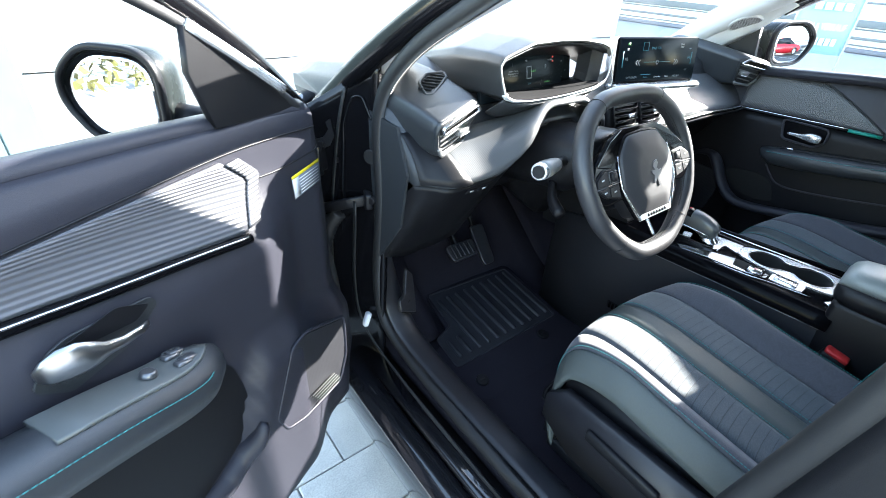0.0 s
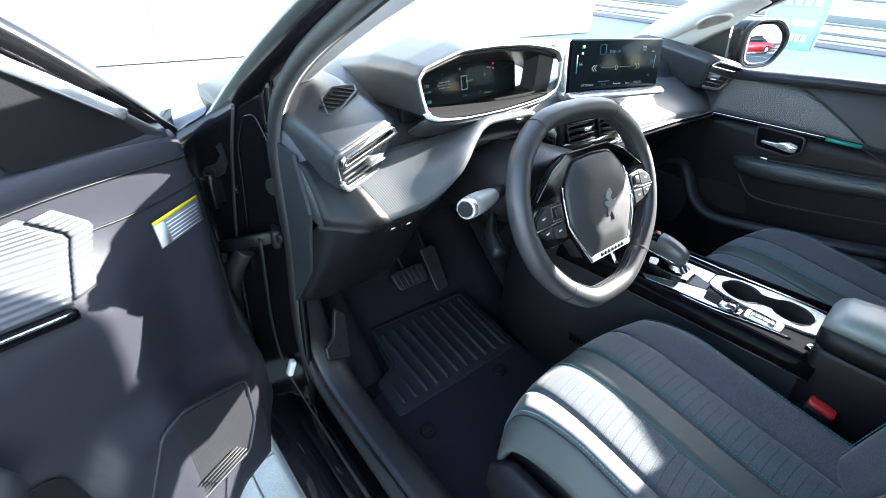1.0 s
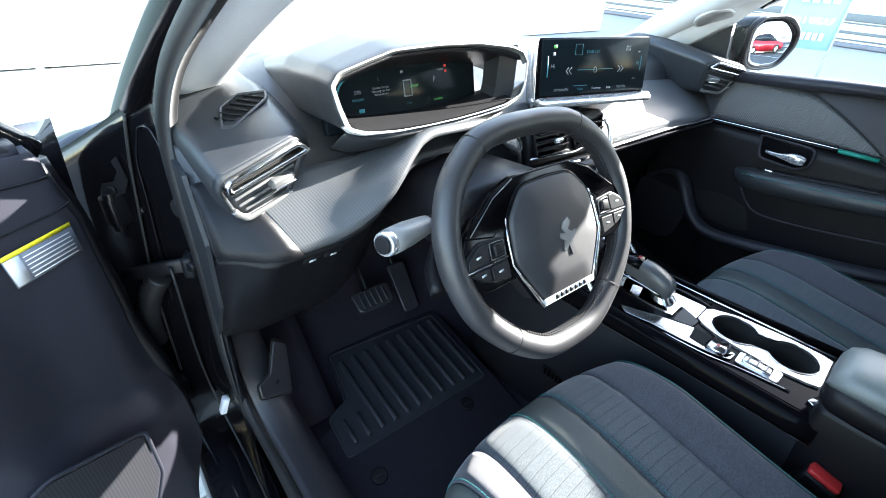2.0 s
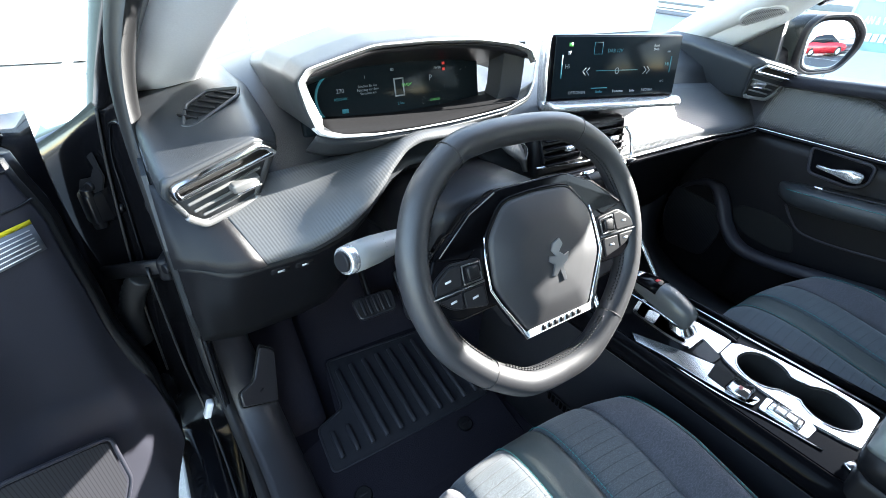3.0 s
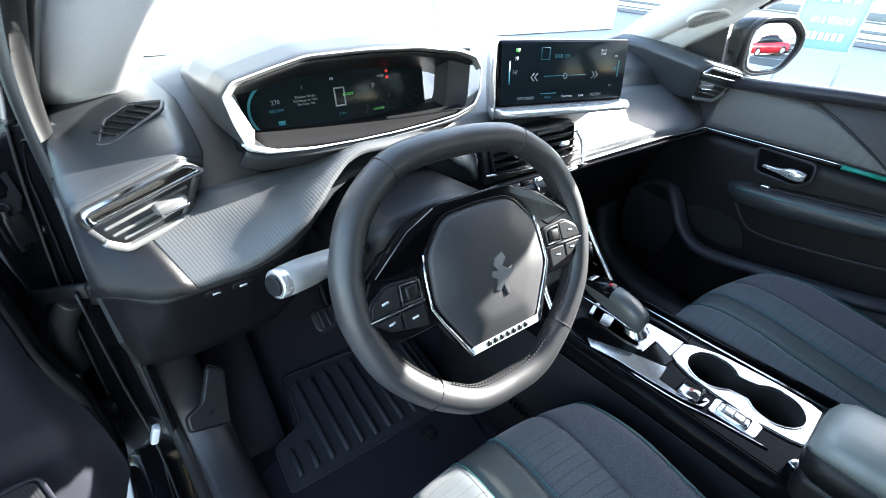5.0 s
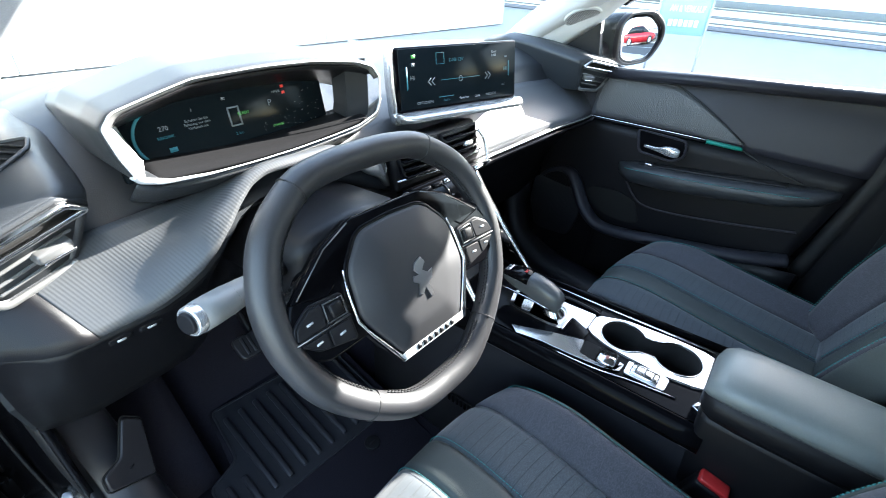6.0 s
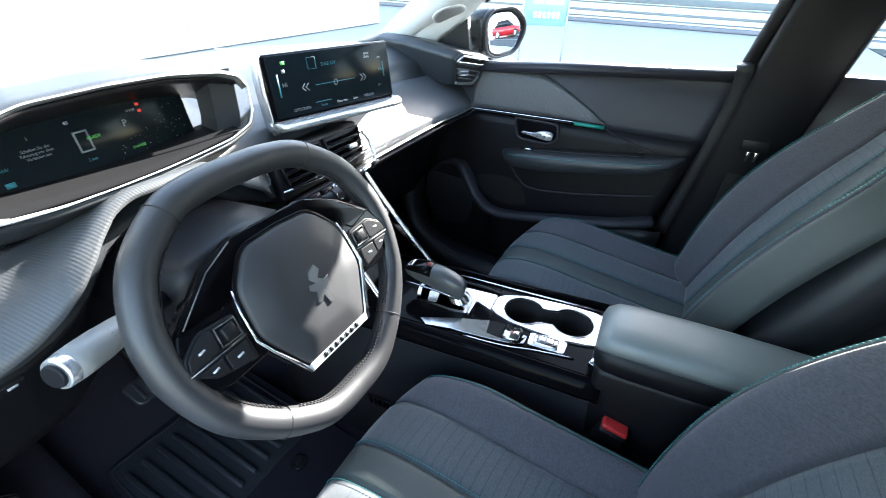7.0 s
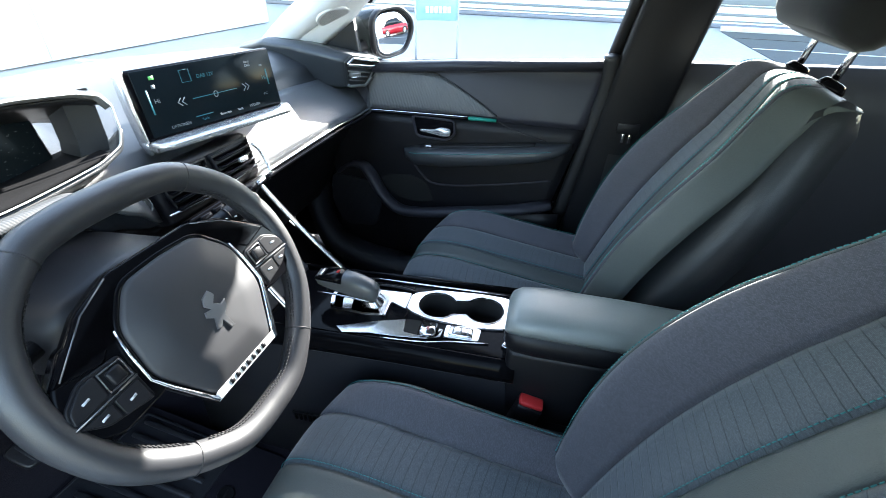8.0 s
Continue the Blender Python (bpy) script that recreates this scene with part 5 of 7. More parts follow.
part("cup_rim", sweep([Vector((x, y, DECK + 0.003)) for x, y in cup_outline(0.002)], slab(0.003, 0.004, 0.4), closed=True), CHROME, console)
# silver neck between the cups and the selector, with a black inset, and a dark slot beside it
part("silver_neck", prism(rounded([(0.050, 0.014), (0.046, 0.088), (0.034, 0.094), (0.014, 0.088), (-0.030, 0.062), (-0.034, 0.050), (-0.016, 0.050), (0.012, 0.050), (-0.004, 0.014)], 0.003, 2)[::-1], 0.005, 0.001, pose(0, 0, DECK - 0.002)), SATIN, console, "satin silver neck of the surround")
part("black_inset", prism(rounded([(0.013, 0.046), (-0.007, 0.006), (-0.036, 0.008), (-0.046, 0.044)], 0.004, 2)[::-1], 0.004, 0.001, pose(0, 0, DECK - 0.0015)), PIANO, console, "gloss black inset beside the selector")
part("edge_slot", sweep(spline([(0.062, 0.112, DECK + 0.001), (0.066, 0.070, DECK + 0.001), (0.064, 0.030, DECK + 0.001), (0.058, 0.008, DECK + 0.001)], 12), slab(0.012, 0.005, 0.4), scale=[0.4, 0.7, 0.9, 1, 1, 1, 1, 1, 1, 0.9, 0.7, 0.4]), PIANO, console)
part("far_edge", sweep([(0.083, 0.20, DECK + 0.001), (0.086, 0.02, DECK + 0.001), (0.090, -0.12, DECK + 0.001), (0.090, -0.205, DECK + 0.001)], slab(0.004, 0.006, 0.4)), CHROME, console)
# silver strip, tray and switches on the driver's half
part("silver_strip", prism([(-0.086, 0.136), (-0.055, 0.065), (-0.034, 0.004), (-0.066, -0.001), (-0.0735, -0.030), (-0.073, -0.066), (-0.046, -0.068), (-0.048, -0.077), (-0.070, -0.075), (-0.080, -0.049), (-0.087, 0.008), (-0.090, 0.065), (-0.101, 0.117)][::-1], 0.004, 0.001, pose(0, 0, DECK - 0.002)), SMOKED, console, "smoked chrome strip round tray and switch")
tray = part("key_tray", prism(rounded([(-0.071, 0.000), (-0.035, 0.002), (-0.034, -0.029), (-0.074, -0.029)], 0.003, 2)[::-1], 0.002, 0.0005, pose(0, 0, DECK + 0.0012)), VOID, console, "small black tray")
brake = part("parking_brake_switch", loft([[Vector((x, y, z)) for x in (-0.073, -0.036) for z in (0,)][:0] + [Vector((-0.0735, y, DECK + 0.001)), Vector((-0.0725, y, DECK + z)), Vector((-0.0375, y, DECK + z)), Vector((-0.0365, y, DECK + 0.001))] for y, z in ((-0.031, 0.004), (-0.034, 0.009), (-0.048, 0.006), (-0.060, 0.009), (-0.064, 0.004))]), CHROME, console, "silver parking brake switch")
part("switch_mark", rbox(0.009, 0.006, 0.0006, 0, pose(-0.055, -0.047, DECK + 0.0068)), material("faded_red_mark", (0.42, 0.16, 0.15), 0.5), brake)
part("mode_bezel", prism(rounded([(-0.068, -0.081), (-0.034, -0.080), (-0.028, -0.136), (-0.034, -0.152), (-0.066, -0.150)], 0.004, 2)[::-1], 0.004, 0.001, pose(0, 0, DECK - 0.001)), SATIN, console, "satin switch bezel")
mode = part("drive_mode_switch", rbox(0.026, 0.048, 0.008, 0.003, pose(-0.050, -0.113, DECK + 0.004)), CHROME, console, "silver drive mode rocker")
for k in range(3):
    part("rocker_rib", rbox(0.022, 0.003, 0.002, 0.0008, pose(-0.050, -0.128 + 0.015 * k, DECK + 0.0085)), FRAME, mode)
part("chrome_line", sweep(spline([(-0.096, 0.04, DECK), (-0.090, -0.038, DECK), (-0.076, -0.100, DECK), (-0.066, -0.170, DECK)], 14), slab(0.003, 0.003, 0.4)), CHROME, console)
part("end_clip", rbox(0.022, 0.012, 0.006, 0.002, pose(-0.060, -0.204, DECK + 0.001, 0, 0, -20)), CHROME, console)
# gloss flank that rolls down to the matt console side
part("gloss_flank", sheet(lambda u, v: (lambda y: Vector((-0.099 - 0.020 * math.sin(v * 1.5) - 0.006 * max(0, y) / 0.3, y, DECK - 0.001 - 0.034 * v * v)))(0.34 - 0.565 * u), 20, 6), DECKGLOSS, console, "gloss black flank", thick=0.004)
part("flank_line", sweep([(-0.1205 - 0.006 * max(0, y) / 0.3, y, DECK - 0.036) for y in [0.34 - 0.0565 * i for i in range(11)]], slab(0.003, 0.003, 0.4)), DARKSATIN, console)
# the selector: a silver well and a short lever with a level, mouse-shaped grip
WELL = rounded([(-0.046, 0.086), (-0.040, 0.168), (0.006, 0.182), (0.034, 0.170), (0.036, 0.072), (0.014, 0.052), (-0.040, 0.052)], 0.010)[::-1]
part("selector_well", ring_plate(WELL, [((x + 0.003) * 0.84 - 0.003, (y - 0.114) * 0.88 + 0.114) for x, y in WELL], DECK - 0.006, DECK + 0.006), CHROME, console, "bright selector surround")
part("selector_plate", prism([((x + 0.003) * 0.84 - 0.003, (y - 0.114) * 0.88 + 0.114) for x, y in WELL], 0.002, 0.0, pose(0, 0, DECK - 0.004)), PIANO, console, "gloss black selector plate")
# glint on the gloss plate, modelled as a small bright satin patch
part("front_glint", prism(rounded([(-0.030, 0.146), (0.004, 0.156), (0.010, 0.134), (-0.026, 0.126)], 0.004, 2)[::-1], 0.003, 0.001, pose(0, 0, DECK - 0.002)), SATIN, console, "bright satin patch for the glint before the lever")
lever = part("selector_lever", loft([[Vector((-0.002 + x * w, y0 + yy * l, DECK + z)) for x, yy in slab(1, 1, 0.35)] for z, w, l, y0 in ((-0.003, 0.044, 0.052, 0.084), (0.006, 0.038, 0.046, 0.088), (0.014, 0.030, 0.044, 0.096), (0.026, 0.028, 0.046, 0.104))]), CHROME, console, "silver selector foot")
GRIP_ROWS = ((0.071, 0.026, 0.042, 0.010), (0.076, 0.016, 0.051, 0.0165), (0.086, 0.012, 0.058, 0.0200), (0.104, 0.015, 0.0655, 0.0220), (0.125, 0.021, 0.0710, 0.0225), (0.145, 0.026, 0.0730, 0.0220), (0.165, 0.031, 0.0720, 0.0210), (0.185, 0.036, 0.0685, 0.0195), (0.199, 0.041, 0.0640, 0.0175), (0.206, 0.046, 0.0590, 0.0130))
grip_loop = lambda y, z0, z1, w: [Vector((-0.002 + w * x, y, DECK + z0 + (z1 - z0) * h)) for x, h in ((-0.72, 0.0), (-0.94, 0.22), (-1.0, 0.50), (-0.92, 0.80), (-0.66, 0.95), (-0.3, 1.0), (0.3, 1.0), (0.66, 0.95), (0.92, 0.80), (1.0, 0.50), (0.94, 0.22), (0.72, 0.0))]
knob = part("selector_grip", loft([grip_loop(*r) for r in GRIP_ROWS]), KNOB, console, "rounded grey selector grip")
part("grip_plate", loft([[p + Vector((0, 0.0008 if y > 0.2 else 0, 0.0012)) for p in grip_loop(y, z0 + 0.5 * (z1 - z0), z1, w * 1.01)] for y, z0, z1, w in GRIP_ROWS[5:]]), PIANO, knob, "gloss black grip plate")
part("park_button", rbox(0.022, 0.012, 0.005, 0.0015, pose(-0.002, 0.196, DECK + 0.0655, -22, 0, 0)), SATIN, knob)
part("park_mark", rbox(0.010, 0.006, 0.0006, 0, pose(-0.002, 0.158, DECK + 0.0738, -4, 0, 0)), RED, knob)
part("grip_side", sweep([Vector((-0.0255, y, DECK + 0.012 + (z0 + z1) / 2 * 0.36)) for y, z0, z1, w in GRIP_ROWS[2:9]], slab(0.003, 0.004, 0.4)), CHROME, knob)
for sx in (-1, 1):
    part("chrome_leg", sweep(spline([(sx * 0.100, 0.19, DECK - 0.002), (sx * 0.096, 0.245, DECK + 0.06), (sx * 0.088, 0.315, DECK + 0.15), (sx * 0.080, 0.36, DECK + 0.22)], 12), slab(0.012, 0.008, 0.35)), CHROME, console, "slim chrome leg up to the dash")
# lower centre stack between console and dash
part("stack_panel", loft([[Vector((x, y, z)) for x, z in ((-0.095, 0.30), (0.095, 0.30), (0.090, zt), (-0.090, zt))] for y, zt in ((0.28, 0.41), (0.36, 0.50), (0.44, 0.62), (0.56, 0.63))], smooth=False), HARD, console)
part("side_grille", rbox(0.004, 0.085, 0.026, 0.001, pose(-0.1225, 0.21, 0.145, 0, -4, 0)), HARD, console, "small footwell air grille")
for k in range(7):
    part("grille_bar", rbox(0.006, 0.006, 0.020, 0.001, pose(-0.1245, 0.177 + 0.011 * k, 0.145, 0, -4, 0)), PIANO, console)
# armrest
arm = thing("armrest", pose(0.000, -0.290, 0.703, 0, 0, 3), "padded black leatherette armrest on its box", "armrest")


def arm_loop(y, w, h, z0, upper=True):
    """A section of the pad: its top, coloured pale as if sunlit, or the dark band under the seam."""
    rows = ((-1.0, 0.20), (-1.0, 0.45), (-0.93, 0.78), (-0.70, 0.95), (-0.3, 1.0), (0.3, 1.0), (0.70, 0.95), (0.93, 0.78), (1.0, 0.45), (1.0, 0.20)) if upper else ((-0.92, -1), (-0.985, -0.75), (-0.985, 0.17), (0.985, 0.17), (0.985, -0.75), (0.92, -1))
    return [Vector((x * w, y, z0 + zz * h)) for x, zz in rows]


PADROWS = ((-0.002, 0.042, 0.018, 0.092), (-0.008, 0.053, 0.030, 0.094), (-0.024, 0.059, 0.037, 0.096), (-0.06, 0.061, 0.040, 0.097), (-0.20, 0.060, 0.040, 0.097), (-0.42, 0.055, 0.038, 0.095), (-0.45, 0.050, 0.030, 0.094))
part("pad", loft([arm_loop(*r) for r in PADROWS]), GRIP, arm, "black leatherette pad in a pale sunlit tone")
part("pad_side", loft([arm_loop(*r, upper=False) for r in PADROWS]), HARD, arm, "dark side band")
part("box", rbox(0.112, 0.44, 0.18, 0.012, pose(0, -0.23, -0.03)), HARD, arm, "black storage box")
part("pad_stitch", stitches([Vector((-0.0612 + 0.006 * (i / 60) ** 2, -0.03 - 0.40 * i / 60, 0.1045)) for i in range(61)], 0.006, 0.004, 0.0007, (-1, 0, 0)), SWITCHPLATE, arm)

# ---- seats ----
def seat(m, label):
    s = thing("car_seat", m, label, "seat", "", "front seats")
    # section across: distance from the middle, bolster rise, outer drop
    def across(x):
        a = abs(x)
        b = max(0.0, min(1.0, (a - 0.130) / 0.065))
        rise = b * b * (3 - 2 * b)
        c = max(0.0, (a - 0.195) / 0.045)
        return rise, c

    base = [(0.010, 0.115), (0.030, 0.175), (0.034, 0.245), (0.020, 0.300), (-0.020, 0.328), (-0.10, 0.334), (-0.22, 0.320), (-0.34, 0.305), (-0.47, 0.290)]
    prof = spline([(0, y, z) for y, z in base], 61)

    def cushion(x, v):
        p = prof[int(min(v, 0.9999) * 60)].lerp(prof[min(int(min(v, 0.9999) * 60) + 1, 60)], (min(v, 0.9999) * 60) % 1)
        rise, c = across(x)
        k = max(0.0, min(1.0, (v - 0.42) / 0.25))
        z = p.z + rise * (0.004 + 0.030 * k) - (c ** 1.7) * 0.055
        y = p.y - (abs(x) / 0.24) ** 3 * 0.055 * max(0, 1 - max(0, v - 0.35) * 2.2)
        if c > 0:
            z = min(z, p.z + 0.05 - c * 0.02)
        return Vector((x, y, z))

    def panels(surface, prefix, depth_dir, cuts, n=8, nv=60, v0=0.0, v1=1.0):
        for i, (a, b, mat, name, lab) in enumerate(cuts):
            def f(u, v, a=a, b=b):
                x = a + (b - a) * u
                p = surface(x, v0 + (v1 - v0) * v)
                e = min(u, 1 - u) * abs(b - a)
                groove = max(0.0, 1 - e / 0.008)
                return p - depth_dir * (0.005 * groove * groove)
            part(name, sheet(f, n, nv), mat, s, lab, None, 0.012, 1.0)

    zup = Vector((0, 0.1, 1)).normalized()
    cuts = [(-0.240, -0.202, VINYL, "cushion_wrap", "leatherette outer edge"), (-0.202, -0.137, CLOTH_PLAIN, "cushion_bolster", "dark cloth side bolster"), (-0.137, -0.034, CLOTH, "cushion_panel", "grey cloth with fine cross lines"), (-0.034, 0.034, VINYL, "cushion_band", "smooth leatherette centre band"),
            (0.034, 0.137, CLOTH, "cushion_panel", "grey cloth with fine cross lines"), (0.137, 0.202, CLOTH_PLAIN, "cushion_bolster", "dark cloth side bolster"), (0.202, 0.240, VINYL, "cushion_wrap", "leatherette outer edge")]
    panels(cushion, "cushion", zup, cuts, 8)
    for x in (-0.038, 0.038, -0.200, 0.200):
        part("stitching", stitches([cushion(x, 0.06 + 0.92 * i / 120) + zup * 0.0012 for i in range(121)], 0.0062, 0.0042, 0.0008), TEAL, s, "teal thread")
    # plinth, rails and side cover
    part("cushion_core", rbox(0.44, 0.46, 0.12, 0.03, pose(0, -0.24, 0.215)), HARD, s)
    for sx in (-1, 1):
        part("side_cover", loft([[Vector((sx * (0.236 + o), y, z)) for y, z in ((-0.02, 0.15), (-0.02, 0.215), (-0.06, 0.255), (-0.25, 0.262), (-0.46, 0.27), (-0.52, 0.22), (-0.50, 0.10), (-0.10, 0.10))] for o in (0.0, 0.014, 0.020)]), SILL, s, "dark grey plastic side cover")
        part("rail", rbox(0.035, 0.44, 0.030, 0.004, pose(sx * 0.19, -0.24, 0.016)), RUBBER, s)
        for y in (-0.02, -0.40):
            part("rail_leg", rbox(0.03, 0.04, 0.12, 0.006, pose(sx * 0.19, y, 0.09)), HARD, s)
    part("height_lever", rbox(0.014, 0.16, 0.028, 0.006, pose(-0.262, -0.21, 0.205, 3, 0, 0)), HARD, s)
    part("adjuster_bar", tube(spline([(-0.15, -0.02, 0.08), (-0.14, 0.055, 0.075), (0.14, 0.055, 0.075), (0.15, -0.02, 0.08)], 16), 0.006), HARD, s)
    # backrest
    U = Vector((0, -0.423, 0.906))
    F = Vector((0, 0.906, 0.423))
    O = Vector((0, -0.495, 0.265))
    L = 0.655

    def half(v):
        return 0.205 + 0.038 * math.sin(math.pi * min(1, v * 1.15 + 0.05)) - 0.066 * max(0, (v - 0.60) / 0.40) ** 2

    def back(x, v):
        h = half(v)
        q = x / 0.24
        a = abs(q)
        b = max(0.0, min(1.0, (a - 0.50) / 0.30))
        bol = b * b * (3 - 2 * b) * 0.072 * (0.35 + 0.65 * math.sin(math.pi * min(1, v * 0.9 + 0.12)))
        c = max(0.0, (a - 0.82) / 0.18)
        d = 0.050 + 0.014 * math.sin(math.pi * min(1, v * 1.4)) + bol - c ** 1.6 * 0.060
        top = max(0.0, (v - 0.90) / 0.10)
        d -= top ** 2 * 0.050
        up = v * L - top ** 2 * 0.02 + 0.006 * math.cos(q * 2)
        return O + Vector((q * h, 0, 0)) + U * up + F * d

    cuts = [(-0.240, -0.198, VINYL, "back_wrap", "leatherette outer edge"), (-0.198, -0.130, CLOTH_PLAIN, "back_bolster", "dark cloth side bolster"), (-0.130, -0.032, CLOTH, "back_panel", "grey cloth with fine cross lines"), (-0.032, 0.032, VINYL, "back_band", "smooth centre band"),
            (0.032, 0.130, CLOTH, "back_panel", "grey cloth with fine cross lines"), (0.130, 0.198, CLOTH_PLAIN, "back_bolster", "dark cloth side bolster"), (0.198, 0.240, VINYL, "back_wrap", "leatherette outer edge")]
    panels(back, "back", F, cuts, 8)
    for x in (-0.036, 0.036, -0.196, 0.196):
        part("stitching", stitches([back(x, 0.03 + 0.95 * i / 140) + F * 0.0012 for i in range(141)], 0.0062, 0.0042, 0.0008, F), TEAL, s, "teal thread")
    loops = []
    for k in range(13):
        v = k / 12
        h = half(v)
        t = max(0.0, (v - 0.90) / 0.10)
        c = O + U * (v * L - t * t * 0.02)
        d0, d1 = 0.030 - t * t * 0.035, -0.060 + t * 0.02
        loops.append([c + Vector((x * h, 0, 0)) + F * d for x, d in ((-0.99, d0), (0.99, d0), (1.0, (d0 + d1) / 2), (0.93, d1), (0, d1 - 0.01), (-0.93, d1), (-1.0, (d0 + d1) / 2))])
    part("back_shell", loft(loops), DARKVINYL, s, "black leatherette back and sides")
    part("recliner_cover", disc(0.06, 0.05, 0.02, 28, Matrix.Translation((-0.232, -0.49, 0.27)) @ pose(0, 0, 0, 0, -90, 0), 0.006), HARD, s)
    # headrest
    for sx in (-0.080, 0.080):
        p0, p1 = O + Vector((sx, 0, 0)) + U * (L - 0.026) + F * 0.002, O + Vector((sx, 0, 0)) + U * (L + 0.10) + F * 0.030
        part("headrest_post", tube([p0, p1], 0.0065, n=12), CHROME, s, "polished steel post")
        q = U.to_track_quat('Z', 'Y').to_matrix().to_4x4()
        part("post_collar", disc(0.026, 0.018, 0.016, 24, Matrix.Translation(p0 + U * 0.006) @ q, 0.004), PIANO, s)
    hr = []
    C = O + U * (L + 0.122) + F * 0.062
    for k in range(13):
        z = -0.085 + 0.17 * k / 12
        e = math.sqrt(max(0.02, 1 - (abs(z) / 0.092) ** 4))
        lp = []
        for j in range(28):
            a = 2 * math.pi * j / 28
            ca, sa = math.cos(a), math.sin(a)
            x = math.copysign(abs(ca) ** 0.55, ca) * 0.158 * (0.80 + 0.20 * e)
            d = math.copysign(abs(sa) ** 0.75, sa) * 0.070 * e
            lp.append(C + Vector((x, 0, 0)) + U * z + F * (d + 0.10 * z * 0.3))
        hr.append(lp)
    part("headrest", loft(hr), HEADCLOTH, s, "padded black headrest")
    return s


driver_seat = seat(pose(-0.332, 0.0, 0.338), "grey cloth driver seat with teal stitching")
passenger_seat = copy_thing(driver_seat, pose(0.378, 0.0, 0.338))
tagged(passenger_seat, "grey cloth passenger seat with teal stitching")

# buckle of the driver's belt and the far belt on its pillar
buckle = thing("belt_buckle", pose(-0.060, -0.335, 0.548, -4, -14, 95), "black belt buckle with a red button", "buckle")
part("buckle_case", rbox(0.050, 0.028, 0.085, 0.006, pose(0, 0, 0.065)), HARD, buckle, "black buckle case")
part("release_button", rbox(0.046, 0.024, 0.012, 0.004, pose(0, -0.002, 0.110)), RED, buckle, "red release button")
part("buckle_stem", tube([(0, 0, -0.10), (0, 0, 0.03)], 0.009), HARD, buckle)
belt = thing("seat_belt", (0.70, -0.50, 0.55), "black webbing seat belt on the middle pillar", "seat belt")
part("webbing", sweep([(0.675, -0.535, 1.33), (0.695, -0.51, 1.10), (0.700, -0.495, 0.93), (0.700, -0.48, 0.60)], slab(0.003, 0.046, 0.3), up=(0, 1, 0)), RUBBER, belt)
tongue = part("tongue", rbox(0.006, 0.060, 0.030, 0.002, pose(0.688, -0.505, 0.965, 0, 0, 0)), HARD, belt)
for dy in (-0.010, 0.008):
    part("tongue_plate", rbox(0.004, 0.008, 0.026, 0.001, pose(0.684, -0.505 + dy, 0.938)), CHROME, tongue, "bright metal tongue")

# ---- doors ----
# passenger door, closed; its own axes: x rearwards from the hinge, y inwards (towards the driver), z up
pd = thing("door_1", pose(0.705, 0.50, 0.0, 0, 0, 0), "closed black passenger door with ribbed trim and silver handle", "door", "structure", "front doors")


def at(y, z, d=0.0):
    """A point of the passenger door's inner face, in the door's own axes; d: how far it stands proud."""
    return Vector((-d, y - 0.50, z))


def door_face(y, z):
    """Depth of the door's inner face: full at the arm rest, hollow below it."""
    up = max(0.0, min(1.0, (z - 0.93) / 0.16))
    return 0.012 * math.sin(math.pi * min(1, max(0, (z - 0.40) / 0.6))) - 0.035 * up ** 2


def card(u, v):
    y = 0.42 - 0.86 * u
    top = 1.073 + 0.046 * u / 0.86
    y -= 0.0
    z = 0.36 + (top - 0.36) * v
    return at(y + (0.20 * (1 - v) if u > 0.5 else 0) * (u - 0.5) * 2, z, door_face(y, z))


def card_cut(u):
    # share of the card's height that lies under the trim strip
    return (0.936 + 0.008 * min(u, 1) - 0.36) / (0.713 + 0.046 * u / 0.86)


LOWER = material("lower_door_plastic", (0.008, 0.008, 0.010), 0.42, spec=0.20, grain=0.1, bump=0.3, bump_size=1100)
part("door_card", sheet(lambda u, v: card(u, card_cut(u) + (1 - card_cut(u)) * v), 24, 10), PANEL, pd, "dark moulded upper door card", thick=0.03)
part("lower_card", sheet(lambda u, v: card(u, card_cut(u) * v), 24, 16), LOWER, pd, "black plastic lower door card", thick=0.03)
part("sill_pad", sweep([at(0.30, 1.064, -0.012), at(0.0, 1.090, -0.014), at(-0.42, 1.119, -0.016)], slab(0.05, 0.030, 0.45)), PANEL, pd, "soft black window sill pad")
part("door_skin", rbox(0.03, 1.05, 0.80, 0.01, pose(0.075, -0.48, 0.68)), PAINT, pd)


def carbon_patch(u, v):
    # ribbed wedge that runs on from the dash trim and tapers rearwards
    y = 0.285 - 0.42 * u
    top = 1.072 - 0.010 * u / 0.5 if u < 0.5 else 1.062 - 0.106 * ((u - 0.5) / 0.5) ** 1.25
    bot = 0.946 + 0.010 * u
    z = bot + (max(top, bot + 0.001) - bot) * v
    return at(y, z, door_face(y, z) + 0.004)


part("ribbed_trim", sheet(carbon_patch, 30, 8), SIDE_CARBON, pd, "grey ribbed carbon-look trim", thick=0.004)
part("trim_seam", sweep([carbon_patch(i / 30, 1.0) + Vector((-0.002, 0, 0.002)) for i in range(2, 31)], slab(0.005, 0.004, 0.45)), RUBBER, pd)
ln = [at(0.285 - 0.335 * i / 20, 0.938 + 0.008 * i / 20, 0.012) for i in range(21)]
part("gloss_strip", sweep(ln, slab(0.016, 0.010, 0.4)), PIANO, pd)
part("chrome_line", sweep([p + Vector((-0.006, 0, 0.006)) for p in ln], slab(0.004, 0.003, 0.4)), CHROME, pd)
part("teal_strip", sweep([at(-0.050, 0.947, 0.014), at(-0.135, 0.948, 0.012)], slab(0.014, 0.010, 0.4)), material("teal_strip_paint", (0.01, 0.22, 0.17), 0.4, grain=0.3, grain_size=300), pd, "teal strip end")
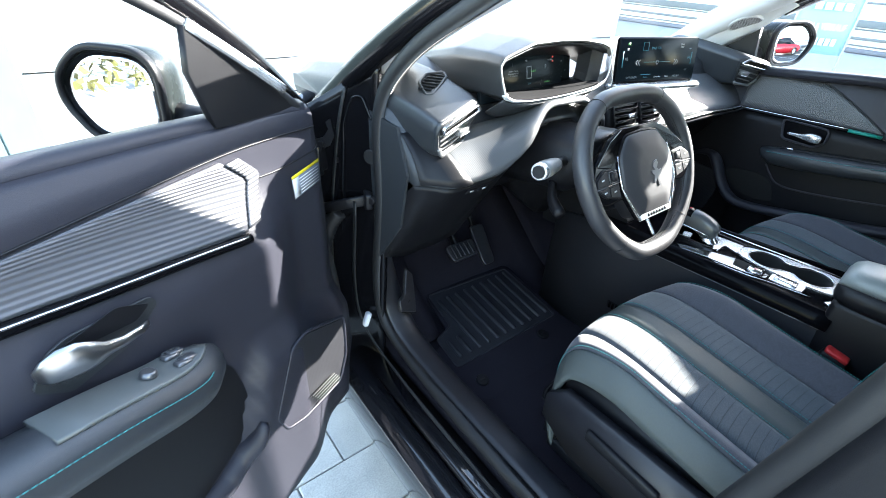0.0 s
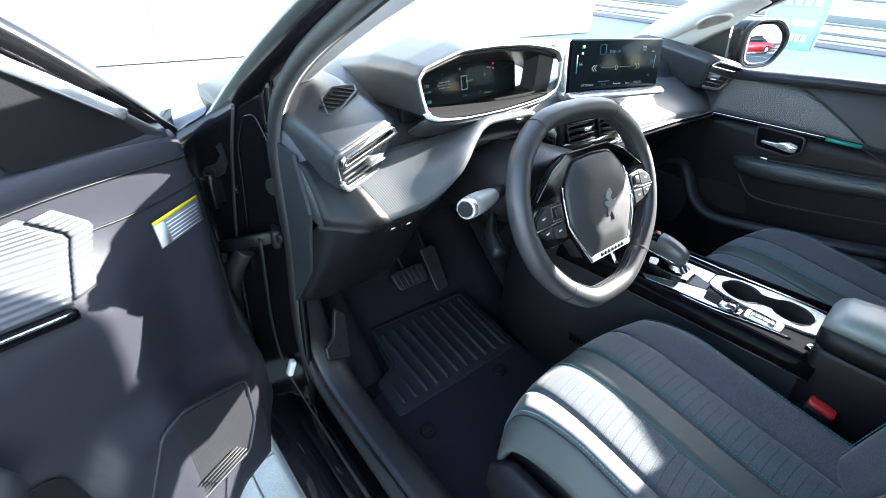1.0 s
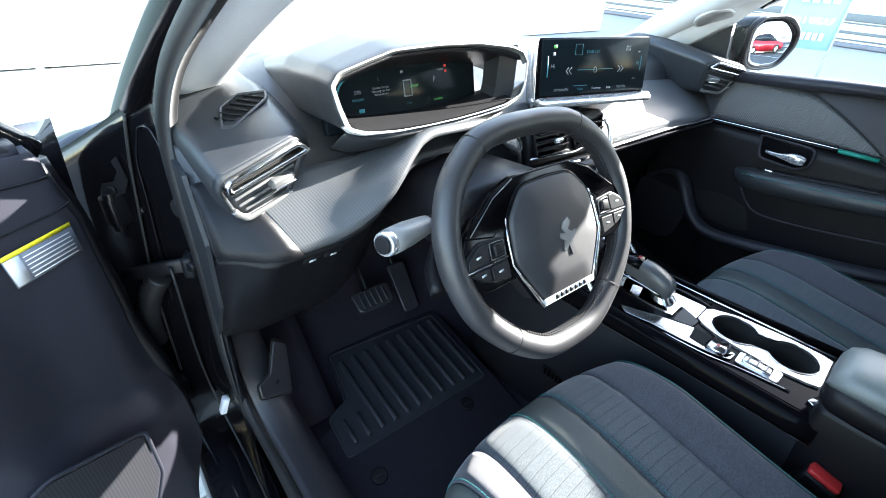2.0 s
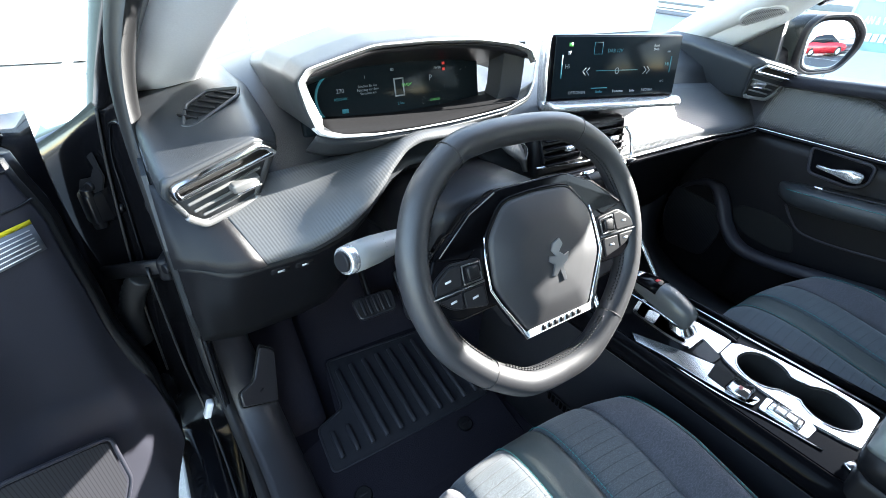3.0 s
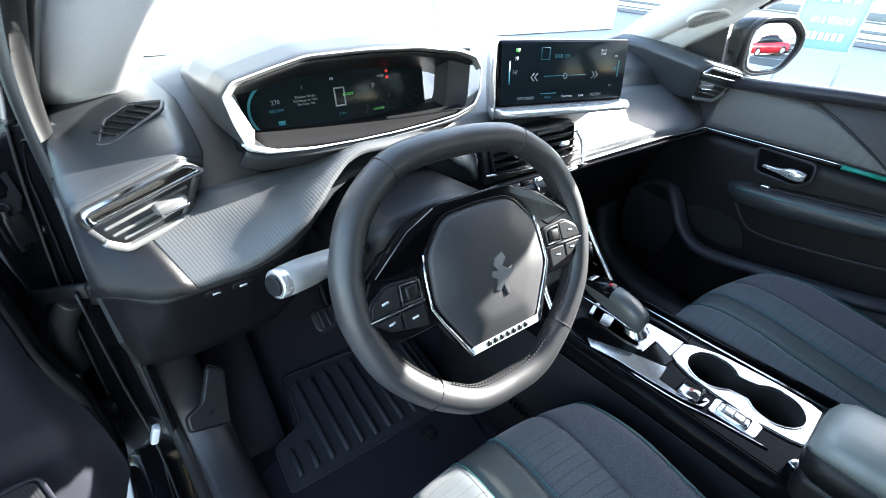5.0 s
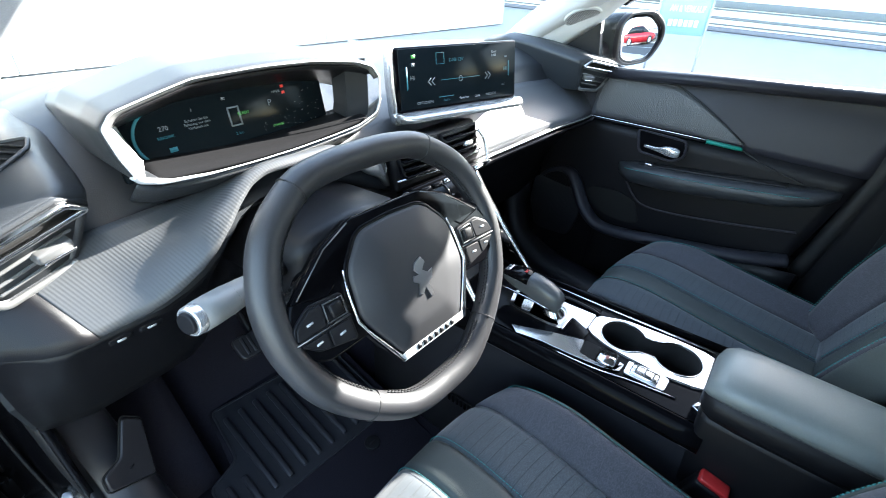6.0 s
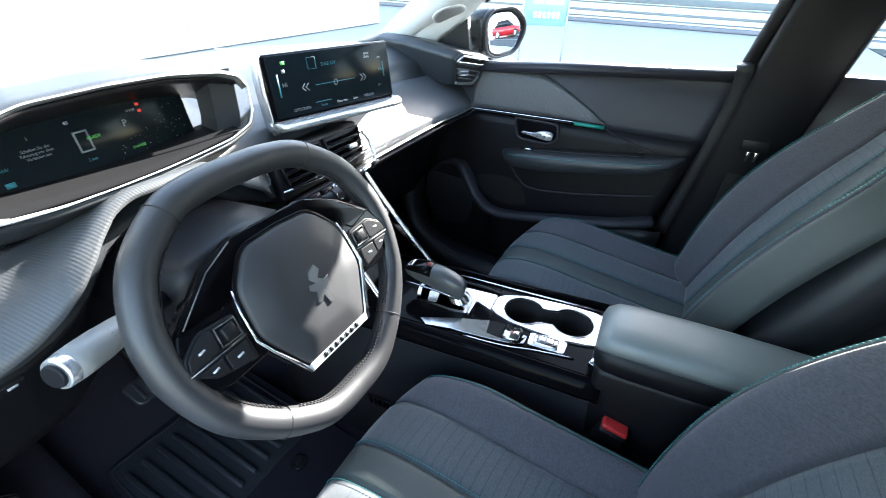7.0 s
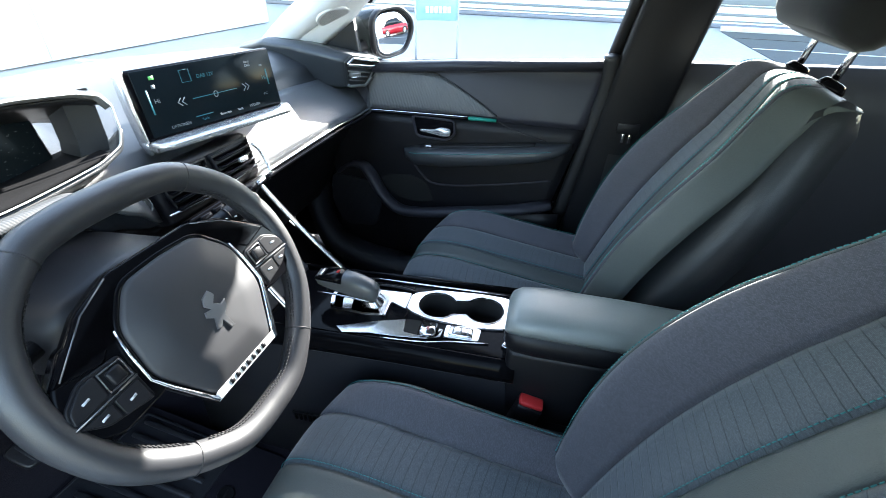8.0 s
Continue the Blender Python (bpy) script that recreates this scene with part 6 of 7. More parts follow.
pocket = part("handle_recess", prism(rounded([(-0.066, 0.030), (0.062, 0.026), (0.066, -0.012), (0.040, -0.030), (-0.050, -0.026)], 0.012), 0.004, 0.001, pose(-0.012, -0.44, 0.905, 90, 0, -90)), PIANO, pd, "dark handle recess")
hl = spline([(-0.024, -0.400, 0.898), (-0.034, -0.440, 0.900), (-0.040, -0.470, 0.904), (-0.036, -0.500, 0.902)], 14)
part("door_handle", sweep(hl, slab(0.014, 0.022, 0.45), up=(0, 0, 1), scale=[0.35, 0.4, 0.45, 0.5, 0.58, 0.7, 0.85, 1.0, 1.15, 1.25, 1.3, 1.25, 1.1, 0.8]), SATIN, pd, "satin chrome inner door handle")
REST = [(0.165, 0.006, 0.822, 0.812), (0.150, 0.030, 0.828, 0.796), (0.110, 0.056, 0.838, 0.786), (0.02, 0.072, 0.852, 0.796), (-0.12, 0.076, 0.870, 0.818), (-0.27, 0.070, 0.890, 0.846), (-0.335, 0.052, 0.898, 0.866), (-0.365, 0.012, 0.900, 0.884)]


def rest_at(y):
    for a, b in zip(REST, REST[1:]):
        if y >= b[0]:
            f = (y - a[0]) / (b[0] - a[0])
            return tuple(p + (q - p) * f for p, q in zip(a[1:], b[1:]))
    return REST[-1][1:]


def rest_loop(row):
    y, d, zt, zb = row
    return [at(y, z, dd_) for dd_, z in ((-0.01, zt + 0.004), (d * 0.55, zt + 0.004), (d * 0.90, zt), (d, zt - 0.008), (d * 1.04, (zt + zb) / 2), (d * 0.94, zb + 0.006), (d * 0.70, zb), (-0.01, zb - 0.004))]


rp = part("arm_rest", loft([rest_loop((y, *rest_at(y))) for y in [0.165 - 0.53 * i / 40 for i in range(41)]]), SOFT, pd, "soft black arm rest")
part("rest_inlay", sheet(lambda u, v: at(0.10 - 0.36 * u, rest_at(0.10 - 0.36 * u)[1] + 0.0045, (0.15 + 0.45 * v) * rest_at(0.10 - 0.36 * u)[0]), 20, 4), RUBBER, rp, "dark switch inlay", thick=0.002)
part("window_switch", rbox(0.018, 0.09, 0.004, 0.0015, pose(-0.030, -0.56, 0.8655, -7, 0, 0)), HARD, rp)
part("switch_tip", rbox(0.014, 0.022, 0.008, 0.003, pose(-0.034, -0.43, 0.852, -6, 0, 0)), CHROME, rp)
part("arm_stitching", stitches([rest_loop((y, *rest_at(y)))[3] + Vector((-0.001, 0, 0.001)) for y in [0.13 - 0.44 * i / 60 for i in range(61)]], 0.007, 0.005, 0.0011, (-1, 0, 0)), TEAL, rp)
part("speaker_grille", prism(rounded([(-0.10, 0.09), (0.06, 0.075), (0.085, 0.0), (0.06, -0.10), (-0.07, -0.11), (-0.11, -0.02)], 0.03), 0.006, 0.002, pose(-0.016, -0.17, 0.62, 90, 0, -90)), GRILLE, pd, "round-cornered speaker grille")
rail = spline([at(0.440, 0.650, 0.004), at(0.405, 0.712, 0.010), at(0.350, 0.750, 0.020), at(0.300, 0.756, 0.034), at(0.262, 0.722, 0.046), at(0.225, 0.668, 0.054), at(0.170, 0.628, 0.060), at(0.095, 0.626, 0.062), at(-0.04, 0.650, 0.062), at(-0.21, 0.680, 0.055), at(-0.33, 0.700, 0.020)], 60)
part("pocket_rail", sweep(rail, slab(0.044, 0.030, 0.45), scale=[0.35 + 0.65 * smooth((i - 2) / 22) for i in range(60)]), PANEL, pd, "raised edge of the door pocket")
# no real hollow: a black sheet on the card paints the pocket's shade
part("pocket_shade", prism(rounded([(0.255, 0.700), (0.225, 0.728), (0.140, 0.738), (0.085, 0.722), (0.055, 0.655), (0.110, 0.640), (0.180, 0.648), (0.225, 0.675)], 0.015), 0.003, 0.001, Matrix(((0, 0, -1, -0.014), (1, 0, 0, -0.50), (0, 1, 0, 0), (0, 0, 0, 1)))), VOID, pd, "flat dark patch for the shade in the door pocket")
part("recess_frame", sweep([Vector((-0.017, -0.44 - x, 0.905 + z)) for x, z in rounded([(-0.070, 0.034), (0.066, 0.030), (0.070, -0.014), (0.043, -0.034), (-0.054, -0.030)], 0.014)], slab(0.007, 0.005, 0.45), closed=True, up=(-1, 0, 0)), PANEL, pd, "moulded frame of the handle recess")
under = spline([at(0.125, 0.775, 0.014), at(0.096, 0.742, 0.016), at(0.060, 0.720, 0.018), at(-0.02, 0.722, 0.018), at(-0.166, 0.747, 0.018), at(-0.32, 0.780, 0.016)], 40)
part("lower_seam", sweep(under, slab(0.005, 0.006, 0.45)), PANEL, pd, "seam of the padded panel under the arm rest")
part("card_crease", sweep(spline([at(-0.136, 0.945, 0.010), at(-0.20, 0.922, 0.012), at(-0.29, 0.900, 0.012)], 12), slab(0.004, 0.004, 0.45)), RUBBER, pd)
part("door_pocket", sheet(lambda u, v: at(0.18 - 0.54 * u, 0.45 + (0.175 + 0.06 * u) * v, 0.05), 10, 6), HARD, pd, thick=0.006)
win = part("side_window", sheet(lambda u, v: Vector((0.025 - 0.085 * v, -0.10 - 0.82 * u + (-0.34 * (1 - u)) * v, 1.085 + 0.045 * u + (0.32 - 0.03 * u) * v)), 6, 4), GLASS, pd, "clear side window")
win.visible_shadow = False
part("window_frame", tube([Vector((0.028, -0.93, 1.13)), Vector((-0.062, -0.99, 1.45))], 0.018), RUBBER, pd)
part("window_frame", sweep(spline([Vector((0.006, -0.235, 1.255)), Vector((-0.012, -0.35, 1.322)), Vector((-0.040, -0.50, 1.400)), Vector((-0.060, -0.75, 1.440)), Vector((-0.065, -1.02, 1.445))], 18), slab(0.034, 0.045, 0.4), up=(1, 0, 0)), PAINT, pd)
part("mirror_sail", prism([(-0.040, -0.004), (0.122, -0.004), (0.114, 0.030), (0.101, 0.120), (-0.040, 0.012)], 0.02, 0.003, pose(0.0, -0.09, 1.085, 90, 0, -90) @ pose(0, 0, 0)), HARD, pd, "black mirror triangle")


SHELL = material("mirror_shell_paint", (0.016, 0.020, 0.020), 0.28, stain=0.05, spec=0.35)


def wing_mirror(parent, m, glass_m, flip, radius):
    """A wing mirror: rounded shell, bezel and a real, convex mirror glass of a given radius. flip: -1 for the left one."""
    out = rounded([(flip * x, z) for x, z in ((-0.090, 0.050), (-0.060, 0.078), (0.040, 0.082), (0.098, 0.040), (0.104, -0.006), (0.060, -0.066), (-0.040, -0.072), (-0.082, -0.050))][::flip], 0.03, 5)
    loops = [[Vector((x * s, y, z * s)) for x, z in out] for y, s in ((0.0, 1.0), (0.02, 1.06), (0.06, 1.03), (0.10, 0.85), (0.125, 0.5), (0.13, 0.2))]
    shell = part("mirror_shell", loft(loops), SHELL, parent, "gloss black mirror shell", m)
    part("mirror_bezel", sweep([Vector((x * 1.02, -0.002, z * 1.02)) for x, z in out], slab(0.010, 0.020, 0.4), closed=True, up=(0, -1, 0)), HARD, shell, "matt black mirror bezel")
    part("mirror_glass", loft([[Vector((x * s, (x * x + z * z) * s * s / (2 * radius), z * s)) for x, z in out] for s in (0.93, 0.80, 0.65, 0.50, 0.35, 0.20, 0.08)]), MIRROR, shell, "clear mirror glass", glass_m)
    part("mirror_foot", sweep([Vector((-flip * 0.06, 0.04, -0.03)), Vector((-flip * 0.15, 0.05, -0.045))], slab(0.05, 0.05, 0.4)), HARD, shell)
    return shell


rim_line = spline([at(0.452, 1.094, 0.018), at(0.380, 1.146, 0.018), at(0.308, 1.200, 0.018), at(0.262, 1.240, 0.030), at(0.215, 1.275, 0.045)], 20)
part("lining_edge", sheet(lambda u, v: rim_line[round(u * 19)] + Vector((-0.055, 0.062, 0.036)) * v + Vector((-0.012, 0, 0)) * math.sin(math.pi * v), 19, 6), LINING, car, "pale textile flare between pillar lining and door", Matrix.Translation((0.705, 0.50, 0.0)), thick=0.004, offset=1.0)
wing_mirror(pd, pose(0.168, -0.235, 1.142, 0, 0, -14) @ Matrix.Diagonal((1.14, 1.0, 0.93, 1)), pose(0, -0.008, 0, -3.2, 0, 0), 1, 1.3)

# driver's door, wide open; its own axes: x from the hinge outwards along the door, y towards the camera side, z up
DOOR = pose(-0.795, 0.4765, 0.0, 0, 0, 210)
dd = thing("door_2", DOOR, "wide open black driver door with ribbed trim", "door", "structure", "front doors")
FRONT = [(0.30, 0.14), (0.34, 0.085), (0.45, 0.019), (0.59, 0.026), (0.79, 0.055), (0.956, 0.064), (1.066, 0.084), (1.12, 0.10)]


RIDGE = [(-0.05, 0.62), (0.094, 0.680), (0.197, 0.728), (0.295, 0.764), (0.359, 0.776), (0.390, 0.74), (0.410, 0.66), (0.45, 0.58), (0.55, 0.52), (1.1, 0.50)]


def dface(s, z):
    d = 0.042 * smooth((1.03 - z) / 0.13) * smooth((s - 0.16) / 0.14)
    d += 0.034 * smooth((lerp(RIDGE, s)[0] - z) / 0.085) * smooth((0.46 - s) / 0.06)
    d += -0.025 * smooth((z - 1.075) / 0.05)
    d += -0.03 * smooth((0.10 - s) / 0.08)
    return d


def dcard(u, v):
    z = 0.335 + (1.095 + 0.035 * u - 0.335) * v
    s0 = lerp(FRONT, z)[0]
    s = s0 + (1.02 - s0) * u ** 1.3
    return Vector((s, dface(s, z), z))


part("door_card", sheet(dcard, 70, 70), PANEL, dd, "dark moulded door card", thick=0.03, offset=1.0)


def dline(pts, lift=0.006, n=24):
    return [Vector((p.x, dface(p.x, p.z) + lift, p.z)) for p in spline([(s, 0, z) for s, z in pts], n)]


part("sill_pad", sweep(dline([(0.10, 1.088), (0.32, 1.104), (0.60, 1.118), (1.0, 1.135)], -0.022), slab(0.045, 0.030, 0.48)), PANEL, dd, "soft black window sill pad")
part("card_seam", sweep(dline([(0.085, 1.052), (0.22, 1.063), (0.325, 1.066), (0.48, 1.061), (0.62, 1.056), (1.0, 1.047)], 0.0005, 40), slab(0.0035, 0.0035, 0.4)), HARD, dd)
part("card_seam", sweep(dline([(0.262, 1.010), (0.20, 1.004), (0.15, 1.004), (0.07, 1.008)], 0.0005, 30), slab(0.003, 0.003, 0.4)), HARD, dd)


def dcarbon(u, v):
    s_front = 0.318 - 0.042 * max(0.0, 1 - abs(v - 0.66) / (0.34 if v > 0.66 else 0.66))
    s = s_front + (1.0 - s_front) * u
    top = 1.058 - 0.02 * max(0, s - 0.33)
    bot = 0.948 + 0.155 * (s - 0.318)
    z = bot + (top - bot) * v
    return Vector((s, dface(s, z) + 0.005, z))


part("ribbed_trim", sheet(dcarbon, 40, 14), DOOR_CARBON, dd, "grey ribbed carbon-look trim", thick=0.005, offset=1.0)
part("trim_end", sheet(lambda u, v: (lambda p: Vector((p.x - 0.030 * u, p.y + (dface(p.x - 0.03, p.z) - p.y + 0.001) * u ** 1.5, p.z)))(dcarbon(0.0, 0.04 + 0.92 * v)), 6, 14), DOOR_CARBON, dd, "front end of the ribbed trim", thick=0.003, offset=1.0)
st = dline([(0.322, 0.940), (0.42, 0.956), (0.547, 0.975), (0.652, 0.992), (1.0, 1.045)], 0.006, 30)
part("gloss_strip", sweep(st, slab(0.016, 0.016, 0.4)), PIANO, dd, "gloss black strip")
part("chrome_line", sweep([p + Vector((0, 0.008, 0.006)) for p in st[1:]], slab(0.004, 0.004, 0.4)), CHROME, dd)
rec = part("handle_recess", prism(rounded([(0.648, 0.922), (0.624, 0.955), (0.600, 0.962), (0.502, 0.950), (0.494, 0.936), (0.542, 0.904), (0.617, 0.894)], 0.008)[::-1], 0.004, 0.001, pose(0, 0.0435, 0, 90, 0, 0)), DARKVINYL, dd, "moulded handle recess")
# shade of the recess laid on as a thin dark plate
part("recess_shade", prism(rounded([(0.612, 0.958), (0.545, 0.966), (0.508, 0.946), (0.530, 0.934), (0.590, 0.944)], 0.006)[::-1], 0.002, 0.0006, pose(0, 0.049, 0, 90, 0, 0)), HARD, rec, "flat dark patch for the shade behind the handle")
HANDLE = ((0.522, 0.927, 0.008, 0.005, 0.056), (0.535, 0.929, 0.011, 0.007, 0.062), (0.56, 0.934, 0.014, 0.009, 0.067), (0.580, 0.941, 0.019, 0.010, 0.070), (0.593, 0.947, 0.032, 0.012, 0.072), (0.606, 0.951, 0.041, 0.013, 0.071), (0.622, 0.952, 0.042, 0.012, 0.067), (0.636, 0.949, 0.032, 0.010, 0.060), (0.643, 0.947, 0.014, 0.006, 0.054))
part("door_handle", loft([[Vector((x, d + a * t, z + b * h)) for a, b in slab(1.0, 1.0, 0.42)] for x, z, h, t, d in HANDLE]), BRUSHED, dd, "satin chrome inner door handle")
ar = spline([(0.482, 0.045, 0.822), (0.500, 0.072, 0.824), (0.54, 0.085, 0.834), (0.66, 0.088, 0.872), (0.98, 0.080, 0.945)], 26)
da = part("arm_rest", sweep(ar, slab(0.085, 0.072, 0.42), scale=[0.55 + 0.45 * min(1, i / 4) for i in range(26)]), SOFT, dd, "soft arm rest with window switches")
part("switch_plate", sweep([p + Vector((0, -0.004, 0.036)) for p in ar[5:20]], slab(0.055, 0.006, 0.4)), SWITCHPLATE, da, "satin grey switch plate")
for k in range(4):
    p = ar[8 + 2 * (k // 2)] + Vector((0, -0.016 + 0.024 * (k % 2), 0.042))
    part("window_switch", rbox(0.022, 0.014, 0.008, 0.003, pose(p.x, p.y, p.z - 0.002, 0, -18, 0)), DARKSATIN, da)
p = ar[14] + Vector((0, -0.004, 0.042))
part("mirror_switch", disc(0.011, 0.009, 0.008, 20, pose(p.x, p.y, p.z - 0.002, 0, -18, 0), 0.002), DARKSATIN, da)
part("arm_stitching", stitches([p + Vector((-0.004, 0.041, 0.018)) for p in ar[2:22]], 0.007, 0.005, 0.0009, (0, 1, 0)), TEAL, da)
ridge = dline([(0.405, 0.60), (0.43, 0.555), (0.47, 0.53), (0.55, 0.515), (0.95, 0.51)], 0.0, 40)
part("door_pocket", sweep(ridge, slab(0.045, 0.055, 0.48), up=(0, 1, 0), scale=[0.3 + 0.7 * min(1, i / 12) for i in range(40)]), PANEL, dd, "raised edge of the door pocket")
part("pocket_back", prism(rounded([(0.400, 0.66), (0.420, 0.755), (0.48, 0.775), (1.0, 0.84), (1.0, 0.53), (0.56, 0.53), (0.43, 0.58)], 0.02)[::-1], 0.003, 0.001, pose(0, 0.046, 0, 90, 0, 0)), HARD, dd, "dark open pocket")
gr = part("speaker_grille", prism(rounded([(0.150, 0.650), (0.270, 0.702), (0.305, 0.695), (0.368, 0.575), (0.350, 0.530), (0.300, 0.505), (0.180, 0.490), (0.152, 0.545)], 0.012)[::-1], 0.006, 0.002, pose(0, 0.074, 0, 90, 0, 0)), GRILLE, dd, "flush speaker grille")
for k in range(4):
    part("grille_rib", rbox(0.080, 0.004, 0.003, 0.001, pose(0.225 + 0.006 * k, 0.0805, 0.508 + 0.010 * k, 0, -6, 0)), RUBBER, gr)
part("grille_rim", sweep([Vector((x, 0.075, z)) for x, z in rounded([(0.144, 0.655), (0.268, 0.710), (0.310, 0.702), (0.376, 0.575), (0.356, 0.522), (0.302, 0.497), (0.176, 0.482), (0.146, 0.545)], 0.012)], slab(0.006, 0.006, 0.45), closed=True, up=(0, 1, 0)), PANEL, dd)
lab = part("warning_label", rbox(0.088, 0.001, 0.046, 0, None), PAPER, dd, "grey airbag label with yellow top", pose(0.128, 0.004, 0.961, 0, 4, 3))
part("label_top", rbox(0.088, 0.0006, 0.006, 0, pose(0, 0.0008, 0.021)), YELLOW, lab)
part("label_side", rbox(0.018, 0.0006, 0.038, 0, pose(0.034, 0.0008, -0.002)), WHITEP, lab)
for k in range(6):
    part("print_line", rbox(0.060, 0.0004, 0.0014, 0, pose(-0.008, 0.0008, 0.011 - 0.006 * k)), WHITEP, lab)
part("mirror_sail", prism([(0.118, 1.093), (0.300, 1.104), (0.326, 1.185), (0.318, 1.243), (0.190, 1.150)][::-1], 0.015, 0.003, pose(0, -0.008, 0, 90, 0, 0)), HARD, dd, "black mirror triangle")
part("window_frame", sweep(spline([(0.075, -0.045, 1.068), (0.185, -0.055, 1.185), (0.31, -0.075, 1.285), (0.52, -0.11, 1.39), (0.80, -0.13, 1.44), (1.02, -0.13, 1.43)], 24), slab(0.050, 0.040, 0.4), up=(0, 1, 0)), POST, dd, "gloss black window frame")
part("frame_seal", sweep(spline([(0.105, -0.012, 1.085), (0.20, -0.02, 1.165), (0.33, -0.045, 1.262), (0.54, -0.08, 1.36), (0.82, -0.10, 1.405)], 24), slab(0.018, 0.014, 0.45), up=(0, 1, 0)), RUBBER, dd)
part("sail_lining", sweep(spline([(0.16, 0.004, 1.135), (0.24, -0.004, 1.195), (0.312, -0.010, 1.244)], 10), slab(0.016, 0.010, 0.45), up=(0, 1, 0)), SATIN, dd)
part("door_skin", sheet(lambda u, v: Vector((0.0 + 1.05 * u, -0.115 - 0.035 * math.sin(math.pi * v), 0.30 + 0.79 * v)), 16, 12), PAINT, dd, "gloss black door skin", thick=0.01)
part("door_edge", sweep([Vector((lerp(FRONT, z)[0] - 0.012, -0.075, z)) for z in [0.36 + 0.70 * i / 20 for i in range(21)]], slab(0.085, 0.03, 0.3), up=(1, 0, 0)), INNER, dd)
part("edge_seal", tube([Vector((lerp(FRONT, z)[0] - 0.004, -0.028, z)) for z in [0.34 + 0.72 * i / 24 for i in range(25)]], 0.009), RUBBER, dd)
wing_mirror(dd, pose(0.288, -0.225, 1.110, 0, 0, 112) @ Matrix.Diagonal((0.83, 0.90, 1.00, 1)), pose(0, -0.004, 0), -1, 6.0)

# ---- footwell ----
mat = thing("floor_mat", pose(-0.350, 0.37, 0.342, 9, 0, 0), "black textile floor mat with ribbed rubber heel pad", "floor mat")
part("mat_base", prism(rounded([(-0.27, -0.30), (0.23, -0.30), (0.23, 0.20), (-0.13, 0.22), (-0.16, 0.03), (-0.27, 0.0)], 0.03), 0.008, 0.003), CARPET, mat, "black carpet mat")
heel = part("heel_pad", prism(rounded([(-0.215, -0.075), (0.205, -0.075), (0.205, 0.18), (-0.125, 0.20), (-0.14, 0.06), (-0.21, 0.035)], 0.012), 0.006, 0.002, pose(0, 0, 0.007)), MAT, mat, "rubber heel pad")
for k in range(11):
    x = -0.185 + 0.037 * k
    y1 = 0.015 if x < -0.14 else 0.165
    part("heel_rib", rbox(0.013, y1 + 0.055, 0.010, 0.004, pose(x, (y1 - 0.055) / 2, 0.0155)), MAT, heel)
part("heel_edge", sweep([Vector((x, y, 0.013)) for x, y in rounded([(-0.215, -0.075), (0.205, -0.075), (0.205, 0.18), (-0.125, 0.20), (-0.14, 0.06), (-0.21, 0.035)], 0.012)], slab(0.006, 0.004, 0.4), closed=True), MAT, heel)
for x, y in ((-0.178, -0.145), (0.107, -0.115)):
    c = part("mat_clip", disc(0.020, 0.018, 0.008, 24, pose(x, y, 0.006), 0.002), HARD, mat, "round mat fastener")
    part("clip_slot", rbox(0.018, 0.004, 0.002, 0.0008, pose(x, y, 0.0145)), RUBBER, c)
pedal = thing("brake_pedal", pose(-0.316, 0.60, 0.49, 35, 0, 0), "ribbed rubber brake pedal in the footwell", "pedal")
part("pedal_pad", prism(rounded([(-0.055, -0.032), (0.055, -0.032), (0.060, 0.030), (-0.060, 0.030)], 0.016), 0.012, 0.004), MAT, pedal, "ribbed rubber pedal pad")
for k in range(5):
    part("pedal_rib", rbox(0.008, 0.045, 0.004, 0.0015, pose(-0.036 + 0.018 * k, 0, 0.013)), MAT, pedal)
part("pedal_arm", rbox(0.012, 0.03, 0.14, 0.003, pose(0.0, 0.07, -0.01, -78, 0, 0)), HARD, pedal)
gas = thing("accelerator_pedal", pose(-0.195, 0.63, 0.46, 50, 0, 0), "slim black accelerator pedal", "pedal")
part("pedal_pad", prism(rounded([(-0.026, -0.075), (0.026, -0.075), (0.030, 0.075), (-0.030, 0.075)], 0.014), 0.012, 0.004), MAT, gas)
part("pedal_arm", rbox(0.012, 0.12, 0.015, 0.003, pose(0.0, 0.12, -0.01)), HARD, gas)

# bonnet release beside the footrest
kick_n = Vector((0.55, -0.77, 0.32)).normalized()
kick_x = Vector((0, 0, 1)).cross(kick_n).normalized()
kick_m = Matrix((kick_x, kick_n.cross(kick_x), kick_n)).transposed().to_4x4()
kick_m.translation = (-0.652, 0.434, 0.552)
kick = thing("bonnet_release", kick_m, "dark plastic bonnet release flap on the foot trim", "lever")
FLAP = rounded([(0.034, 0.062), (0.058, 0.030), (0.012, -0.068), (-0.058, -0.014), (-0.050, 0.014), (-0.012, 0.012)], 0.008)
part("flap", prism(FLAP[::-1], 0.008, 0.003, pose(0, 0, -0.002)), SILL, kick, "dark plastic flap")
part("flap_gap", sweep([Vector((x * 1.05, y * 1.05, 0.001)) for x, y in FLAP], slab(0.003, 0.004, 0.4), closed=True), VOID, kick)
part("flap_mark", rbox(0.010, 0.004, 0.001, 0, pose(-0.010, -0.016, 0.0064)), KEYGREY, kick)

# ---- far pillar loudspeaker ----
speaker_n = Vector((-0.30, -0.46, -0.83)).normalized()
speaker_m = Matrix.Translation((0.641, 0.345, 1.2110)) @ speaker_n.to_track_quat('Z', 'Y').to_matrix().to_4x4()
sp = thing("pillar_speaker", speaker_m, "round perforated tweeter grille on the pillar lining", "speaker grille")
part("speaker_dish", disc(0.052, 0.050, 0.006, 40, None, 0.002), LINING, sp)
hole = []
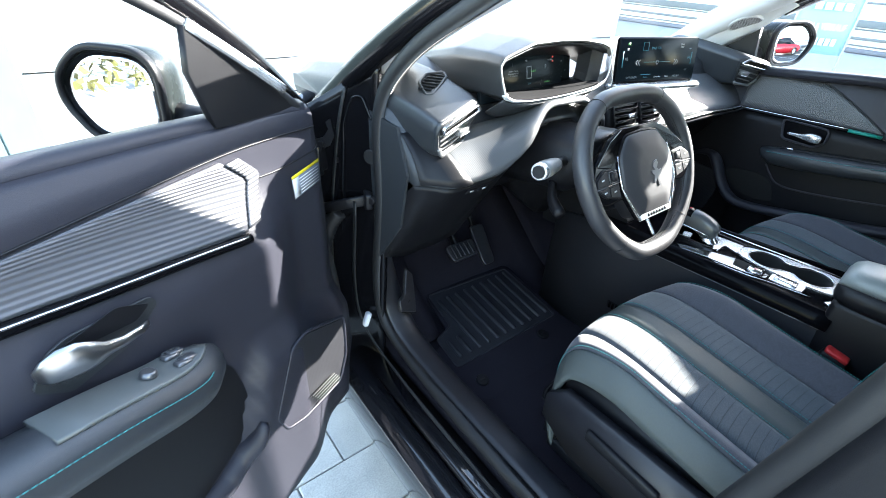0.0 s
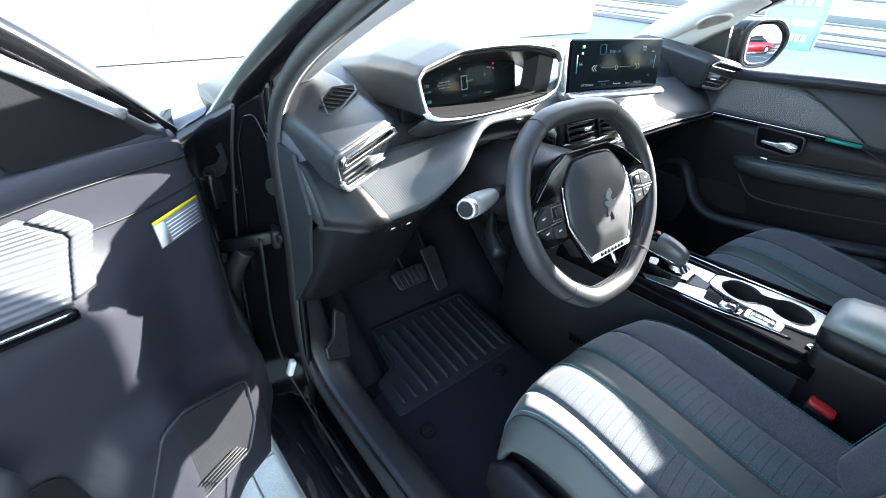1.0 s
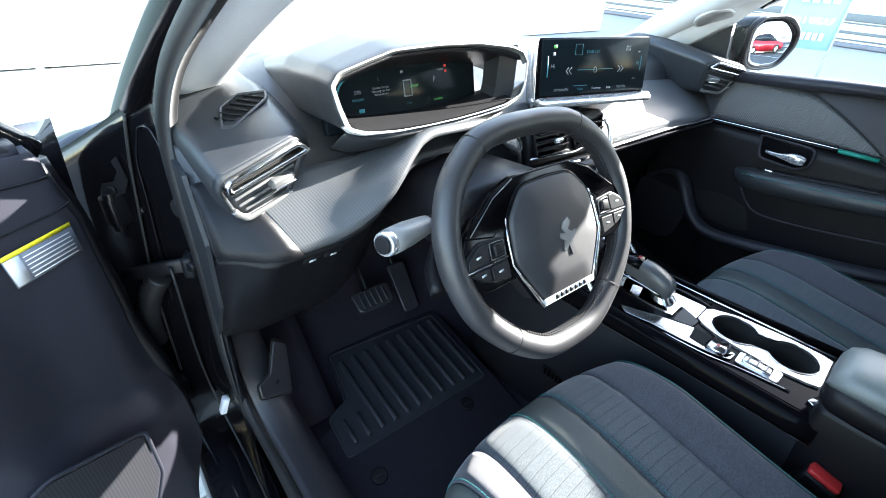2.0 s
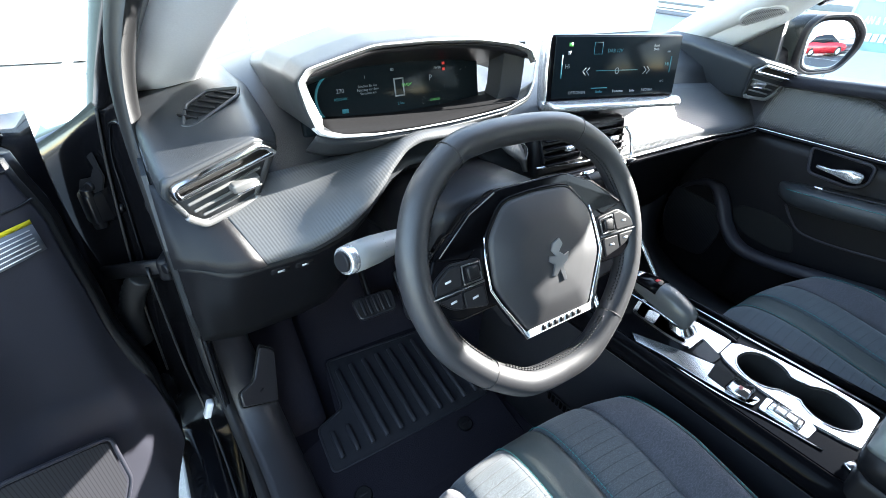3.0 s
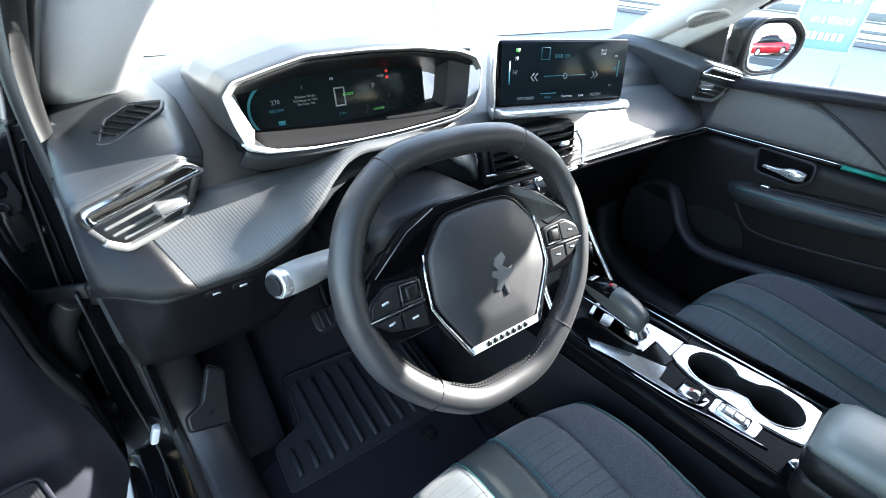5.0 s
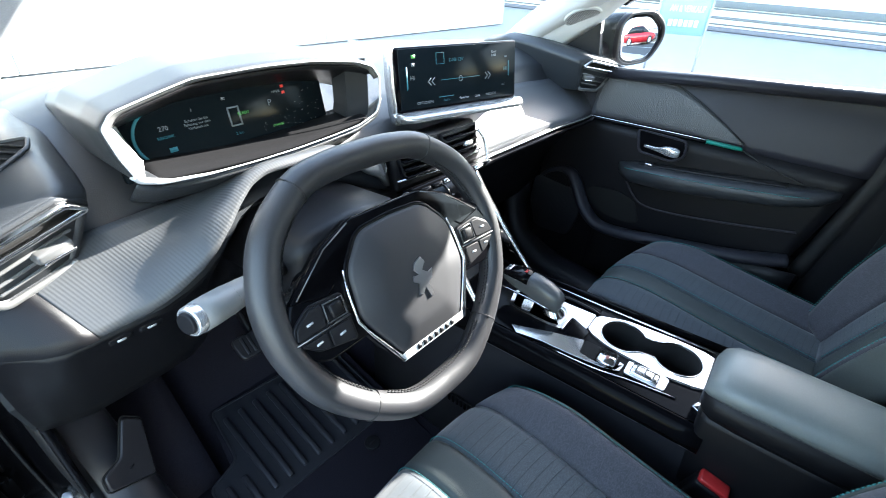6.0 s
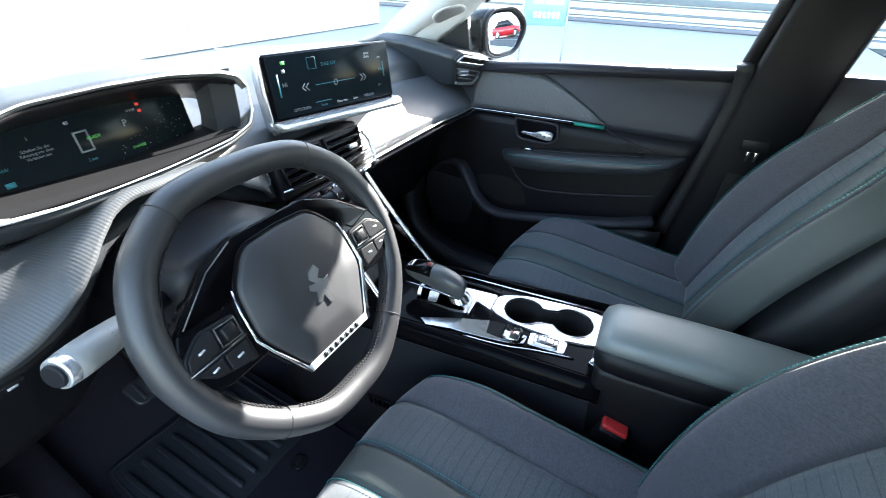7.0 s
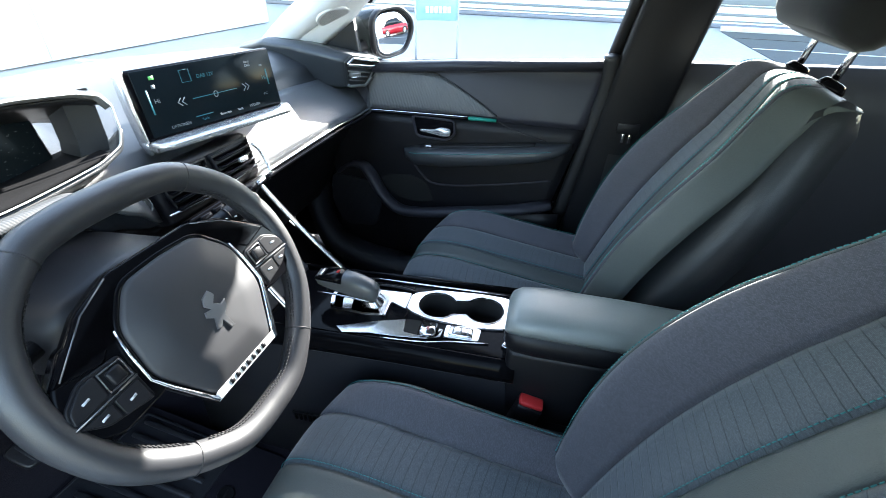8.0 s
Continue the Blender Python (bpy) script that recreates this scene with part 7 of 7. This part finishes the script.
for i in range(-8, 9):
    for j in range(-8, 9):
        if i * i + j * j < 64:
            hole.append(disc(0.0017, 0.0017, 0.0008, 6, pose(i * 0.0055, j * 0.0055, 0.0058)))
tagged(part("perforation", joined(hole), HARD, sp), kind="stuff")

# ---- outside: banner, railing wall and a red car behind ----
banner = thing("banner", pose(6.2, 2.6, 0.0, 0, 0, -62), "pale blue advertising banner on poles", "banner")
part("cloth", sheet(lambda u, v: (0.60 + 0.62 * u, 0.02 * math.sin(6 * u), 0.57 + 2.2 * v), 14, 6), BLUE, banner, thick=0.004)
for x in (0.585, 1.235):
    part("pole", tube([(x, 0, 0), (x, 0, 2.8)], 0.016), SATIN, banner)
part("foot", rbox(0.80, 0.05, 0.03, 0.008, pose(0.91, 0, 0.015)), DARKSATIN, banner, "flat grey banner foot")
text("AN & VERKAUF", 0.115, WHITEP, banner, pose(0.935, -0.035, 0.885, 90, 0, 0) @ Matrix.Diagonal((0.56, 1, 1, 1)))
for k in range(6):
    part("print_bar", rbox(0.050, 0.004, 0.085, 0, pose(0.755 + 0.066 * k, -0.035, 0.715)), WHITEP, banner)
for k in range(4):
    part("print_bar", rbox(0.080, 0.004, 0.085, 0, pose(0.775 + 0.105 * k, -0.035, 1.12)), WHITEP, banner)
BAND = material("grey_blue_cladding", (0.14, 0.16, 0.17), 0.6, stain=0.1)
hall = thing("hall", (14.0, -4.0, 0.0), "long white hall with horizontal banded cladding", "building")
part("hall_wall", rbox(1.0, 24.0, 5.0, 0.02, pose(14.5, -1.0, 2.5)), WALL, hall)
for z, h in ((0.16, 0.03), (0.31, 0.06), (0.50, 0.03), (0.62, 0.16), (1.05, 0.04)):
    part("cladding_band", rbox(0.06, 24.0, h, 0.01, pose(13.98, -1.0, z)), BAND, hall)
part("plinth", rbox(0.2, 24.0, 0.10, 0.02, pose(13.95, -1.0, 0.05)), PAPER, hall)

HEDGE = material("hedge_leaf", (0.055, 0.058, 0.014), 0.7, grain=0.3, stain=0.4)
hedge = thing("hedge", (-6.3, -4.0, 0), "sunlit yellow-green hedge", "hedge", "stuff")
rng = random.Random(4)
verts, faces = [], []
for i in range(4500):
    c = Vector((-6.3 + rng.uniform(-0.7, 0.7), rng.uniform(-10.0, 1.5), rng.uniform(0.05, 2.3 + 0.5 * math.sin(i))))
    a, b = Vector((rng.uniform(-1, 1), rng.uniform(-1, 1), rng.uniform(-1, 1))).normalized() * 0.09, Vector((rng.uniform(-1, 1), rng.uniform(-1, 1), rng.uniform(-1, 1))).normalized() * 0.05
    k = len(verts)
    verts += [c - a, c + b, c + a, c - b]
    faces.append((k, k + 1, k + 2, k + 3))
tagged(part("hedge_leaves", mesh("hedge", verts, faces, None, False), HEDGE, hedge), kind="stuff")

REDPAINT = material("red_car_paint", (0.55, 0.02, 0.03), 0.2, coat=1.0)
DARKGLASS = material("tinted_glass", (0.02, 0.025, 0.03), 0.05)


def parked_car(m, paint, label):
    """A parked hatchback with rounded shell, glasshouse, wheels and lamps."""
    c = thing("parked_car", m, label, "car", "", "parked cars")
    secs = [(-2.05, 0.70, 0.45, 0.75), (-1.95, 0.82, 0.30, 0.92), (-1.2, 0.88, 0.22, 0.95), (0.0, 0.89, 0.20, 0.93), (0.9, 0.88, 0.20, 0.90), (1.6, 0.85, 0.24, 0.80), (1.95, 0.76, 0.32, 0.68), (2.05, 0.62, 0.42, 0.58)]
    part("body", loft([[Vector((x * w, y, z0 + (z1 - z0) * h)) for x, h in ((-0.9, 0), (-1, 0.3), (-1, 0.65), (-0.93, 0.95), (-0.8, 1), (0.8, 1), (0.93, 0.95), (1, 0.65), (1, 0.3), (0.9, 0))] for y, w, z0, z1 in secs]), paint, c, "glossy painted body")
    gh = [(-1.75, 0.70, 0.92), (-1.35, 0.66, 1.38), (-0.6, 0.66, 1.46), (0.2, 0.64, 1.43), (1.05, 0.70, 0.92)]
    part("glasshouse", loft([[Vector((x * w, y, 0.85 + (z - 0.85) * h)) for x, h in ((-1.15, 0), (-1.0, 0.95), (-0.9, 1), (0.9, 1), (1.0, 0.95), (1.15, 0))] for y, w, z in gh]), DARKGLASS, c, "dark windows")
    part("roof_panel", loft([[Vector((x * w, y, z + dz)) for x, dz in ((-0.95, -0.01), (0.95, -0.01), (0.9, 0.02), (-0.9, 0.02))] for y, w, z in gh[1:4]]), paint, c)
    for sx in (-1, 1):
        for y in (-1.28, 1.28):
            w = part("wheel", disc(0.315, 0.315, 0.20, 28, pose(sx * 0.88, y, 0.315, 0, -90 * sx, 0), 0.02), RUBBER, c, "black tyre on a silver rim")
            part("rim", disc(0.20, 0.19, 0.012, 20, pose(sx * 0.885, y, 0.315, 0, 90 * sx, 0)), SATIN, w)
        part("headlamp", rbox(0.30, 0.12, 0.12, 0.03, pose(sx * 0.58, 1.95, 0.62, 0, 0, sx * -20)), SATIN, c)
        part("tail_lamp", rbox(0.22, 0.10, 0.16, 0.03, pose(sx * 0.66, -1.98, 0.78)), RED, c)
    return c


parked_car(pose(12.3, -12.4, 0, 0, 0, -47), REDPAINT, "red hatchback parked behind the car")
parked_car(pose(10.4, -19.6, 0, 0, 0, -40), material("silver_car_paint", (0.35, 0.36, 0.38), 0.25, metal=0.6), "silver hatchback parked farther behind")

# ---- pavers beside the open door ----
pavement = thing("pavement", (-1.1, 0.3, 0.0), "grey concrete pavers beside the car", "pavement", "structure")
big = mesh("paver", *(lambda bm: ([v.co.copy() for v in bm.verts], [[v.index for v in f.verts] for f in (bm.verts.index_update() or bm.faces)]))(rbox(0.300, 0.200, 0.04, 0.003, None, 1)), None, False)
big.materials.append(PAVING)
k = 0
for i in range(8):
    for j in range(12):
        x, y = -2.4 + 0.304 * i + (0.15 if j % 2 else 0), -0.9 + 0.204 * j
        if x > -0.62:
            continue
        p = new("paver", big)
        p.parent = pavement
        p.matrix_parent_inverse = Matrix.Translation((1.1, -0.3, 0))
        p.matrix_basis = pose(x, y, -0.012 + rng.uniform(-0.001, 0.0015), rng.uniform(-0.3, 0.3), rng.uniform(-0.3, 0.3), 0)
